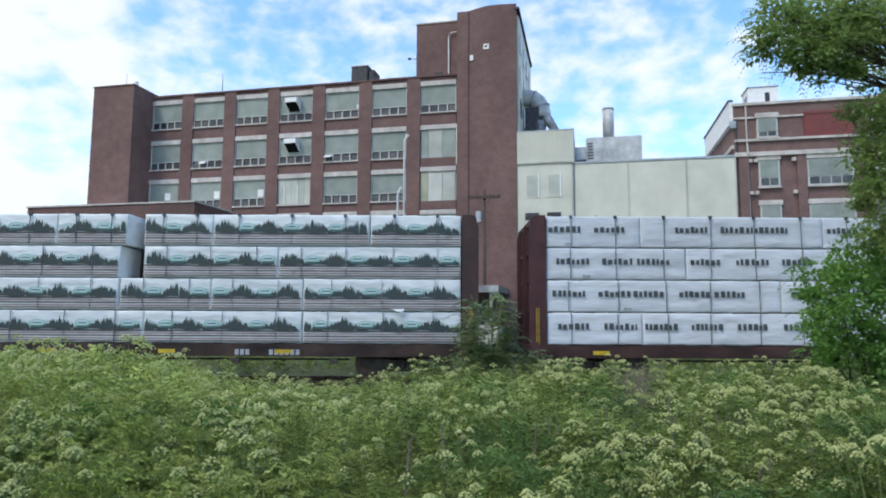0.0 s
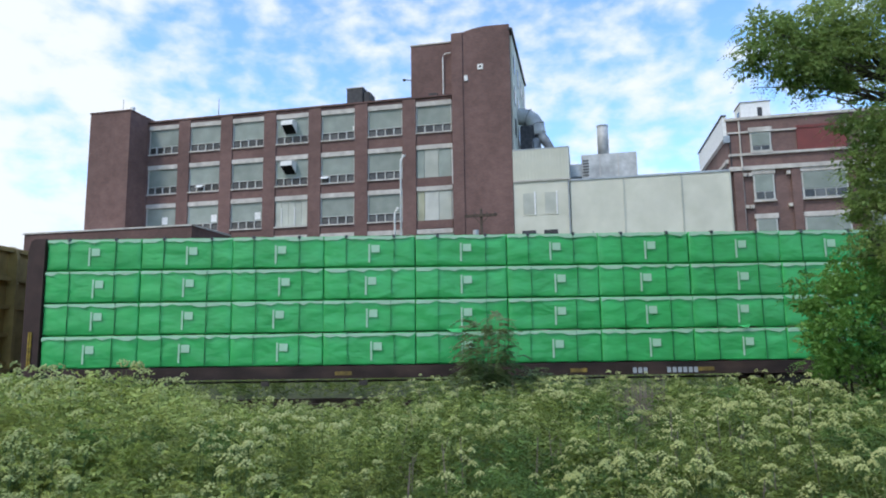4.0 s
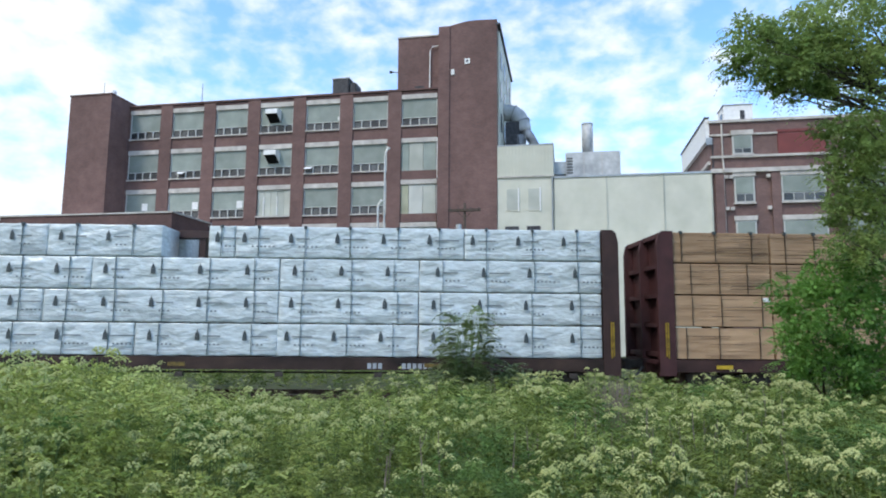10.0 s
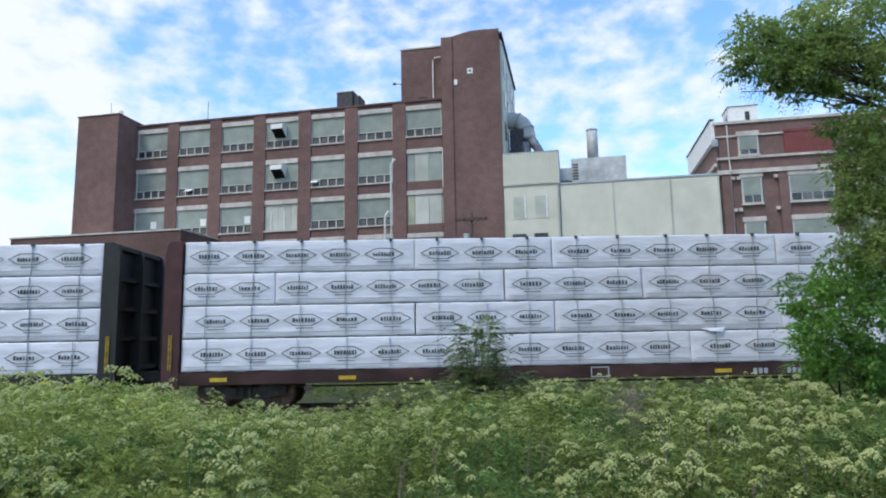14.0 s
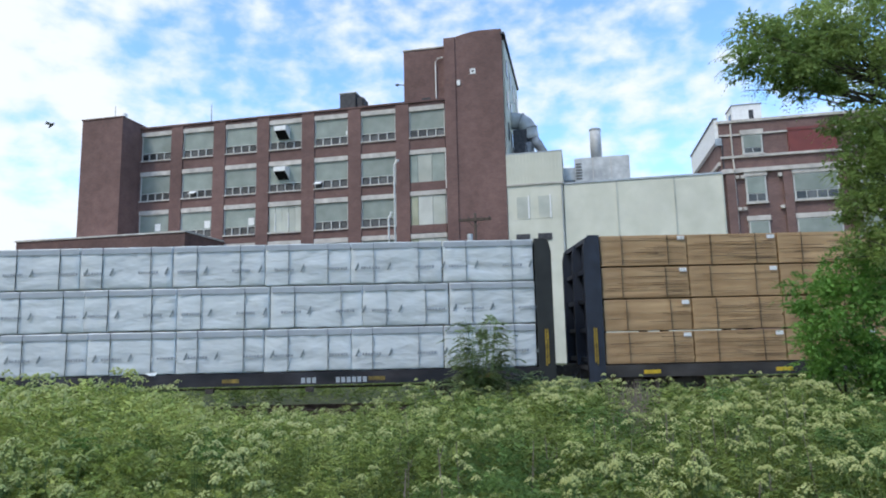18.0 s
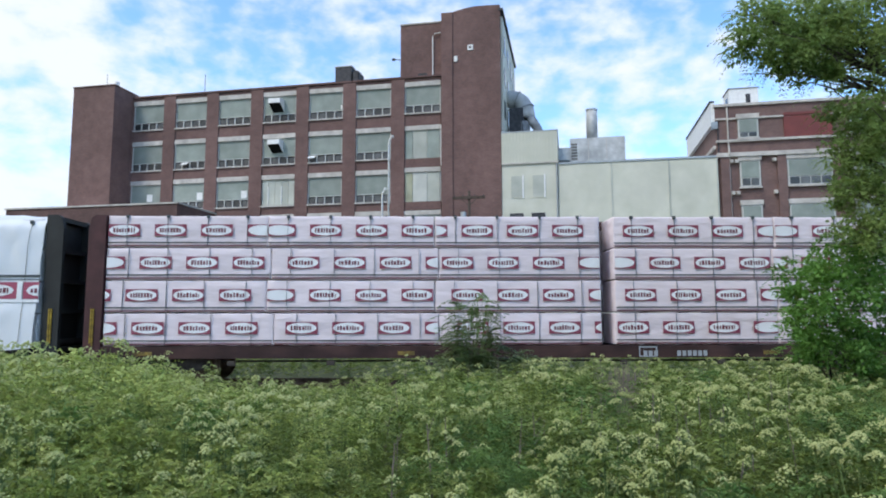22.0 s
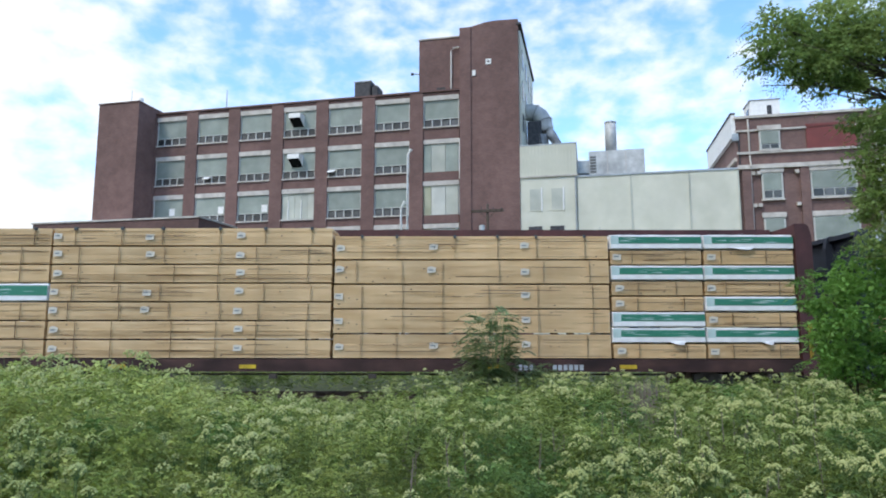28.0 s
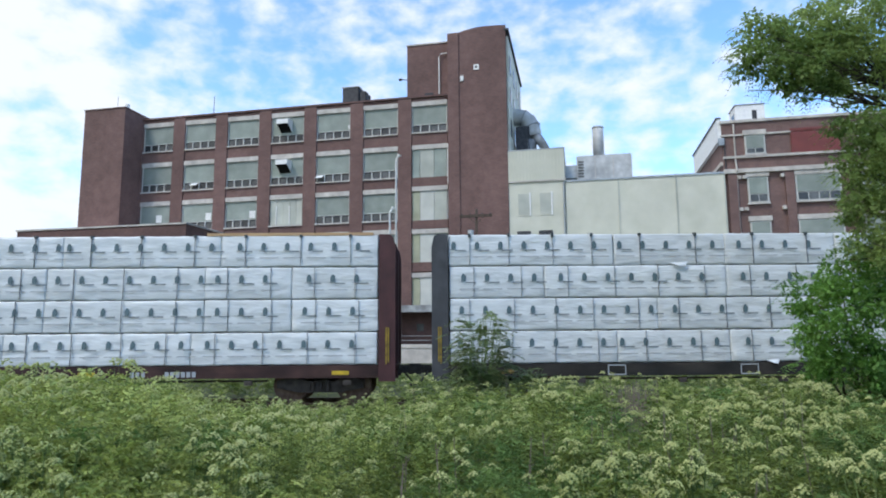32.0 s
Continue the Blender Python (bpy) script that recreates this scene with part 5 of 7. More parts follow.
def tarp(car, mat, seed, slant, hem, prints, billow=1.0):
    """One sheet over both sides of the load: billows between the ties, folds, a rounded shoulder, a ragged hem."""
    half = car["half"]
    rnd = random.Random(seed)
    prof = [(-1.58 + 0.06 * k / 17, 0.87 * k / 17) for k in range(18)]
    prof += [(-1.52 + 0.45 * (1 - math.cos(k * math.pi / 12)), 0.87 + 0.13 * math.sin(k * math.pi / 12)) for k in range(1, 7)] + [(-0.6, 1.005), (0, 1.01)]
    nx = 190
    ties, x = [], 0.35
    while x < 2 * half - 0.2:
        ties.append(half - x)
        x += 1.18 + rnd.uniform(-0.14, 0.14)
    folds = [(rnd.uniform(-half, half), rnd.uniform(1.6, 3.9), rnd.uniform(-1.2, 1.2), rnd.uniform(0.5, 1.3), rnd.uniform(0.05, 0.12)) for _ in range(60)]

    def lower(x):
        return 1.0 + hem * (noise.noise(Vector((x * 0.9, seed, 0))) * 0.09)

    def swell(x, z):
        """How far the cloth stands in (+) or out (-) at a place on the side."""
        near = min((abs(x - t) for t in ties), default=1.0)
        w = -0.08 * min(1.0, near / 0.5) * (0.6 + 1.4 * noise.noise(Vector((x * 0.6, z * 0.5, seed + 9.0))))
        w += noise.noise(Vector((x * 0.7, z * 0.6, seed * 1.0))) * 0.15 + noise.noise(Vector((x * 1.7 + z * 1.1, z * 0.8, seed + 5.0))) * 0.06
        w -= 0.07 * max(0.0, 1 - 4 * abs(noise.noise(Vector((x * 0.9 + z * 0.8, z * 0.35, seed + 20.0)))))
        for fx, fz, tilt, reach, deep in folds:
            dx, dz = x - fx, z - fz
            if abs(dx) < 1.5 and abs(dz) < 1.5:
                along = dx * math.sin(tilt) + dz * math.cos(tilt)
                across = dx * math.cos(tilt) - dz * math.sin(tilt)
                w -= deep * math.exp(-(across / 0.10) ** 2) * math.exp(-(along / reach) ** 2)
        flat = 1 - 0.97 * math.exp(-((z - 2.5) / 0.52) ** 4) if billow < 0.5 else 1.0
        return max(-0.16, min(0.12, w * billow * flat))

    def place(u, q, y):
        x = -half - 0.02 + (2 * half + 0.02) * u
        x -= slant * (1 - min(q, 1.0)) * max(0.0, (x - half + 2.5) / 2.5)
        x -= 0.3 * (1 - min(q, 1.0)) * max(0.0, (-half + 2.5 - x) / 2.5)
        bot = lower(x)
        z = bot + (4.50 + 0.05 * noise.noise(Vector((x * 0.5, seed, 3))) - bot) * q
        w = swell(x, z) if y < 0 else 0.0
        fade = max(0.0, min(1.0, (1.0 - q) / 0.13))
        return (x, y + w * fade, z - w * 0.6 * (1 - fade))

    full = prof + [(-y, q) for y, q in reversed(prof[:-1])]
    s = Shape()
    for i in range(nx + 1):
        for y, q in full:
            s.v.append(place(i / nx, q, y))
    m = len(full)
    s.f += [(i * m + j, (i + 1) * m + j, (i + 1) * m + j + 1, i * m + j + 1) for i in range(nx) for j in range(m - 1)]
    sheet = part("tarpaulin", s, M[mat], car, "white woven tarpaulin", smooth=True)
    for t in ties:
        u = (t + half) / (2 * half)
        r = Shape()
        pts = [place(u, q, y - 0.025) for y, q in prof[1 if rnd.random() < 0.7 else 7:21:2]]
        r.tube([(p[0] + rnd.uniform(-0.015, 0.015), p[1], p[2]) for p in pts], 0.010 if billow > 0.5 else 0.006, 4)
        a = pts[-1]
        r.box(a[0] - 0.04, a[0] + 0.04, a[1] - 0.05, a[1] + 0.02, a[2] - 0.03, a[2] + 0.06)
        part("tie_rope", r, M["ink_slate"], sheet)
    pr = Print()
    prints(pr, half, rnd)
    me = pr.mesh()
    # the print lies on the cloth and follows its folds
    for v in me.vertices:
        q = (v.co.z - lower(v.co.x)) / (4.5 - lower(v.co.x))
        v.co.y = -1.58 + 0.06 * q / 0.87 + swell(v.co.x, v.co.z) - (0.022 if billow > 0.5 else 0.034) + (v.co.y - FRONT)
    part("print", me, None, sheet)["kind"] = "stuff"
    return sheet


def ribbon(pts, t0, t1):
    """Outline of a fat brush line through pts, tapering from t0 to t1."""
    left, right = [], []
    n = len(pts)
    for i, (x, z) in enumerate(pts):
        p, q = pts[max(i - 1, 0)], pts[min(i + 1, n - 1)]
        d = Vector((q[0] - p[0], q[1] - p[1]))
        d = d.normalized() if d.length > 1e-6 else Vector((1, 0))
        t = t0 + (t1 - t0) * i / (n - 1)
        e = -t * 0.5 if i == 0 else t * 0.5 if i == n - 1 else 0
        left.append((x - d.y * t + d.x * e, z + d.x * t + d.y * e))
        right.append((x + d.y * t + d.x * e, z - d.x * t + d.y * e))
    return left, right


def print_tree_words(p, half, rnd):
    x = half - 0.9
    while x > -half + 0.8:
        # a tree outline over a row of plain shapes
        z = 1.95
        crown = [(x - 0.27, z + 0.14), (x - 0.26, z + 0.27), (x - 0.15, z + 0.38), (x, z + 0.42), (x + 0.15, z + 0.38), (x + 0.26, z + 0.27), (x + 0.27, z + 0.14)]
        le, ri = ribbon(crown, 0.020, 0.020)
        for i in range(len(crown) - 1):
            p.add("grey", [le[i], le[i + 1], ri[i + 1], ri[i]])
        for c in (-0.13, 0.13):
            p.hoop("grey", ellipse(x + c, z + 0.17, 0.10, 0.06, 10), ellipse(x + c, z + 0.175, 0.075, 0.04, 10))
        p.add("grey", rect(x - 0.022, x + 0.022, z + 0.0, z + 0.24))
        bars(p, "slate", x - 0.88, z - 0.31, 1, 0.22, 0.26, 0.04, rnd)
        bars(p, "slate", x - 0.62, z - 0.31, 9, 0.125, 0.20, 0.045, rnd)
        bars(p, "faint", x - 0.22, z - 0.47, 6, 0.05, 0.08, 0.03, rnd)
        x -= 2.14


def print_red_band(p, half, rnd):
    p.add("slate", rect(-half, half, 2.82, 2.88))
    p.add("slate", rect(-half, half, 2.74, 2.76))
    p.add("rosered", rect(half - 0.42, half - 0.02, 2.26, 2.69))
    p.add("white", [(half - 0.02, 2.62), (half - 0.14, 2.61), (half - 0.27, 2.56), (half - 0.34, 2.475), (half - 0.27, 2.39), (half - 0.14, 2.34), (half - 0.02, 2.33)], 0.010)
    bars(p, "wine", half - 0.22, 2.41, 2, 0.085, 0.13, 0.020, rnd, 0.018)
    x = half - 0.42 - 1.18 * 17
    while x < half - 1.0:
        if x < -half + 0.05:
            x += 1.18
            continue
        p.add("rosered", rect(x, x + 1.02, 2.26, 2.69))
        p.add("white", ellipse(x + 0.51, 2.475, 0.43, 0.15, 20), 0.010)
        bars(p, "wine", x + 0.20, 2.41, 6, 0.085, 0.13, 0.020, rnd, 0.018)
        p.add("white", rect(x + 1.02, x + 1.15, 2.24, 2.70))
        x += 1.18
    p.add("white", rect(-half, half, 2.17, 2.24))


CARS = []


def spray(s_list, rnd, x0, x1, z0, z1, keys, n, big):
    """Overlapping painted shapes, each layer a hair in front of the last."""
    for k in range(n):
        cx, cz = rnd.uniform(x0, x1), rnd.uniform(z0, z1)
        rx, rz = rnd.uniform(0.5, 1.0) * big, rnd.uniform(0.5, 1.2) * big * 1.3
        ph = rnd.uniform(0, 6.28)
        pts = []
        m = 9
        for i in range(m):
            a = 2 * math.pi * i / m
            r = rnd.uniform(0.55, 1.15)
            x, z = cx + rx * r * math.cos(a) + 0.25 * rz * math.sin(a) * math.sin(ph), cz + rz * r * math.sin(a)
            pts.append((min(max(x, x0 - 0.2), x1 + 0.2), min(max(z, z0 - 0.05), z1 + 0.1)))
        s_list.append((rnd.choice(keys), pts, k))


FORMS = [[[(0.95, 0.8), (0.5, 1.0), (0.05, 0.75), (0.5, 0.5), (1.0, 0.3), (0.6, 0.0), (0.0, 0.2), (-0.2, 0.4)]],
         [[(-0.1, 0.2), (0.3, 0.7), (0.55, 1.05), (0.7, 0.5), (1.1, 0.25)], [(0.2, 0.05), (0.6, 0.3), (0.95, 0.0)]],
         [[(0.3, 1.0), (0.0, 0.6), (0.35, 0.3), (0.2, 0.0)], [(0.9, 1.0), (0.6, 0.65), (0.95, 0.4), (0.7, 0.0)]],
         [[(1.1, 0.7), (0.5, 1.0), (0.1, 0.5), (0.45, 0.15), (0.9, 0.3), (0.6, 0.6)]],
         [[(0.1, 1.05), (0.4, 0.6), (0.1, 0.3), (0.5, 0.0), (1.0, 0.2)], [(0.5, 0.95), (0.9, 0.85), (1.0, 0.55)]],
         [[(-0.1, 0.5), (0.25, 0.95), (0.5, 0.35), (0.9, 0.8), (1.15, 0.1)], [(0.1, 0.0), (0.5, 0.12), (0.8, 0.0)]]]


def smooth_line(pts, n=4):
    """A rounded line through pts."""
    out = []
    for i in range(len(pts) - 1):
        p0, p1, p2, p3 = (Vector(pts[min(max(j, 0), len(pts) - 1)]) for j in (i - 1, i, i + 1, i + 2))
        for k in range(n):
            t = k / n
            out.append(tuple(0.5 * (2 * p1 + (p2 - p0) * t + (2 * p0 - 5 * p1 + 4 * p2 - p3) * t * t + (3 * p1 - p0 - 3 * p2 + p3) * t ** 3)))
    return out + [tuple(pts[-1])]


def strokes(s_list, rnd, x0, x1, z0, z1, letters, keys, rim, fat=1.0, curve=4):
    """Interlocked wild-style forms: rims behind, fills over them, thin gleams on top."""
    w, h = (x1 - x0) / letters, z1 - z0
    for k in range(letters):
        form = rnd.choice(FORMS)
        ox = x0 + w * k - 0.12 * w
        lean = rnd.uniform(-0.2, 0.25)
        flip = rnd.random() < 0.5
        key = rnd.choice(keys)
        for line in form:
            pts = []
            for u, v in line:
                u = 1 - u if flip else u
                u, v = u + rnd.uniform(-0.1, 0.1), v * rnd.uniform(0.88, 1.06)
                pts.append((ox + w * 1.24 * u + lean * v * h * 0.5, z0 + h * (0.06 + 0.86 * v)))
            t0, t1 = fat * rnd.uniform(0.12, 0.19), fat * rnd.uniform(0.07, 0.17)
            pts = smooth_line(pts, curve)
            second, third = rnd.choice(keys), rnd.choice(keys)
            for kk, e in ((rim, 0.035 * fat), (key, 0.0)):
                le, ri = ribbon(pts, t0 + e, t1 + e)
                n = len(pts)
                for i in range(n - 1):
                    use = kk if kk == rim else (key, second, third)[min(2, 3 * i // n)]
                    s_list.append((use, [(x, max(z, 0.74)) for x, z in (le[i], le[i + 1], ri[i + 1], ri[i])], 0))
            if rnd.random() < 0.7:
                i = rnd.randrange(len(pts) - 1)
                a, b = Vector(pts[i]), Vector(pts[i + 1])
                g = ribbon([tuple(a.lerp(b, 0.15)), tuple(a.lerp(b, 0.7))], 0.018, 0.012)
                s_list.append(("ink_white", [(x + 0.03, max(z, 0.74)) for x, z in (g[0][0], g[0][1], g[1][1], g[1][0])], 0))


def boxcar(lead, tail, label, scheme):
    half = (lead - tail) / 2
    car = thing("boxcar", pose((lead + tail) / 2, TRACK_Y, 0), label, "freight car", "freight train")
    CARS.append((car, (lead + tail) / 2))
    yel, blk = M["car_box"], M["car_door"]
    F = -1.40
    part("body", Shape().box(-half, half, -1.40, 1.40, 0.95, 4.92), yel, car)
    roof = Shape()
    n = 6
    pr = [(-1.47, 4.9), (-1.47, 5.0)] + [(-1.47 + 2.94 * k / n, 5.0 + 0.1 * math.sin(math.pi * k / n)) for k in range(1, n)] + [(1.47, 5.0), (1.47, 4.9)]
    m = len(pr)
    for x in (-half - 0.03, half + 0.03):
        roof.v += [(x, y, z) for y, z in pr]
    roof.f += [tuple(range(m - 1, -1, -1)), tuple(range(m, 2 * m))] + [(i, (i + 1) % m, m + (i + 1) % m, m + i) for i in range(m)]
    part("roof", roof, M["car_tan"], car, "weathered tan roof edge")
    part("side_sill", Shape().box(-half, half, -1.42, -1.34, 0.72, 0.95), yel, car)
    part("side_sill", Shape().box(-half, half, 1.34, 1.42, 0.72, 0.95), yel, car)
    part("center_sill", Shape().box(-half - 0.3, half + 0.3, -0.35, 0.35, 0.5, 0.92), M["steel"], car)
    d0, d1 = -half + 6.95, -half + 12.0
    for a, b in ((-half + 0.95, d0 - 0.05), (d1 + 0.12, half - 0.75)):
        nr = round((b - a) / 0.86)
        for k in range(nr + 1):
            x = a + (b - a) * k / nr
            part("rib", Shape().box(x - 0.04, x + 0.04, F - 0.046, F, 0.98, 4.85), yel, car)
        for z in (4.12, 2.86, 1.60):
            part("rail", Shape().box(a, b, F - 0.040, F, z - 0.04, z + 0.04), yel, car)
    for a, b in ((d0, (d0 + d1) / 2 - 0.01), ((d0 + d1) / 2 + 0.01, d1)):
        door = part("door", Shape().box(a, b, F - 0.07, F - 0.002, 1.0, 4.86), blk, car, "matt black plug door")
        for x in (a + 0.5, b - 0.5):
            part("lock_bar", Shape().tube([(x, F - 0.1, 1.1), (x, F - 0.1, 4.75)], 0.022, 6), blk, door)
        for z in (1.7, 2.9, 4.05):
            part("door_rib", Shape().box(a + 0.05, b - 0.05, F - 0.085, F - 0.07, z - 0.03, z + 0.03), blk, door)
        part("door_handle", Shape().box((a + b) / 2 - 0.3, (a + b) / 2 + 0.3, F - 0.12, F - 0.09, 2.0, 2.06), M["steel"], door)
        part("hinge_tag", Shape().box(a + 0.9, a + 1.15, F - 0.08, F - 0.071, 2.15, 2.4), M["ink_white"], door)
        rnd = random.Random(scheme * 11 + int(a * 10))
        lines = Shape()
        c = (a + b) / 2
        for r in range(3):
            for z in (4.62, 4.28):
                w = rnd.uniform(0.35, 0.62)
                x = c - w
                while x < c + w:
                    q = rnd.uniform(0.08, 0.2)
                    lines.box(x, min(x + q, c + w), F - 0.078, F - 0.071, z - 0.035 - r * 0.1, z + 0.03 - r * 0.1)
                    x += q + 0.03
        for k in range(7):
            x, z = rnd.uniform(a + 0.2, b - 0.7), rnd.uniform(1.5, 3.3)
            for r in range(rnd.randint(1, 3)):
                lines.box(x, x + rnd.uniform(0.25, 0.5), F - 0.078, F - 0.071, z - r * 0.09, z + 0.045 - r * 0.09)
        part("stencilling", lines, M["ink_faint"], door, "rows of white stencilled lines")["kind"] = "stuff"
    part("door_track", Shape().box(d0 - 2.3, d1 + 2.3, F - 0.10, F - 0.07, 0.86, 0.95), M["car_tan"], car)
    # emblem of crossed bands, letters and marks
    ex, ez = d0 - (3.52 if scheme == 1 else 4.38), 3.5
    for sx in (-1, 1):
        for sz in (-1, 1):
            lift = F - 0.049 - (0.002 if sz > 0 else 0) - (0.001 if sx > 0 else 0)
            part("emblem_band", Shape().flat([(ex - sx * 0.06, ez), (ex + sx * 0.42, ez + sz * 0.52), (ex + sx * 0.64, ez + sz * 0.52), (ex + sx * 0.13, ez)], lift), M["blue_band"], car)
            part("emblem_band", Shape().flat([(ex + sx * 0.15, ez), (ex + sx * 0.66, ez + sz * 0.46), (ex + sx * 0.66, ez + sz * 0.24), (ex + sx * 0.36, ez)], lift - 0.004), M["red_band"], car)
    for words, x, z, size in (("next\nload", ex - 1.3, ez + 0.02, 0.29), ("any\nroad", ex + 1.25, ez + 0.04, 0.29)):
        part("lettering", shared(("txt", words), lambda: text_mesh(words, size, M["ink_black"], 0.25, 0.006)), None, car, at=pose(x, F - 0.006, z, 90, 0, 0))["kind"] = "stuff"
    part("lettering", shared(("txt", "slogan"), lambda: text_mesh("RAILCAR POOLING EXPERTS", 0.36, M["ink_black"])), None, car, at=pose((d1 + half) / 2 + 0.1, F - 0.05, 3.26, 90, 0, 0))["kind"] = "stuff"
    lx, q = (d1 + half) / 2 - 0.95, F - 0.05
    lg = Shape()
    lg.box(lx, lx + 1.12, q - 0.002, q + 0.002, 4.02, 4.18)
    lg.box(lx + 0.22, lx + 0.40, q - 0.002, q + 0.002, 3.60, 4.0).box(lx + 0.66, lx + 0.88, q - 0.002, q + 0.002, 3.60, 4.0)
    lg.box(lx + 0.30, lx + 0.86, q - 0.002, q + 0.002, 4.40, 4.44)
    lg.flat([(lx + 1.22, 4.18), (lx + 1.80, 4.18), (lx + 1.58, 3.88), (lx + 1.80, 3.58), (lx + 1.22, 3.58), (lx + 1.40, 3.88)], q - 0.002)
    part("emblem", lg, M["logo_red"], car, "dark red block emblem")
    # reporting marks as plain shapes: four over six, the lower row boxed where it was painted anew
    mx, letters = ex - (1.66 if scheme == 1 else 1.52), Print()
    row = (0.0, 0.27, 0.86, 1.16)
    for k, u in enumerate(row):
        letters.add("black", rect(mx + u, mx + u + 0.19, 2.42, 2.66))
    low = Print()
    for k, u in enumerate((0, 0.27, 0.86, 1.16, 1.74, 2.02)):
        if scheme == 1:
            low.add("black", rect(mx - 0.62 + u * 1.22 - 0.04, mx - 0.62 + u * 1.22 + 0.28, 1.96, 2.30))
            low.add("white", rect(mx - 0.56 + u * 1.22, mx - 0.56 + u * 1.22 + 0.12, 2.01, 2.25), 0.003)
        else:
            letters.add("black", rect(mx + u, mx + u + 0.19, 1.94, 2.18))
    part("painted_mark", letters.mesh(), None, car, "black painted marks shown as plain shapes", at=pose(0, F - 0.008 - FRONT, 0))["kind"] = "stuff"
    if scheme == 1:
        part("painted_mark", low.mesh(), None, car, "white marks on black squares shown as plain shapes", at=pose(0, F - 0.078 - FRONT, 0))["kind"] = "stuff"
    # sprayed graffiti: soft ground colours, then fat strokes with outlines
    rnd = random.Random(40 + scheme)
    lay = []
    if scheme == 1:
        spray(lay, rnd, -half + 0.3, d0 + 0.05, 0.85, 1.95, ["g_pink", "g_rose", "g_pink"], 26, 0.40)
        spray(lay, rnd, -half + 0.9, d0 - 0.5, 0.80, 2.05, ["g_sky", "g_mint", "g_blue", "g_green", "g_sky"], 44, 0.36)
        strokes(lay, rnd, -half + 0.9, d0 - 0.5, 0.80, 2.25, 10, ["g_sky", "g_blue", "g_mint", "g_green", "g_sky", "g_aqua"], "g_pale", 0.8, 3)
        spray(lay, rnd, d1 + 0.1, half - 1.2, 0.95, 2.05, ["g_rose", "g_rose", "g_violet"], 30, 0.34)
        spray(lay, rnd, d1 + 0.0, half - 1.3, 0.80, 1.7, ["g_grey", "g_ink", "g_lav"], 26, 0.30)
        strokes(lay, rnd, d1 - 0.1, half - 1.2, 0.80, 2.05, 12, ["g_teal", "g_lav", "g_sky", "g_grey", "g_aqua", "g_ink"], "g_ink", 0.62, 1)
    else:
        spray(lay, rnd, d0 - 5.3, d0 - 4.4, 0.85, 1.3, ["g_grey", "g_slateblue"], 14, 0.30)
        spray(lay, rnd, d0 - 4.2, d0 - 1.7, 0.9, 1.75, ["g_ink"], 46, 0.42)
        strokes(lay, rnd, d0 - 4.2, d0 - 1.8, 0.84, 2.0, 3, ["g_ink"], "g_lav")
        spray(lay, rnd, d0 - 0.3, d1 - 0.8, 0.9, 1.8, ["g_slateblue", "g_ink", "g_grey"], 40, 0.32)
        strokes(lay, rnd, d0 - 0.4, d1 - 0.7, 0.84, 2.1, 5, ["g_slateblue", "g_ink", "g_slateblue", "g_grey"], "g_pale")
        spray(lay, rnd, d1 - 0.6, half - 0.15, 1.2, 2.1, ["g_teal", "g_teal", "g_aqua"], 60, 0.40)
        spray(lay, rnd, half - 0.9, half - 0.1, 0.85, 1.4, ["g_blue"], 8, 0.35)
        spray(lay, rnd, d1 + 0.1, half - 0.8, 0.80, 1.65, ["g_grey", "g_dark", "g_sand", "g_dark", "g_rust"], 40, 0.32)
        strokes(lay, rnd, d1 + 0.2, half - 0.8, 0.80, 1.95, 8, ["g_rust", "g_sand", "g_sand", "g_grey", "g_rust", "g_sand"], "g_dark", 0.7, 2)
    for key in sorted({k for k, _, _ in lay}):
        g = Shape()
        for i, (k, pts, _) in enumerate(lay):
            if k == key:
                on_door = d0 - 0.8 < pts[0][0] < d1 + 0.1
                g.flat(pts, F - 0.047 - 0.00006 * i - (0.045 if on_door else 0))
        part("graffiti", g, M[key], car, "sprayed graffiti patches")["kind"] = "stuff"
    # ladders, ends, running gear
    for x in (-half + 0.15, -half + 0.62):
        part("ladder_rail", Shape().box(x - 0.025, x + 0.025, F - 0.09, F, 1.0, 2.35), yel, car)
    for k in range(4):
        part("rung", Shape().tube([(-half + 0.15, F - 0.08, 1.15 + k * 0.34), (-half + 0.62, F - 0.08, 1.15 + k * 0.34)], 0.015, 5), yel, car)
    for x in (half - 0.62, half - 0.15):
        part("ladder_rail", Shape().box(x - 0.025, x + 0.025, F - 0.09, F, 1.0, 2.35), yel, car)
    for k in range(4):
        part("rung", Shape().tube([(half - 0.62, F - 0.08, 1.15 + k * 0.34), (half - 0.15, F - 0.08, 1.15 + k * 0.34)], 0.015, 5), yel, car)
    part("route_board", Shape().box(-half + 4.15, -half + 4.85, F - 0.06, F - 0.001, 4.4, 4.5), yel, car)
    for sgn in (1, -1):
        end = part("end_wall", Shape().box(-0.03, 0.03, -1.38, 1.38, 0.8, 4.9), M["car_end"], car, at=pose(sgn * (half + 0.032), 0, 0))
        for k in range(6):
            z = 1.3 + 0.62 * k
            part("end_rib", shared("end_rib", lambda: Shape().tube([(0, -1.3, 0), (0, 1.3, 0)], 0.1, 8).mesh("end_rib", M["car_end"])), None, end, at=pose(sgn * 0.04, 0, z))
        add_coupler(car, sgn * (half + 0.3), sgn)
        add_truck(car, sgn * (half - 2.0))
    return car


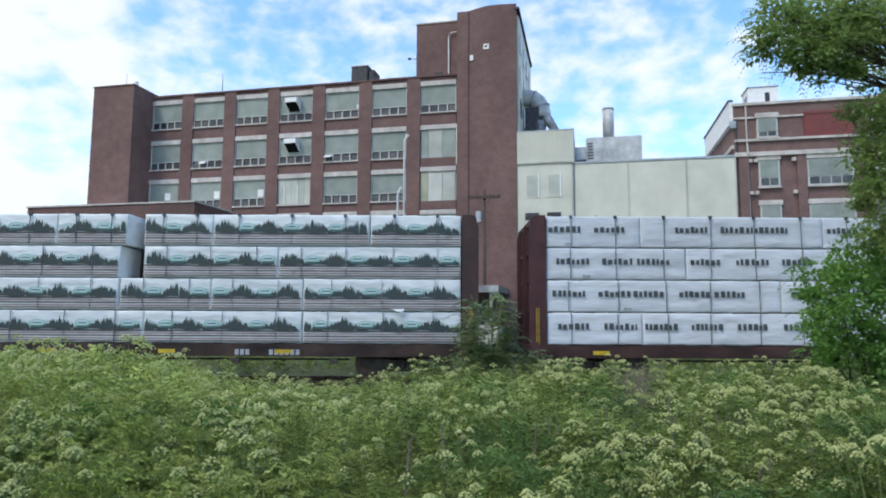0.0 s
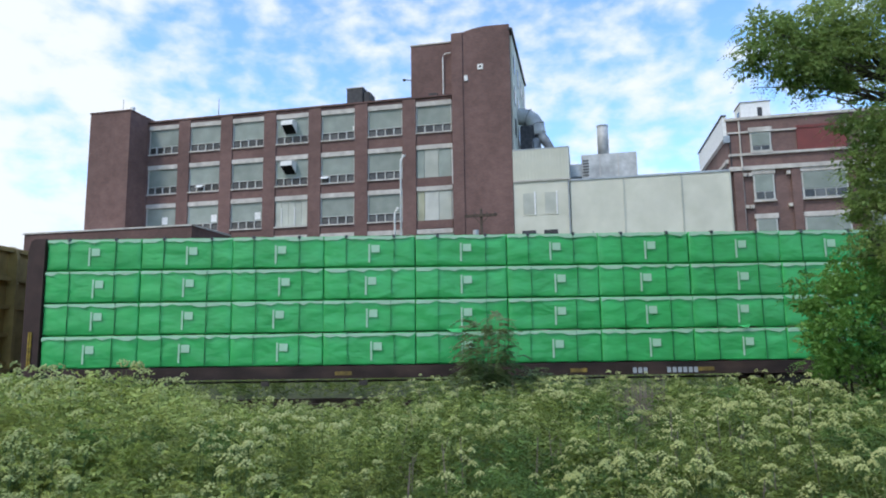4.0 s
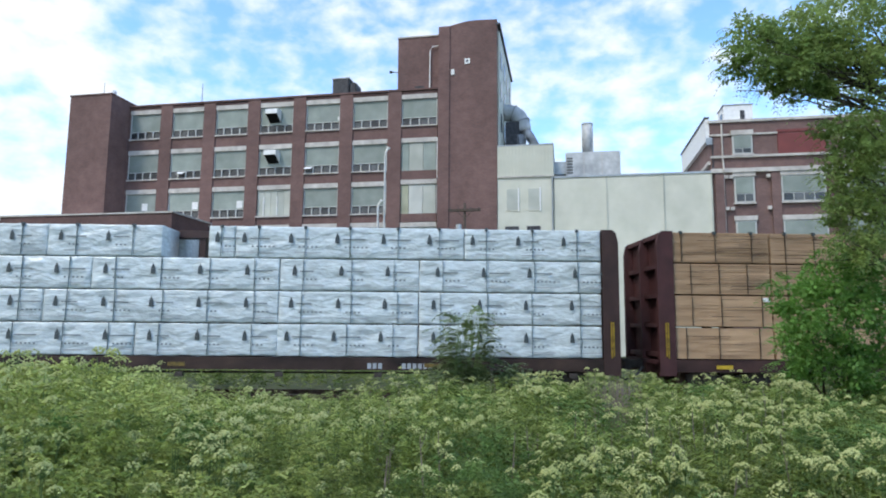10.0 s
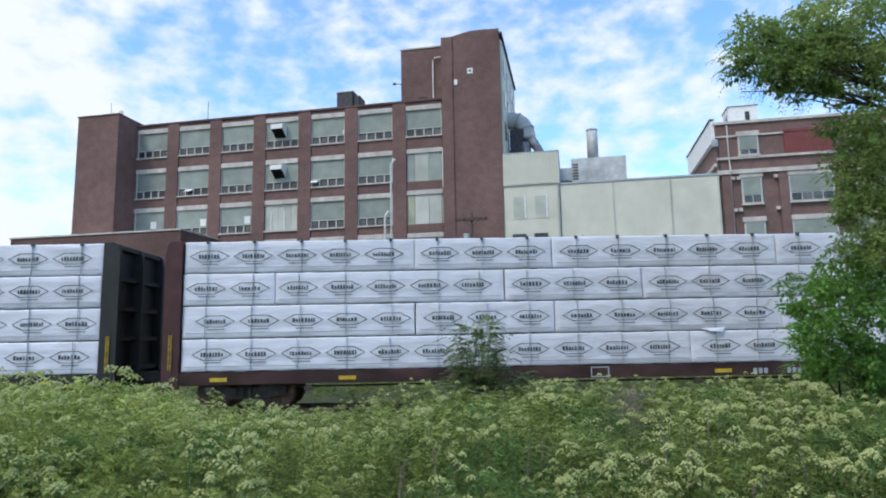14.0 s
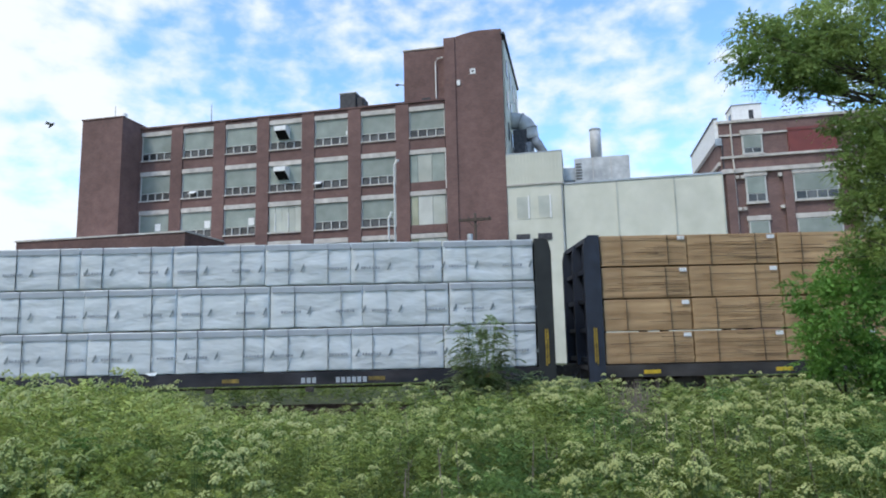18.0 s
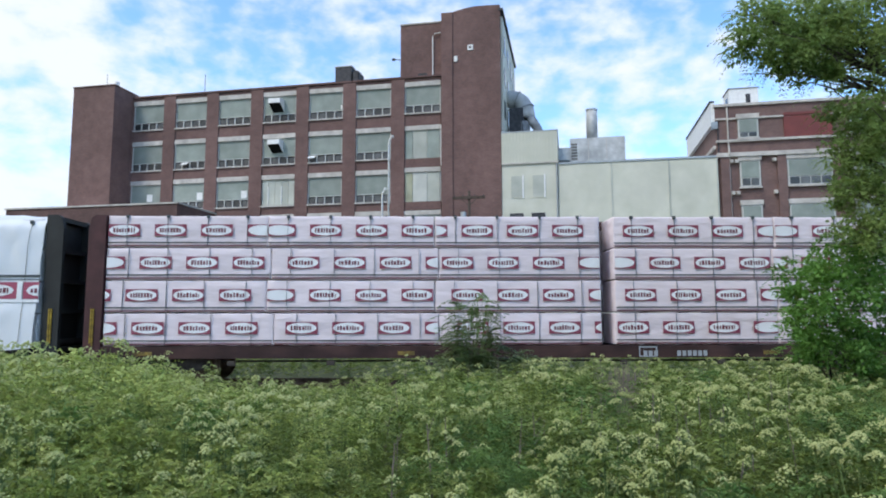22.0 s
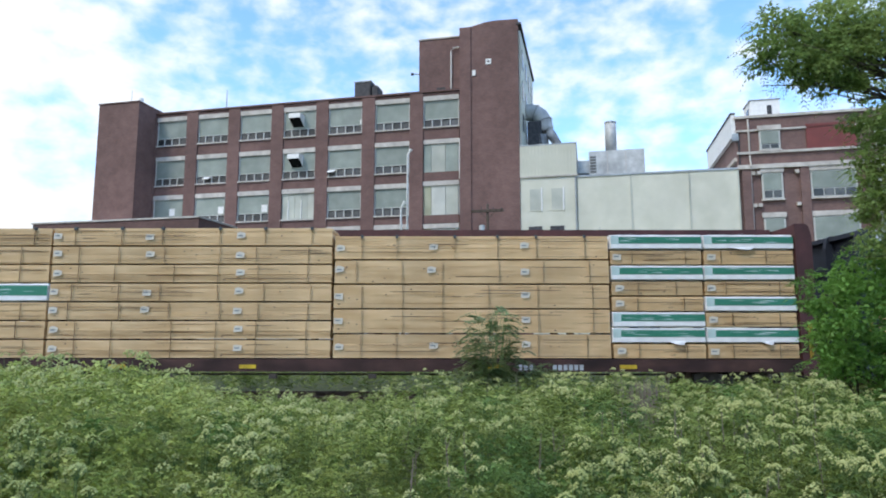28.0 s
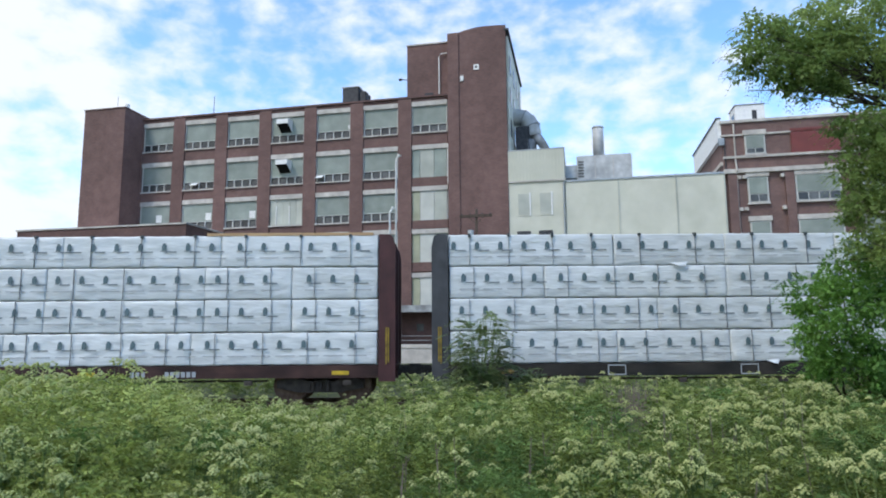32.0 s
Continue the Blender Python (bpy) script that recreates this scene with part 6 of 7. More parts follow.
for key, c in (("blue_band", (0.10, 0.11, 0.42)), ("red_band", (0.60, 0.08, 0.05)), ("logo_red", (0.26, 0.088, 0.042)), ("g_pink", (0.52, 0.09, 0.16)), ("g_green", (0.10, 0.42, 0.17)),
               ("g_sky", (0.11, 0.36, 0.53)), ("g_blue", (0.06, 0.16, 0.45)), ("g_mint", (0.32, 0.50, 0.34)), ("g_rose", (0.36, 0.07, 0.11)), ("g_violet", (0.14, 0.07, 0.19)),
               ("g_teal", (0.06, 0.30, 0.31)), ("g_lav", (0.25, 0.30, 0.47)), ("g_grey", (0.22, 0.23, 0.24)), ("g_ink", (0.025, 0.022, 0.05)), ("g_rust", (0.15, 0.058, 0.045)),
               ("g_sand", (0.27, 0.195, 0.145)), ("g_dark", (0.05, 0.03, 0.03)), ("g_pale", (0.50, 0.60, 0.64)), ("g_aqua", (0.045, 0.23, 0.32)), ("g_slateblue", (0.10, 0.16, 0.24))):
    M[key] = plain("spray_" + key, c, 0.5)


def build_train():
    W = {"straps": 1.2, "strap_w": 0.008}
    white = dict(W, mat="wrap_white", print=print_bars)
    forest = dict(W, mat="wrap_blue", print=print_forest)
    c = centerbeam(24.9, 2.76, "maroon", "maroon centerbeam flatcar loaded with white-wrapped lumber")
    load(c, dict(white, mat="wrap_cool"), 4, [4.9, 6.1, 3.7], 1)
    c = centerbeam(0.49, -21.58, "brown", "dark brown centerbeam flatcar with forest-print wrapped lumber")
    load(c, forest, 4, [4.2, 4.9, 2.45], 2, holes=[(3, 8.5, 8.95), (2, 8.5, 8.95)])
    c = centerbeam(-23.41, -45.53, "red", "faded red centerbeam flatcar with blue-banded white bundles")
    load(c, dict(W, mat="wrap_lilac", print=print_stripes, strap_mat="ink_faint"), 4, [4.9, 2.45], 3)
    c = centerbeam(-47.67, -69.8, "brown", "dark rusty centerbeam flatcar with bright green wrapped lumber")
    load(c, dict(W, mat="wrap_green", print=print_labels, strap_mat="ink_pine", strap_w=0.008), 4, [2.45], 4)
    c = centerbeam(-71.91, -93.77, "yellow", "yellow centerbeam flatcar with forest-print wrapped lumber")
    load(c, forest, 4, [4.45], 5, spans=[(0, 13.0), (13.35, 21.86)])
    c = centerbeam(-95.63, -117.46, "maroon", "maroon centerbeam flatcar with bare sawn lumber stacks")
    load(c, dict(mat="lumber_pale", print=print_stencil, heavy=4, straps=1.25, strap_mat="ink_mauve", clips=False, strap_w=0.005), 3, [2.5], 6, spans=[(0, 7.5), (8.4, 13.4), (14.3, 21.83)], z1=4.36, gap=0.05)
    for k, (a, b) in enumerate(tiers(3, z1=4.36)):
        part("lumber_package", lumber_mesh(0.86, b - a, "lumber_pale", k), None, c, at=pose(c["half"] - 13.85, 0.81, (a + b) / 2, 0, 0, 180))
    c = centerbeam(-119.3, -141.33, "maroon", "maroon centerbeam flatcar with weathered brown lumber bundles")
    load(c, dict(mat="lumber_brown", print=print_tag, straps=0.85, strap_w=0.009, strap_mat="ink_wane", wild=0.22), 4, [], 7,
         cuts=[(0, 4.33, 8.13, 10.6, 12.7, 16.2, 19.35, 22.03), (0, 4.33, 8.13, 10.6, 12.7, 16.2, 19.35, 22.03), (0, 4.33, 8.13, 10.6, 13.2, 16.2, 19.35, 22.03), (0, 4.33, 8.13, 10.4, 13.2, 16.2, 19.35, 22.03)])
    c = centerbeam(-143.3, -165.46, "brown", "dark brown centerbeam flatcar with creased pale teal bundles", ends=("brown", "maroon"))
    load(c, dict(W, mat="wrap_teal", print=print_icons, strap_mat="ink_sea", strap_w=0.012), 4, [4.9, 3.7, 6.1], 8, holes=[(3, 10.5, 11.7)])
    c = centerbeam(-167.2, -189.72, "navy", "navy centerbeam flatcar with creased pale teal bundles")
    load(c, dict(W, mat="wrap_teal", print=print_icons, strap_mat="ink_sea", strap_w=0.012), 4, [4.9, 3.7, 6.1], 9)
    c = centerbeam(-191.89, -213.93, "maroon", "maroon centerbeam flatcar with diamond-printed white bundles")
    load(c, dict(W, mat="wrap_lilac", print=print_diamond, strap_mat="ink_faint"), 4, [4.9, 6.1, 3.7], 10)
    c = centerbeam(-216.05, -238.1, "black", "black centerbeam flatcar with diamond-printed white bundles")
    load(c, dict(W, mat="wrap_lilac", print=print_diamond, strap_mat="ink_faint"), 4, [4.9, 6.1, 3.7], 11)
    c = centerbeam(-240.05, -262.14, "grey", "grey centerbeam flatcar with even tan lumber bundles", ends=("maroon", "navy"))
    load(c, dict(mat="lumber_dull", print=print_tag, straps=1.25, strap_w=0.008, strap_mat="ink_strap", clips=False), 4, [2.455], 12, spans=[(0, 9.78), (9.90, 22.09)])
    c = centerbeam(-263.93, -286.26, "navy", "dark blue centerbeam flatcar with large pale wrapped bundles", ends=("black", "navy"), top=4.42)
    load(c, dict(mat="wrap_sage", print=print_leaf, straps=1.2, clips=False, strap_w=0.009, strap_mat="ink_slate"), 3, [2.3, 2.45], 13, spans=[(0, 18.55), (19.95, 22.33)], z1=4.42)
    g = c["half"] - 19.0
    part("beam_post", Shape().box(g - 0.15, g + 0.15, -0.17, 0.17, 1.0, 4.32), M["car_navy"], c)
    part("diagonal", Shape().beam((g - 0.85, -0.2, 1.25), (g + 0.35, -0.2, 3.0), 0.20, 0.16), M["car_navy"], c)
    part("diagonal", Shape().beam((g + 0.1, -0.2, 2.6), (g - 0.6, -0.2, 4.25), 0.16, 0.14), M["car_navy"], c)
    c = centerbeam(-288.13, -310.4, "brown", "centerbeam flatcar with tan ends under a white printed tarpaulin", ends=("tan", "tan"))
    for k, (a, b) in enumerate(tiers(7, 1.02, 4.40)):
        put_bundle(c, 0.06, 2.5, a, b, dict(mat="lumber_dull", print=print_sheet), k)
    for a, b in tiers(4, 1.02, 4.40):
        put_bundle(c, 2.55, 22.2, a, b, dict(mat="wrap_white"), 3)
    tarp(c, "tarp", 14, 0.85, 1.0, print_tree_words)
    c = centerbeam(-312.08, -334.32, "maroon", "maroon centerbeam flatcar with red-stamped white bundles")
    load(c, dict(W, mat="wrap_pink", print=print_pill), 4, [4.35, 4.45], 15, spans=[(0, 8.75), (9.1, 22.24)])
    c = centerbeam(-335.9, -358.32, "black", "black centerbeam flatcar under a pale tarpaulin with red band")
    for a, b in tiers(4, 1.02, 4.40):
        put_bundle(c, 0.1, 22.3, a, b, dict(mat="wrap_white"), 3)
    tarp(c, "tarp_blue", 16, 0.1, 2.0, print_red_band, 0.45)
    boxcar(-359.96, -378.87, "yellow boxcar with black doors and colourful graffiti", 1)
    c = centerbeam(-380.65, -403.3, "navy", "navy centerbeam flatcar with pale lumber and printed wraps", ends=("blue", "navy"))
    st = dict(mat="lumber_gold", print=print_tag, straps=1.1, strap_w=0.010, strap_mat="ink_strap")
    load(c, st, 4, [3.1, 2.2, 4.2], 17, spans=[(0, 17.4)])
    rows = tiers(4)
    for k in (0, 1):
        put_bundle(c, 17.45, 22.6, *rows[k], st, 70 + k)
    for k in (2, 3):
        put_bundle(c, 17.7, 22.6, *rows[k], dict(W, mat="wrap_blue", print=print_forest, stripe="lime"), 80 + k, k == 3)
    c = centerbeam(-405.39, -427.85, "maroon", "maroon centerbeam flatcar with golden lumber in thin bundles", top=4.62)
    gold = dict(mat="lumber_gold", print=print_sheet, straps=1.2, strap_w=0.005, strap_mat="ink_twine", wild=0.2)
    green = dict(mat="wrap_white", print=print_greenband)
    r8 = tiers(8, z1=4.33)
    for k, (a, b) in enumerate(r8):
        g = {7: (1, 1), 5: (1, 1), 3: (1, 0), 2: (0, 1), 1: (1, 1)}.get(k, (0, 0))
        put_bundle(c, 0.02, 2.42, a, b, green if g[0] else gold, k, k == 7)
        put_bundle(c, 2.46, 4.9, a, b, green if g[1] else gold, k + 9, k == 7)
    for k, (a, b) in enumerate(tiers(5, z1=4.30)):
        put_bundle(c, 4.95, 12.3, a, b, gold, 20 + k, k == 4)
    for k, (a, b) in enumerate(tiers(7, z1=4.52)):
        put_bundle(c, 12.35, 19.9, a, b, gold, 40 + k, k == 6)
        put_bundle(c, 19.94, 22.44, a, b, green if k == 3 else gold, 60 + k, k == 6)
    boxcar(-429.76, -448.85, "yellow boxcar with black doors and dark graffiti", 2)
    c = centerbeam(-450.7, -473.57, "black", "black centerbeam flatcar with spot-printed pale bundles", ends=("black", "grey"))
    load(c, dict(W, mat="wrap_blue", print=print_spots), 4, [4.9, 4.9, 3.0], 19, spans=[(0, 7.45), (7.52, 22.87)])
    c = centerbeam(-475.45, -497.6, "maroon", "maroon centerbeam flatcar with spot-printed white bundles")
    load(c, dict(W, mat="wrap_blue", print=print_spots), 4, [4.2, 2.3, 4.9], 20)
    for k, y in enumerate((-1.3, -1.0, -0.7)):
        part("dunnage_board", Shape().box(c["half"] - 4.6 + 0.1 * k, c["half"] - 0.15, y - 0.11, y + 0.11, 4.462, 4.54), M["lumber_dull"], c, "loose sawn boards laid on top")


build_train()


# ---- plants ----
M["leaf_weed"] = material("weed_leaf", (0.108, 0.172, 0.036), (0.246, 0.306, 0.072), scale=1.1, rough=0.6, bump=0, island=0.30, translucent=0.3)
M["leaf_bank"] = material("pale_left_leaf", (0.25, 0.330, 0.076), (0.435, 0.492, 0.152), scale=1.3, rough=0.6, bump=0, island=0.28, translucent=0.35)
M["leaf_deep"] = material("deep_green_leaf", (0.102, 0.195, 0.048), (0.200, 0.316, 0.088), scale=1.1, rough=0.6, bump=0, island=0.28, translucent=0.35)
M["stem_weed"] = material("weed_stem", (0.10, 0.17, 0.05), (0.16, 0.23, 0.08), scale=4, rough=0.7, bump=0)
M["flower"] = material("umbel_flower", (0.28, 0.33, 0.105), (0.52, 0.54, 0.235), scale=1.0, rough=0.8, bump=0, island=0.14, translucent=0.2)
M["leaf_tree"] = material("tree_leaf", (0.18, 0.275, 0.078), (0.33, 0.42, 0.135), scale=0.9, rough=0.55, bump=0, island=0.3, translucent=0.6)
M["leaf_bush"] = material("bush_leaf", (0.095, 0.215, 0.042), (0.19, 0.36, 0.075), scale=0.8, rough=0.6, bump=0, island=0.16, translucent=0.42)
M["leaf_sapling"] = material("sapling_leaf", (0.115, 0.170, 0.070), (0.215, 0.270, 0.115), scale=1, rough=0.5, bump=0, island=0.3, translucent=0.35)
M["bark"] = material("bark", (0.05, 0.04, 0.03), (0.12, 0.10, 0.08), scale=9, rough=0.95, stretch=(1, 1, 0.2), bump=0.6, bscale=20)
M["dry_stem"] = material("dry_stem", (0.14, 0.115, 0.09), (0.25, 0.205, 0.165), scale=4, rough=0.9, bump=0)


def plant_template(rng, height, umbels, leaves, detail):
    """Points, triangles and material numbers of one flowering weed."""
    V, T, I = [], [], []

    def tri(a, b, c, m):
        k = len(V)
        V.extend([a, b, c])
        T.append((k, k + 1, k + 2))
        I.append(m)

    def quad(a, b, c, d, m):
        k = len(V)
        V.extend([a, b, c, d])
        T.extend([(k, k + 1, k + 2), (k, k + 2, k + 3)])
        I.extend([m, m])

    def stem(a, b, w):
        a, b = np.array(a), np.array(b)
        s = np.array([w, 0, 0])
        quad(a - s, a + s, b + s * 0.6, b - s * 0.6, 1)
        s = np.array([0, w, 0])
        quad(a - s, a + s, b + s * 0.6, b - s * 0.6, 1)

    for _ in range(umbels):
        a, r = rng.uniform(0, 2 * np.pi), rng.uniform(0.02, 0.20)
        h = height * (1.06 - 0.8 * r + rng.uniform(-0.09, 0.03))
        base, top = (0.2 * r * np.cos(a), 0.2 * r * np.sin(a), height * 0.35), np.array([r * np.cos(a), r * np.sin(a), h])
        stem(base, top, 0.004)
        R = rng.uniform(0.028, 0.055)
        n = 17 if detail else 9
        lean = rng.uniform(-0.3, 0.3, 2)
        for k in range(n):
            b, u = k * 2.4 + rng.uniform(-0.3, 0.3), (k + 0.5) / n
            q = R * np.sqrt(u) * rng.uniform(0.9, 1.12)
            o = np.array([np.cos(b) * u * 1.3 + lean[0], np.sin(b) * u * 1.3 + lean[1], 1.0])
            o /= np.linalg.norm(o)
            c = top + np.array([q * np.cos(b), q * np.sin(b), 0.035 + R * 0.85 * (1 - u) + q * (lean[0] * np.cos(b) + lean[1] * np.sin(b)) * -0.6])
            if detail:
                stem(top, c, 0.0012)
            e = rng.uniform(0.0065, 0.0115) if detail else rng.uniform(0.012, 0.018)
            ph = rng.uniform(0, 6)
            su = np.cross(o, (0.3, 0.9, 0.15))
            su /= np.linalg.norm(su) + 1e-6
            sv = np.cross(o, su)
            up = c + o * e * 1.0
            m = 5 if detail else 4
            for i in range(m):
                p0 = c + e * (su * np.cos(ph + i * 2 * np.pi / m) + sv * np.sin(ph + i * 2 * np.pi / m))
                p1 = c + e * (su * np.cos(ph + (i + 1) * 2 * np.pi / m) + sv * np.sin(ph + (i + 1) * 2 * np.pi / m))
                tri(p0, p1, up, 2)
    for _ in range(leaves):
        a = rng.uniform(0, 2 * np.pi)
        z0 = height * (0.97 * rng.uniform(0.02, 1.0) ** 0.6)
        L = rng.uniform(0.11, 0.22 if detail else 0.29) * (1.2 - 0.6 * z0 / height)
        d = np.array([np.cos(a), np.sin(a), rng.uniform(0.2, 1.3)])
        d *= 1.15 / np.linalg.norm(d)
        side = np.array([-np.sin(a), np.cos(a), 0])
        o = np.array([0.03 * np.cos(a), 0.03 * np.sin(a), z0])
        npin = 6 if detail else 3
        for k in range(npin):
            f = (k + 0.6) / npin
            p = o + d * L * f - np.array([0, 0, 0.10 * f * f])
            w = L * 0.34 * (1 - f * 0.8) + 0.010
            for sg in (-1, 1):
                tip = p + side * sg * w + d * L * 0.16 - np.array([0, 0, rng.uniform(0, 0.03)])
                mid = p + side * sg * w * 0.5
                wd = d * L * (0.045 if detail else 0.085)
                nz = np.array([0, 0, rng.uniform(-0.015, 0.015)])
                quad(p, mid - wd * 0.6 + nz, tip, mid + wd + nz, 0)
    return np.array(V), np.array(T), np.array(I)


def scatter(name, temps, spots, label, category, mats, kind="stuff"):
    """One mesh of many copies: spots are (x, y, z, size, turn, template)."""
    VV, TT, II = [], [], []
    n = 0
    for x, y, z, sc, turn, k in spots:
        V, T, I = temps[k]
        c, s = math.cos(turn), math.sin(turn)
        W = np.empty_like(V)
        W[:, 0] = (V[:, 0] * c - V[:, 1] * s) * sc + x
        W[:, 1] = (V[:, 0] * s + V[:, 1] * c) * sc + y
        W[:, 2] = V[:, 2] * sc + z
        VV.append(W), TT.append(T + n), II.append(I)
        n += len(V)
    ob = new(name, soup(name, np.concatenate(VV), np.concatenate(TT), mats, np.concatenate(II)))
    return tagged(ob, label, category, kind=kind)


def weed_top(x, y):
    """Height of the weed canopy over the ground plan."""
    t = x / max(y, 0.1)
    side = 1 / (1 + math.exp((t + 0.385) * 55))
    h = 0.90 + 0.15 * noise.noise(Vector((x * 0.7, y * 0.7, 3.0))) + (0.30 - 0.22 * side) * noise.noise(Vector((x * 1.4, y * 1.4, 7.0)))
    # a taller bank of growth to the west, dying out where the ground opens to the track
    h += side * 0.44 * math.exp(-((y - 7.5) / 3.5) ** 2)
    h -= 0.25 * math.exp(-((t + 0.20) / 0.16) ** 2) * min(1.0, max(0.0, (y - 7) / 1.5))
    h += 0.16 * math.exp(-((t - 0.26) / 0.035) ** 2) * math.exp(-((y - 11) / 1.5) ** 2)
    return h


def build_weeds():
    rng = np.random.RandomState(11)
    near = [plant_template(rng, 1.0, u, l, True) for u, l in ((4, 42), (3, 46), (6, 40), (0, 56), (2, 52), (4, 44))]
    far = [plant_template(rng, 1.0, u, l, False) for u, l in ((4, 32), (3, 34), (5, 31), (0, 40), (1, 38), (4, 33))]
    spots = {key: [] for key in ("mid_near", "mid_far", "bank_near", "bank_far", "deep_near", "deep_far")}
    y = 1.9
    while y < 13.6:
        step = 0.17 + 0.010 * y
        half = 0.76 * y + 1.3
        x = -half
        while x < half:
            px, py = x + rng.uniform(-0.5, 0.5) * step, y + rng.uniform(-0.5, 0.5) * step
            h = weed_top(px, py) * rng.uniform(0.78, 1.05)
            t = px / py
            bare = math.exp(-((t - 0.299) / 0.026) ** 2) * math.exp(-((py - 9.6) / 1.8) ** 2)
            x += step
            if rng.uniform() < bare * 0.95:
                continue
            clump = 0.9 * noise.noise(Vector((px * 1.4, py * 1.4, 7.0))) + 0.45 * noise.noise(Vector((px * 1.1, py * 1.1, 21.0))) + 0.6 * noise.noise(Vector((px * 0.5, py * 0.5, 61.0)))
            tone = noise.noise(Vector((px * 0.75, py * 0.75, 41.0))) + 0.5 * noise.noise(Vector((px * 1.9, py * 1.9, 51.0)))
            turn = rng.uniform(0, 6.28)
            k = int(rng.choice([0, 1, 2, 4, 5])) if clump > (0.13 if py < 4.2 else 0.20) else int(rng.choice([3, 3, 3, 4]))
            # yellow-green bank leaf, spread past the bank by view angle to brighten the left
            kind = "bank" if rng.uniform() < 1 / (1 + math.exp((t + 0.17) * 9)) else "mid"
            # deeper green plants, which also stand in for shaded depth between flower heads
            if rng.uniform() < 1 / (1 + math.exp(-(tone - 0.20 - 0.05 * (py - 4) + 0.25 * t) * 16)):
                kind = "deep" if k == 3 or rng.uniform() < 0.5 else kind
            spots[kind + ("_near" if py < 5.6 else "_far")].append((px, py, 0.02 if py < 10.5 else -0.1, h * (1 - 0.4 * bare), turn, k))
        y += step * 0.95
    says = {"mid": "dense waist-high weeds with cream flower umbels", "bank": "soft yellow-green weeds with cream umbels on and around the left bank",
            "deep": "deep green weeds, also standing in for shade between flowering stems"}
    for key, sp in spots.items():
        kind, reach = key.split("_")
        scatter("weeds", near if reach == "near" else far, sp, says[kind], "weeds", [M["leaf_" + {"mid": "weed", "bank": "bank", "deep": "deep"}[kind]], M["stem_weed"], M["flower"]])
    low = [plant_template(rng, 0.45, 1, 16, False) for _ in range(3)]
    sp = [(rng.uniform(-16, 16), rng.uniform(13.4, 15.9), -0.36, rng.uniform(0.6, 1.3), rng.uniform(0, 6.28), rng.randint(0, 3)) for _ in range(900)]
    sp += [(rng.uniform(-24, 24), rng.uniform(21.8, 30), -0.36, rng.uniform(0.8, 1.6), rng.uniform(0, 6.28), rng.randint(0, 3)) for _ in range(900)]
    scatter("verge_grass", low, sp, "low green weeds along the ballast edge", "grass", [M["leaf_weed"], M["stem_weed"], M["flower"]])
    # dead stalks in a gap of the weeds, and single ones among them
    V, T, I = [], [], []
    for k in range(190):
        y = 9.9 + rng.normal(0, 0.6) if k < 120 else rng.uniform(3.5, 11)
        x = y * (0.299 + rng.normal(0, 0.019)) if k < 120 else y * rng.uniform(-0.1, 0.6)
        h, dx = (rng.uniform(0.65, 1.10) if k < 120 else weed_top(x, y) * rng.uniform(1.0, 1.2)), rng.normal(0, 0.06)
        w = rng.uniform(0.004, 0.008)
        n = len(V)
        V += [(x - w, y, 0), (x + w, y, 0), (x + dx + w * 0.4, y, h), (x + dx - w * 0.4, y, h)]
        T += [(n, n + 1, n + 2), (n, n + 2, n + 3)]
        for _ in range(3):
            f, a = rng.uniform(0.5, 0.95), rng.normal(0, 0.08)
            n = len(V)
            V += [(x + dx * f, y, h * f), (x + dx * f + 0.006, y, h * f), (x + dx * f + a, y, h * f + rng.uniform(0.05, 0.14))]
            T.append((n, n + 1, n + 2))
    tagged(new("dry_stalks", soup("dry_stalks", V, T, [M["dry_stem"]], np.zeros(len(T)))), "bare grey-brown dead weed stalks", "dead stalks", kind="stuff")


def leaf_cloud(rng, centres, per, size, droop=0.35, shape="oval"):
    """Leaves as folded pairs of triangles round clump centres (x, y, z, r)."""
    V, T = [], []
    for cx, cy, cz, r in centres:
        n = max(6, int(per * r * r * 6))
        d = rng.normal(0, 1, (n, 3))
        d /= np.linalg.norm(d, axis=1)[:, None]
        q = r * rng.uniform(0.25, 1.0, n) ** 0.55
        P = np.array([cx, cy, cz]) + d * q[:, None] * np.array([1, 1, 0.8])
        for p, o in zip(P, d):
            s = size * rng.uniform(0.6, 1.25)
            ax = o * 0.7 + rng.normal(0, 0.6, 3) - np.array([0, 0, droop])
            ax /= np.linalg.norm(ax)
            sd = np.cross(ax, rng.normal(0, 1, 3) * 0.6 + np.array([0, 0, 1.0]))
            sd /= np.linalg.norm(sd) + 1e-6
            nm = np.cross(sd, ax)
            k = len(V)
            w = 0.30 * s if shape == "oval" else 0.17 * s
            V += [p, p + ax * s * 0.45 + sd * w + nm * 0.06 * s, p + ax * s, p + ax * s * 0.45 - sd * w + nm * 0.06 * s]
            T += [(k, k + 1, k + 2), (k, k + 2, k + 3)]
    return V, T


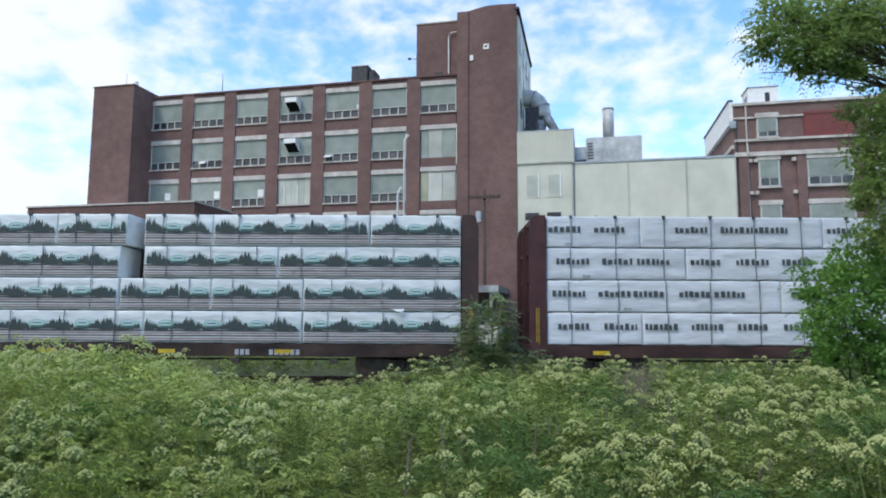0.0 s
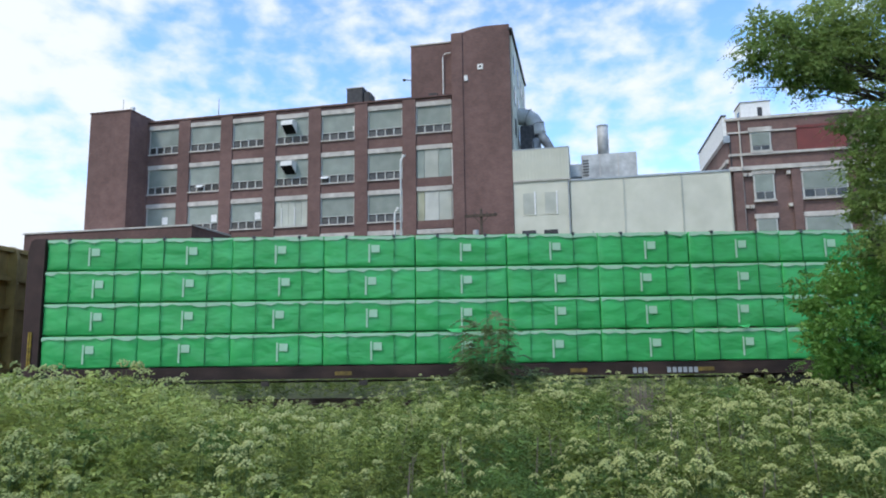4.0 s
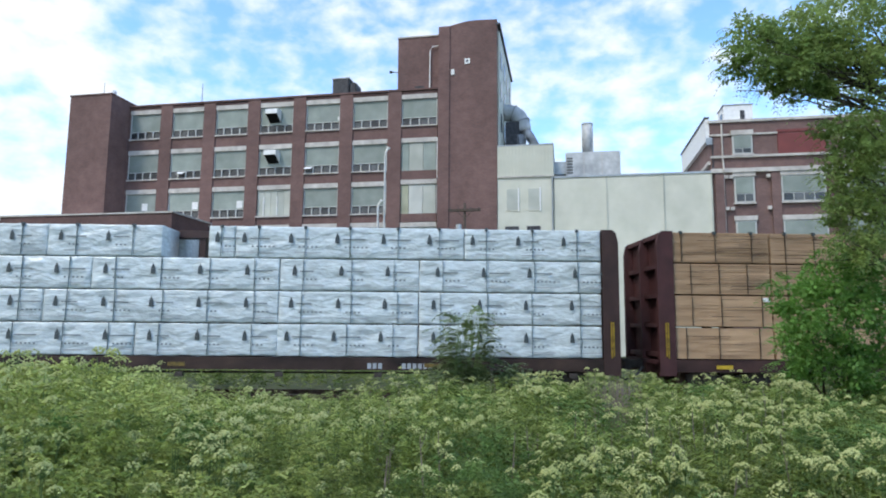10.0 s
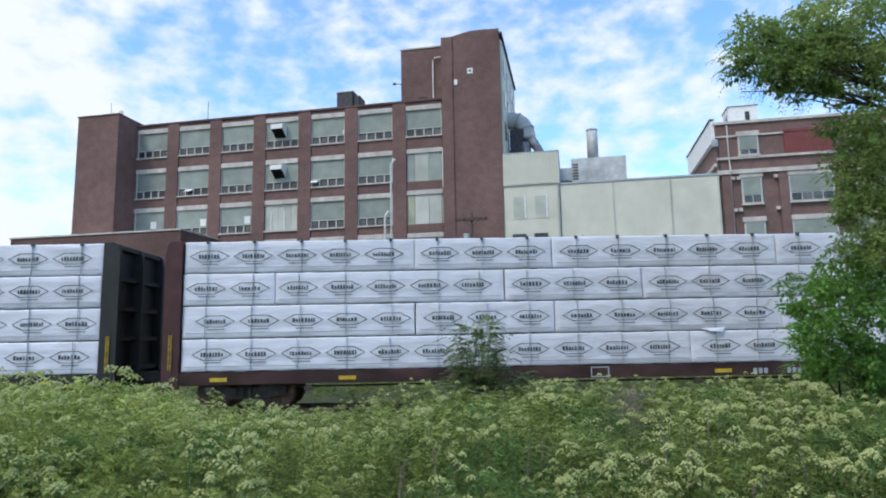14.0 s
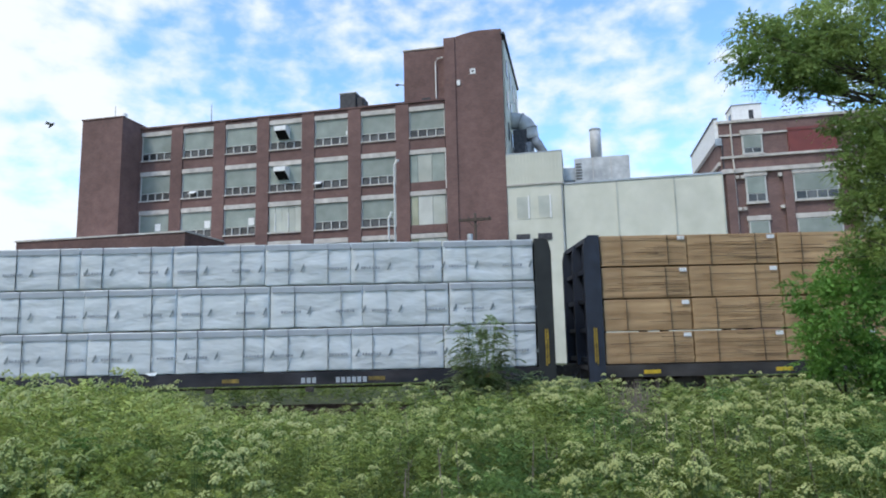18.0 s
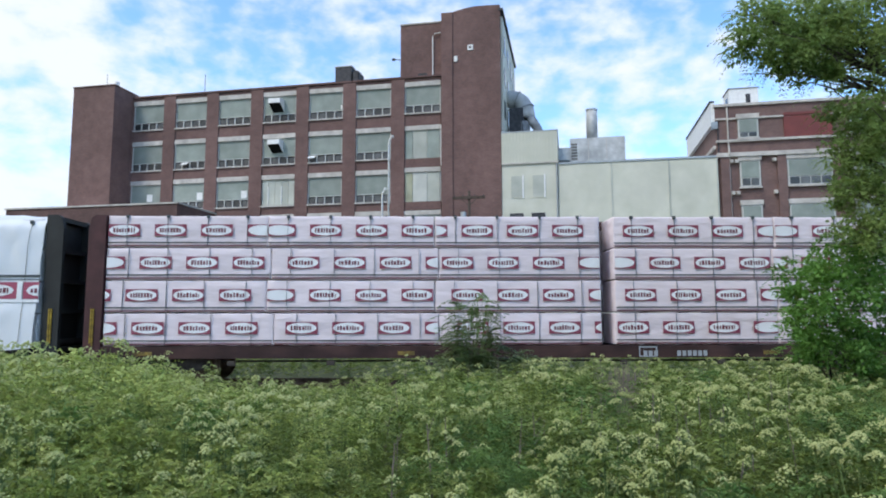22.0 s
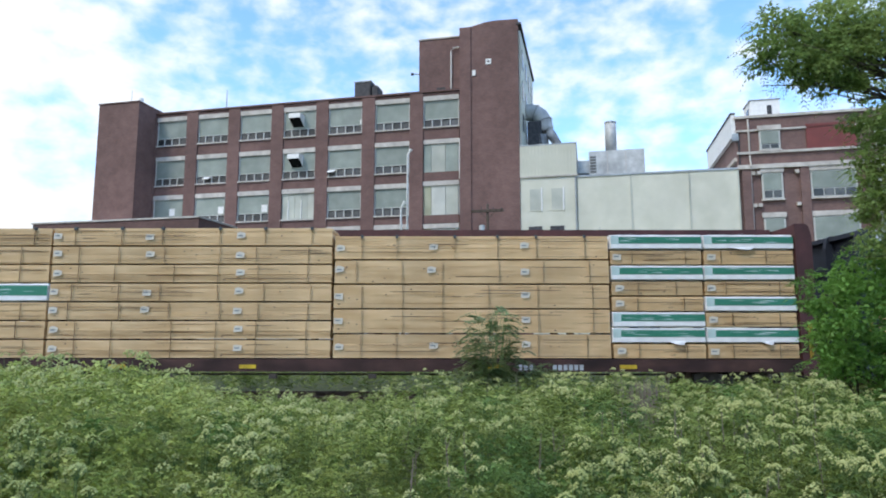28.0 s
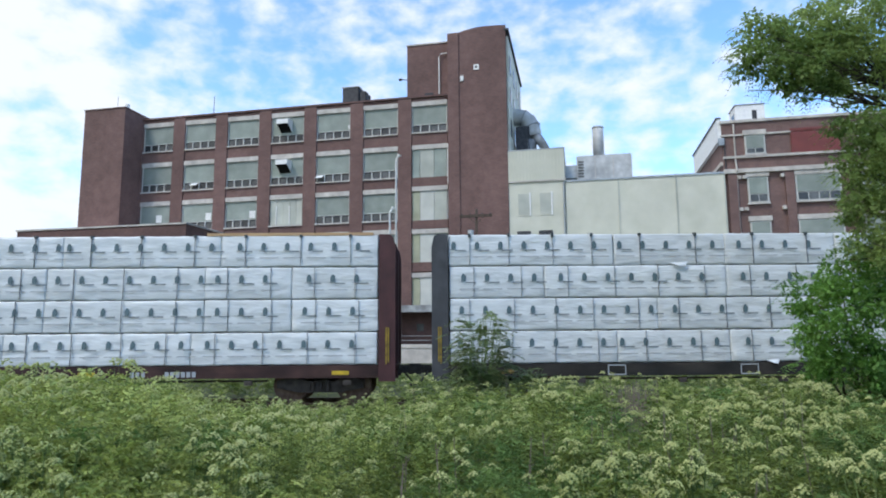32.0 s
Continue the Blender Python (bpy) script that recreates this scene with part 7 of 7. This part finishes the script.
def sprays(rng, V, T, tips, size, droop):
    """Feathered sprays: leaflets in pairs along a drooping stalk, from (x, y, z, dx, dy, dz)."""
    for x, y, z, dx, dy, dz in tips:
        p, d = np.array([x, y, z]), np.array([dx, dy, dz])
        d = d / (np.linalg.norm(d) + 1e-6)
        sd = np.cross(d, (0, 0, 1.0))
        sd /= np.linalg.norm(sd) + 1e-6
        L = size * rng.uniform(0.7, 1.3)
        n = 6
        for i in range(n):
            f = (i + 1) / n
            q = p + d * L * f - np.array([0, 0, droop * L * f * f])
            l = size * 0.26 * (1.1 - 0.4 * f) * rng.uniform(0.8, 1.2)
            for sg in (-1, 1):
                ax = sd * sg * 0.8 + d * 0.5 - np.array([0, 0, rng.uniform(0.0, 0.5)])
                k = len(V)
                mid = q + ax * l * 0.5
                V += [q, mid + d * l * 0.2, q + ax * l, mid - d * l * 0.2]
                T += [(k, k + 1, k + 2), (k, k + 2, k + 3)]


def limb(s, a, b, r0, r1, rng, n=5, bend=0.12):
    a, b = np.array(a, float), np.array(b, float)
    L = np.linalg.norm(b - a)
    pts = [a + (b - a) * k / n + (rng.normal(0, bend * L / n, 3) if 0 < k < n else 0) for k in range(n + 1)]
    s.tube([tuple(p) for p in pts], [r0 + (r1 - r0) * k / n for k in range(n + 1)], 7)
    return pts


def build_tree():
    rng = np.random.RandomState(5)
    t = thing("tree", pose(9.3, 10.6, 0.0), "large broadleaf tree with overhanging dark green branches", "tree")
    base = np.array([9.3, 10.6, 0.0])
    blobs = [(5.28, 10.0, 6.62, 0.34), (5.14, 9.9, 6.12, 0.38), (5.75, 10.1, 6.40, 0.52), (5.62, 9.8, 5.86, 0.36), (6.2, 10.2, 6.75, 0.6), (6.25, 9.9, 6.2, 0.36),
             (6.85, 10.3, 6.9, 0.8), (6.95, 10.0, 6.25, 0.5), (7.3, 10.2, 5.05, 0.45), (6.95, 9.9, 4.62, 0.42), (7.2, 10.2, 4.0, 0.5), (7.25, 10.3, 3.3, 0.5),
             (7.7, 10.4, 5.9, 0.9), (7.7, 10.1, 4.8, 0.7), (7.6, 10.2, 3.6, 0.6)]
    blobs += [(6.78, 10.1, 5.0, 0.4), (6.72, 10.0, 4.3, 0.38), (6.82, 10.1, 3.7, 0.4), (6.85, 10.1, 3.1, 0.4), (6.5, 10.0, 6.4, 0.5), (6.0, 9.9, 6.2, 0.45), (7.4, 9.9, 6.6, 0.7), (5.95, 10.0, 5.78, 0.3), (6.45, 10.0, 5.72, 0.16), (7.9, 10.6, 7.2, 1.2), (8.1, 10.3, 4.6, 0.9), (9.3, 10.9, 8.4, 1.7), (9.8, 10.4, 6.6, 1.5), (10.6, 11, 7.6, 1.5), (9.0, 11.6, 6.4, 1.3), (10.4, 10.2, 5.0, 1.1), (8.6, 9.6, 7.4, 1.1)]
    wood = Shape()
    trunk = Shape()
    limb(trunk, base - base, np.array([-0.3, -0.1, 5.4]), 0.26, 0.13, rng, 8, 0.05)
    part("trunk", trunk, M["bark"], t, smooth=True)
    for x, y, z, r in blobs:
        tip = np.array([x, y, z]) - base
        st = np.array([-0.2, -0.1, min(5.3, max(2.4, z - 0.6))])
        b = Shape()
        pts = limb(b, st, tip, 0.025 + 0.015 * r, 0.006, rng)
        for _ in range(4):
            limb(b, pts[3], tip + rng.normal(0, r * 0.6, 3), 0.018, 0.005, rng, 3)
        part("limb", b, M["bark"], t, smooth=True)
    cl = []
    for x, y, z, r in blobs:
        n = int(16 + 42 * r * r)
        for _ in range(n):
            d = rng.normal(0, 1, 3)
            d /= np.linalg.norm(d)
            q = r * rng.uniform(0.2, 1.0) ** 0.5
            cl.append((x - 9.3 + d[0] * q, y - 10.6 + d[1] * q, z + d[2] * q * 0.75, rng.uniform(0.07, 0.19)))
    V, T = leaf_cloud(rng, cl, 330, 0.080)
    tips = []
    for x, y, z, r in blobs:
        for _ in range(int(70 * r + 30)):
            d = rng.normal(0, 1, 3)
            d /= np.linalg.norm(d)
            q = r * rng.uniform(0.7, 0.98)
            tips.append((x - 9.3 + d[0] * q, y - 10.6 + d[1] * q, z + d[2] * q * 0.75, d[0], d[1], d[2] * 0.5 + 0.1))
    sprays(rng, V, T, tips, 0.24, 0.6)
    part("crown", soup("crown", V, T, [M["leaf_tree"]], np.zeros(len(T))), None, t)


def build_bush():
    rng = np.random.RandomState(8)
    t = thing("bush", pose(7.2, 10.9, 0.0), "bright green leafy bush beside the weeds", "bush")
    blobs = [(6.15, 10.6, 2.35, 0.36), (6.35, 10.5, 1.75, 0.5), (6.75, 10.7, 2.6, 0.5), (6.9, 10.5, 1.9, 0.7), (7.4, 10.8, 2.7, 0.7), (7.6, 10.6, 1.8, 0.8), (6.3, 10.6, 1.25, 0.4), (6.8, 10.4, 1.2, 0.5), (8.3, 10.9, 2.3, 0.9), (7.5, 10.4, 1.1, 0.6)]
    for x, y, z, r in blobs:
        b = Shape()
        limb(b, (rng.uniform(-0.3, 0.3), rng.uniform(-0.2, 0.2), 0.0), (x - 7.2, y - 10.9, z), 0.03, 0.008, rng)
        part("stem", b, M["bark"], t, smooth=True)
    cl = []
    for x, y, z, r in blobs:
        for _ in range(int(12 + 30 * r * r)):
            d = rng.normal(0, 1, 3)
            d /= np.linalg.norm(d)
            q = r * rng.uniform(0.2, 1.0) ** 0.5
            cl.append((x - 7.2 + d[0] * q, y - 10.9 + d[1] * q, z + d[2] * q * 0.85, rng.uniform(0.12, 0.2)))
    V, T = leaf_cloud(rng, cl, 330, 0.085)
    tips = []
    for x, y, z, r in blobs:
        for _ in range(int(110 * r + 20)):
            d = rng.normal(0, 1, 3)
            d /= np.linalg.norm(d)
            q = r * rng.uniform(0.85, 1.1)
            tips.append((x - 7.2 + d[0] * q, y - 10.9 + d[1] * q, z + d[2] * q * 0.85, d[0], d[1], abs(d[2]) + 0.25))
    sprays(rng, V, T, tips, 0.30, 0.7)
    part("leaves", soup("leaves", V, T, [M["leaf_bush"]], np.zeros(len(T))), None, t)


def build_sapling():
    rng = np.random.RandomState(9)
    t = thing("sapling", pose(0.98, 14.3, -0.3), "young sapling with feathery leaves beside the track", "sapling")
    V, T = [], []
    for k in range(44):
        b = Shape()
        a = rng.uniform(0, 6.28)
        rise = rng.uniform(0.7, 2.5) if k > 3 else rng.uniform(2.4, 2.75)
        reach = rng.uniform(0.25, 1.0) * 1.2 * math.sqrt(max(0.01, 1 - (rise / 2.78) ** 2))
        o, e = (0.05 * math.cos(a), 0.05 * math.sin(a), 0.1), (reach * math.cos(a), reach * 0.8 * math.sin(a), rise)
        pts = limb(b, o, e, 0.014, 0.004, rng, 4, 0.08)
        part("stem", b, M["stem_weed"], t, smooth=True)
        # pinnate leaves along the upper part of the stem
        for _ in range(12):
            f = rng.uniform(0.4, 1.0)
            p = np.array(o) + (np.array(e) - np.array(o)) * f
            d = np.array([math.cos(a) + rng.normal(0, 0.7), math.sin(a) + rng.normal(0, 0.7), rng.uniform(-0.1, 0.7)])
            d /= np.linalg.norm(d)
            L = rng.uniform(0.25, 0.5)
            sd = np.cross(d, (0, 0, 1.0))
            sd /= np.linalg.norm(sd)
            for i in range(8):
                q = p + d * L * (i + 1) / 8 - np.array([0, 0, 0.18 * ((i + 1) / 8) ** 2])
                for sg in (-1, 1):
                    tip = q + sd * sg * 0.115 + d * 0.03 - np.array([0, 0, rng.uniform(0.0, 0.05)])
                    n = len(V)
                    V += [q, (q + tip) / 2 + d * 0.026, tip, (q + tip) / 2 - d * 0.026]
                    T += [(n, n + 1, n + 2), (n, n + 2, n + 3)]
    # low undergrowth round the foot of the sapling
    cl = [(rng.normal(0.5, 0.75), rng.normal(-0.1, 0.35), rng.uniform(0.35, 1.15), rng.uniform(0.16, 0.30)) for _ in range(70)]
    V2, T2 = leaf_cloud(rng, cl, 230, 0.10, shape="thin")
    n = len(V)
    V += V2
    T += [(a + n, b + n, c + n) for a, b, c in T2]
    part("leaves", soup("leaves", V, T, [M["leaf_sapling"]], np.zeros(len(T))), None, t)


def build_insect():
    t = thing("flying_insect", pose(-2.9, 2.5, weed_top(-2.9, 2.5)), "small dark winged insect in flight", "insect")
    body = Shape().tube([(-0.014, 0, 0), (-0.006, 0, 0.001), (0.006, 0, 0), (0.014, 0, 0)], [0.001, 0.004, 0.005, 0.002], 7)
    part("body", body, M["insect"], t, smooth=True)
    for s in (-1, 1):
        w = Shape()
        w.v += [(0.006, s * 0.002, 0.003), (-0.002, s * 0.002, 0.003), (-0.010, s * 0.016, 0.010), (0.002, s * 0.019, 0.012)]
        w.v += [(x, y, z + 0.0006) for x, y, z in w.v]
        w.f += [(0, 1, 2, 3), (7, 6, 5, 4), (0, 4, 5, 1), (1, 5, 6, 2), (2, 6, 7, 3), (3, 7, 4, 0)]
        part("wing", w, M["wing"], t, "thin greyish wing")
    return t


M["insect"] = plain("insect_shell", (0.05, 0.045, 0.04), 0.5)
M["wing"] = plain("insect_wing", (0.22, 0.22, 0.21), 0.4)
INSECT = build_insect()
build_weeds()
build_tree()
build_bush()
build_sapling()


def motions():
    """The whole train rolls east (+x) at one speed; an insect leaves the weeds and flits past."""
    for car, x in CARS:
        walk(car, [(t, pose(x + SPEED * t, TRACK_Y, 0)) for t in (0.0, 0.1, 4.0, 8.0, 12.0, 16.0, 20.0, 24.0, 28.0, 31.9, 32.0)])
    walk(INSECT, [(0.0, pose(-2.9, 2.5, weed_top(-2.9, 2.5))), (17.5, pose(-2.9, 2.5, weed_top(-2.9, 2.5))), (17.65, pose(-2.8, 2.46, 1.25, 0, -20, 0)), (17.8, pose(-2.55, 2.42, 1.65, 0, -40, 0)), (17.9, pose(-2.07, 2.42, 2.02, 0, -45, 0)),
                  (18.0, pose(-1.458, 2.41, 2.60, 0, -45, 0)), (18.1, pose(-0.96, 2.36, 3.2, 0, -45, 0)), (18.4, pose(0.7, 1.2, 5.0, 0, -45, -30)), (19.0, pose(2.5, -4.0, 6.5, 0, -20, -70)), (32.0, pose(40, -80, 9, 0, 0, -70))])


motions()
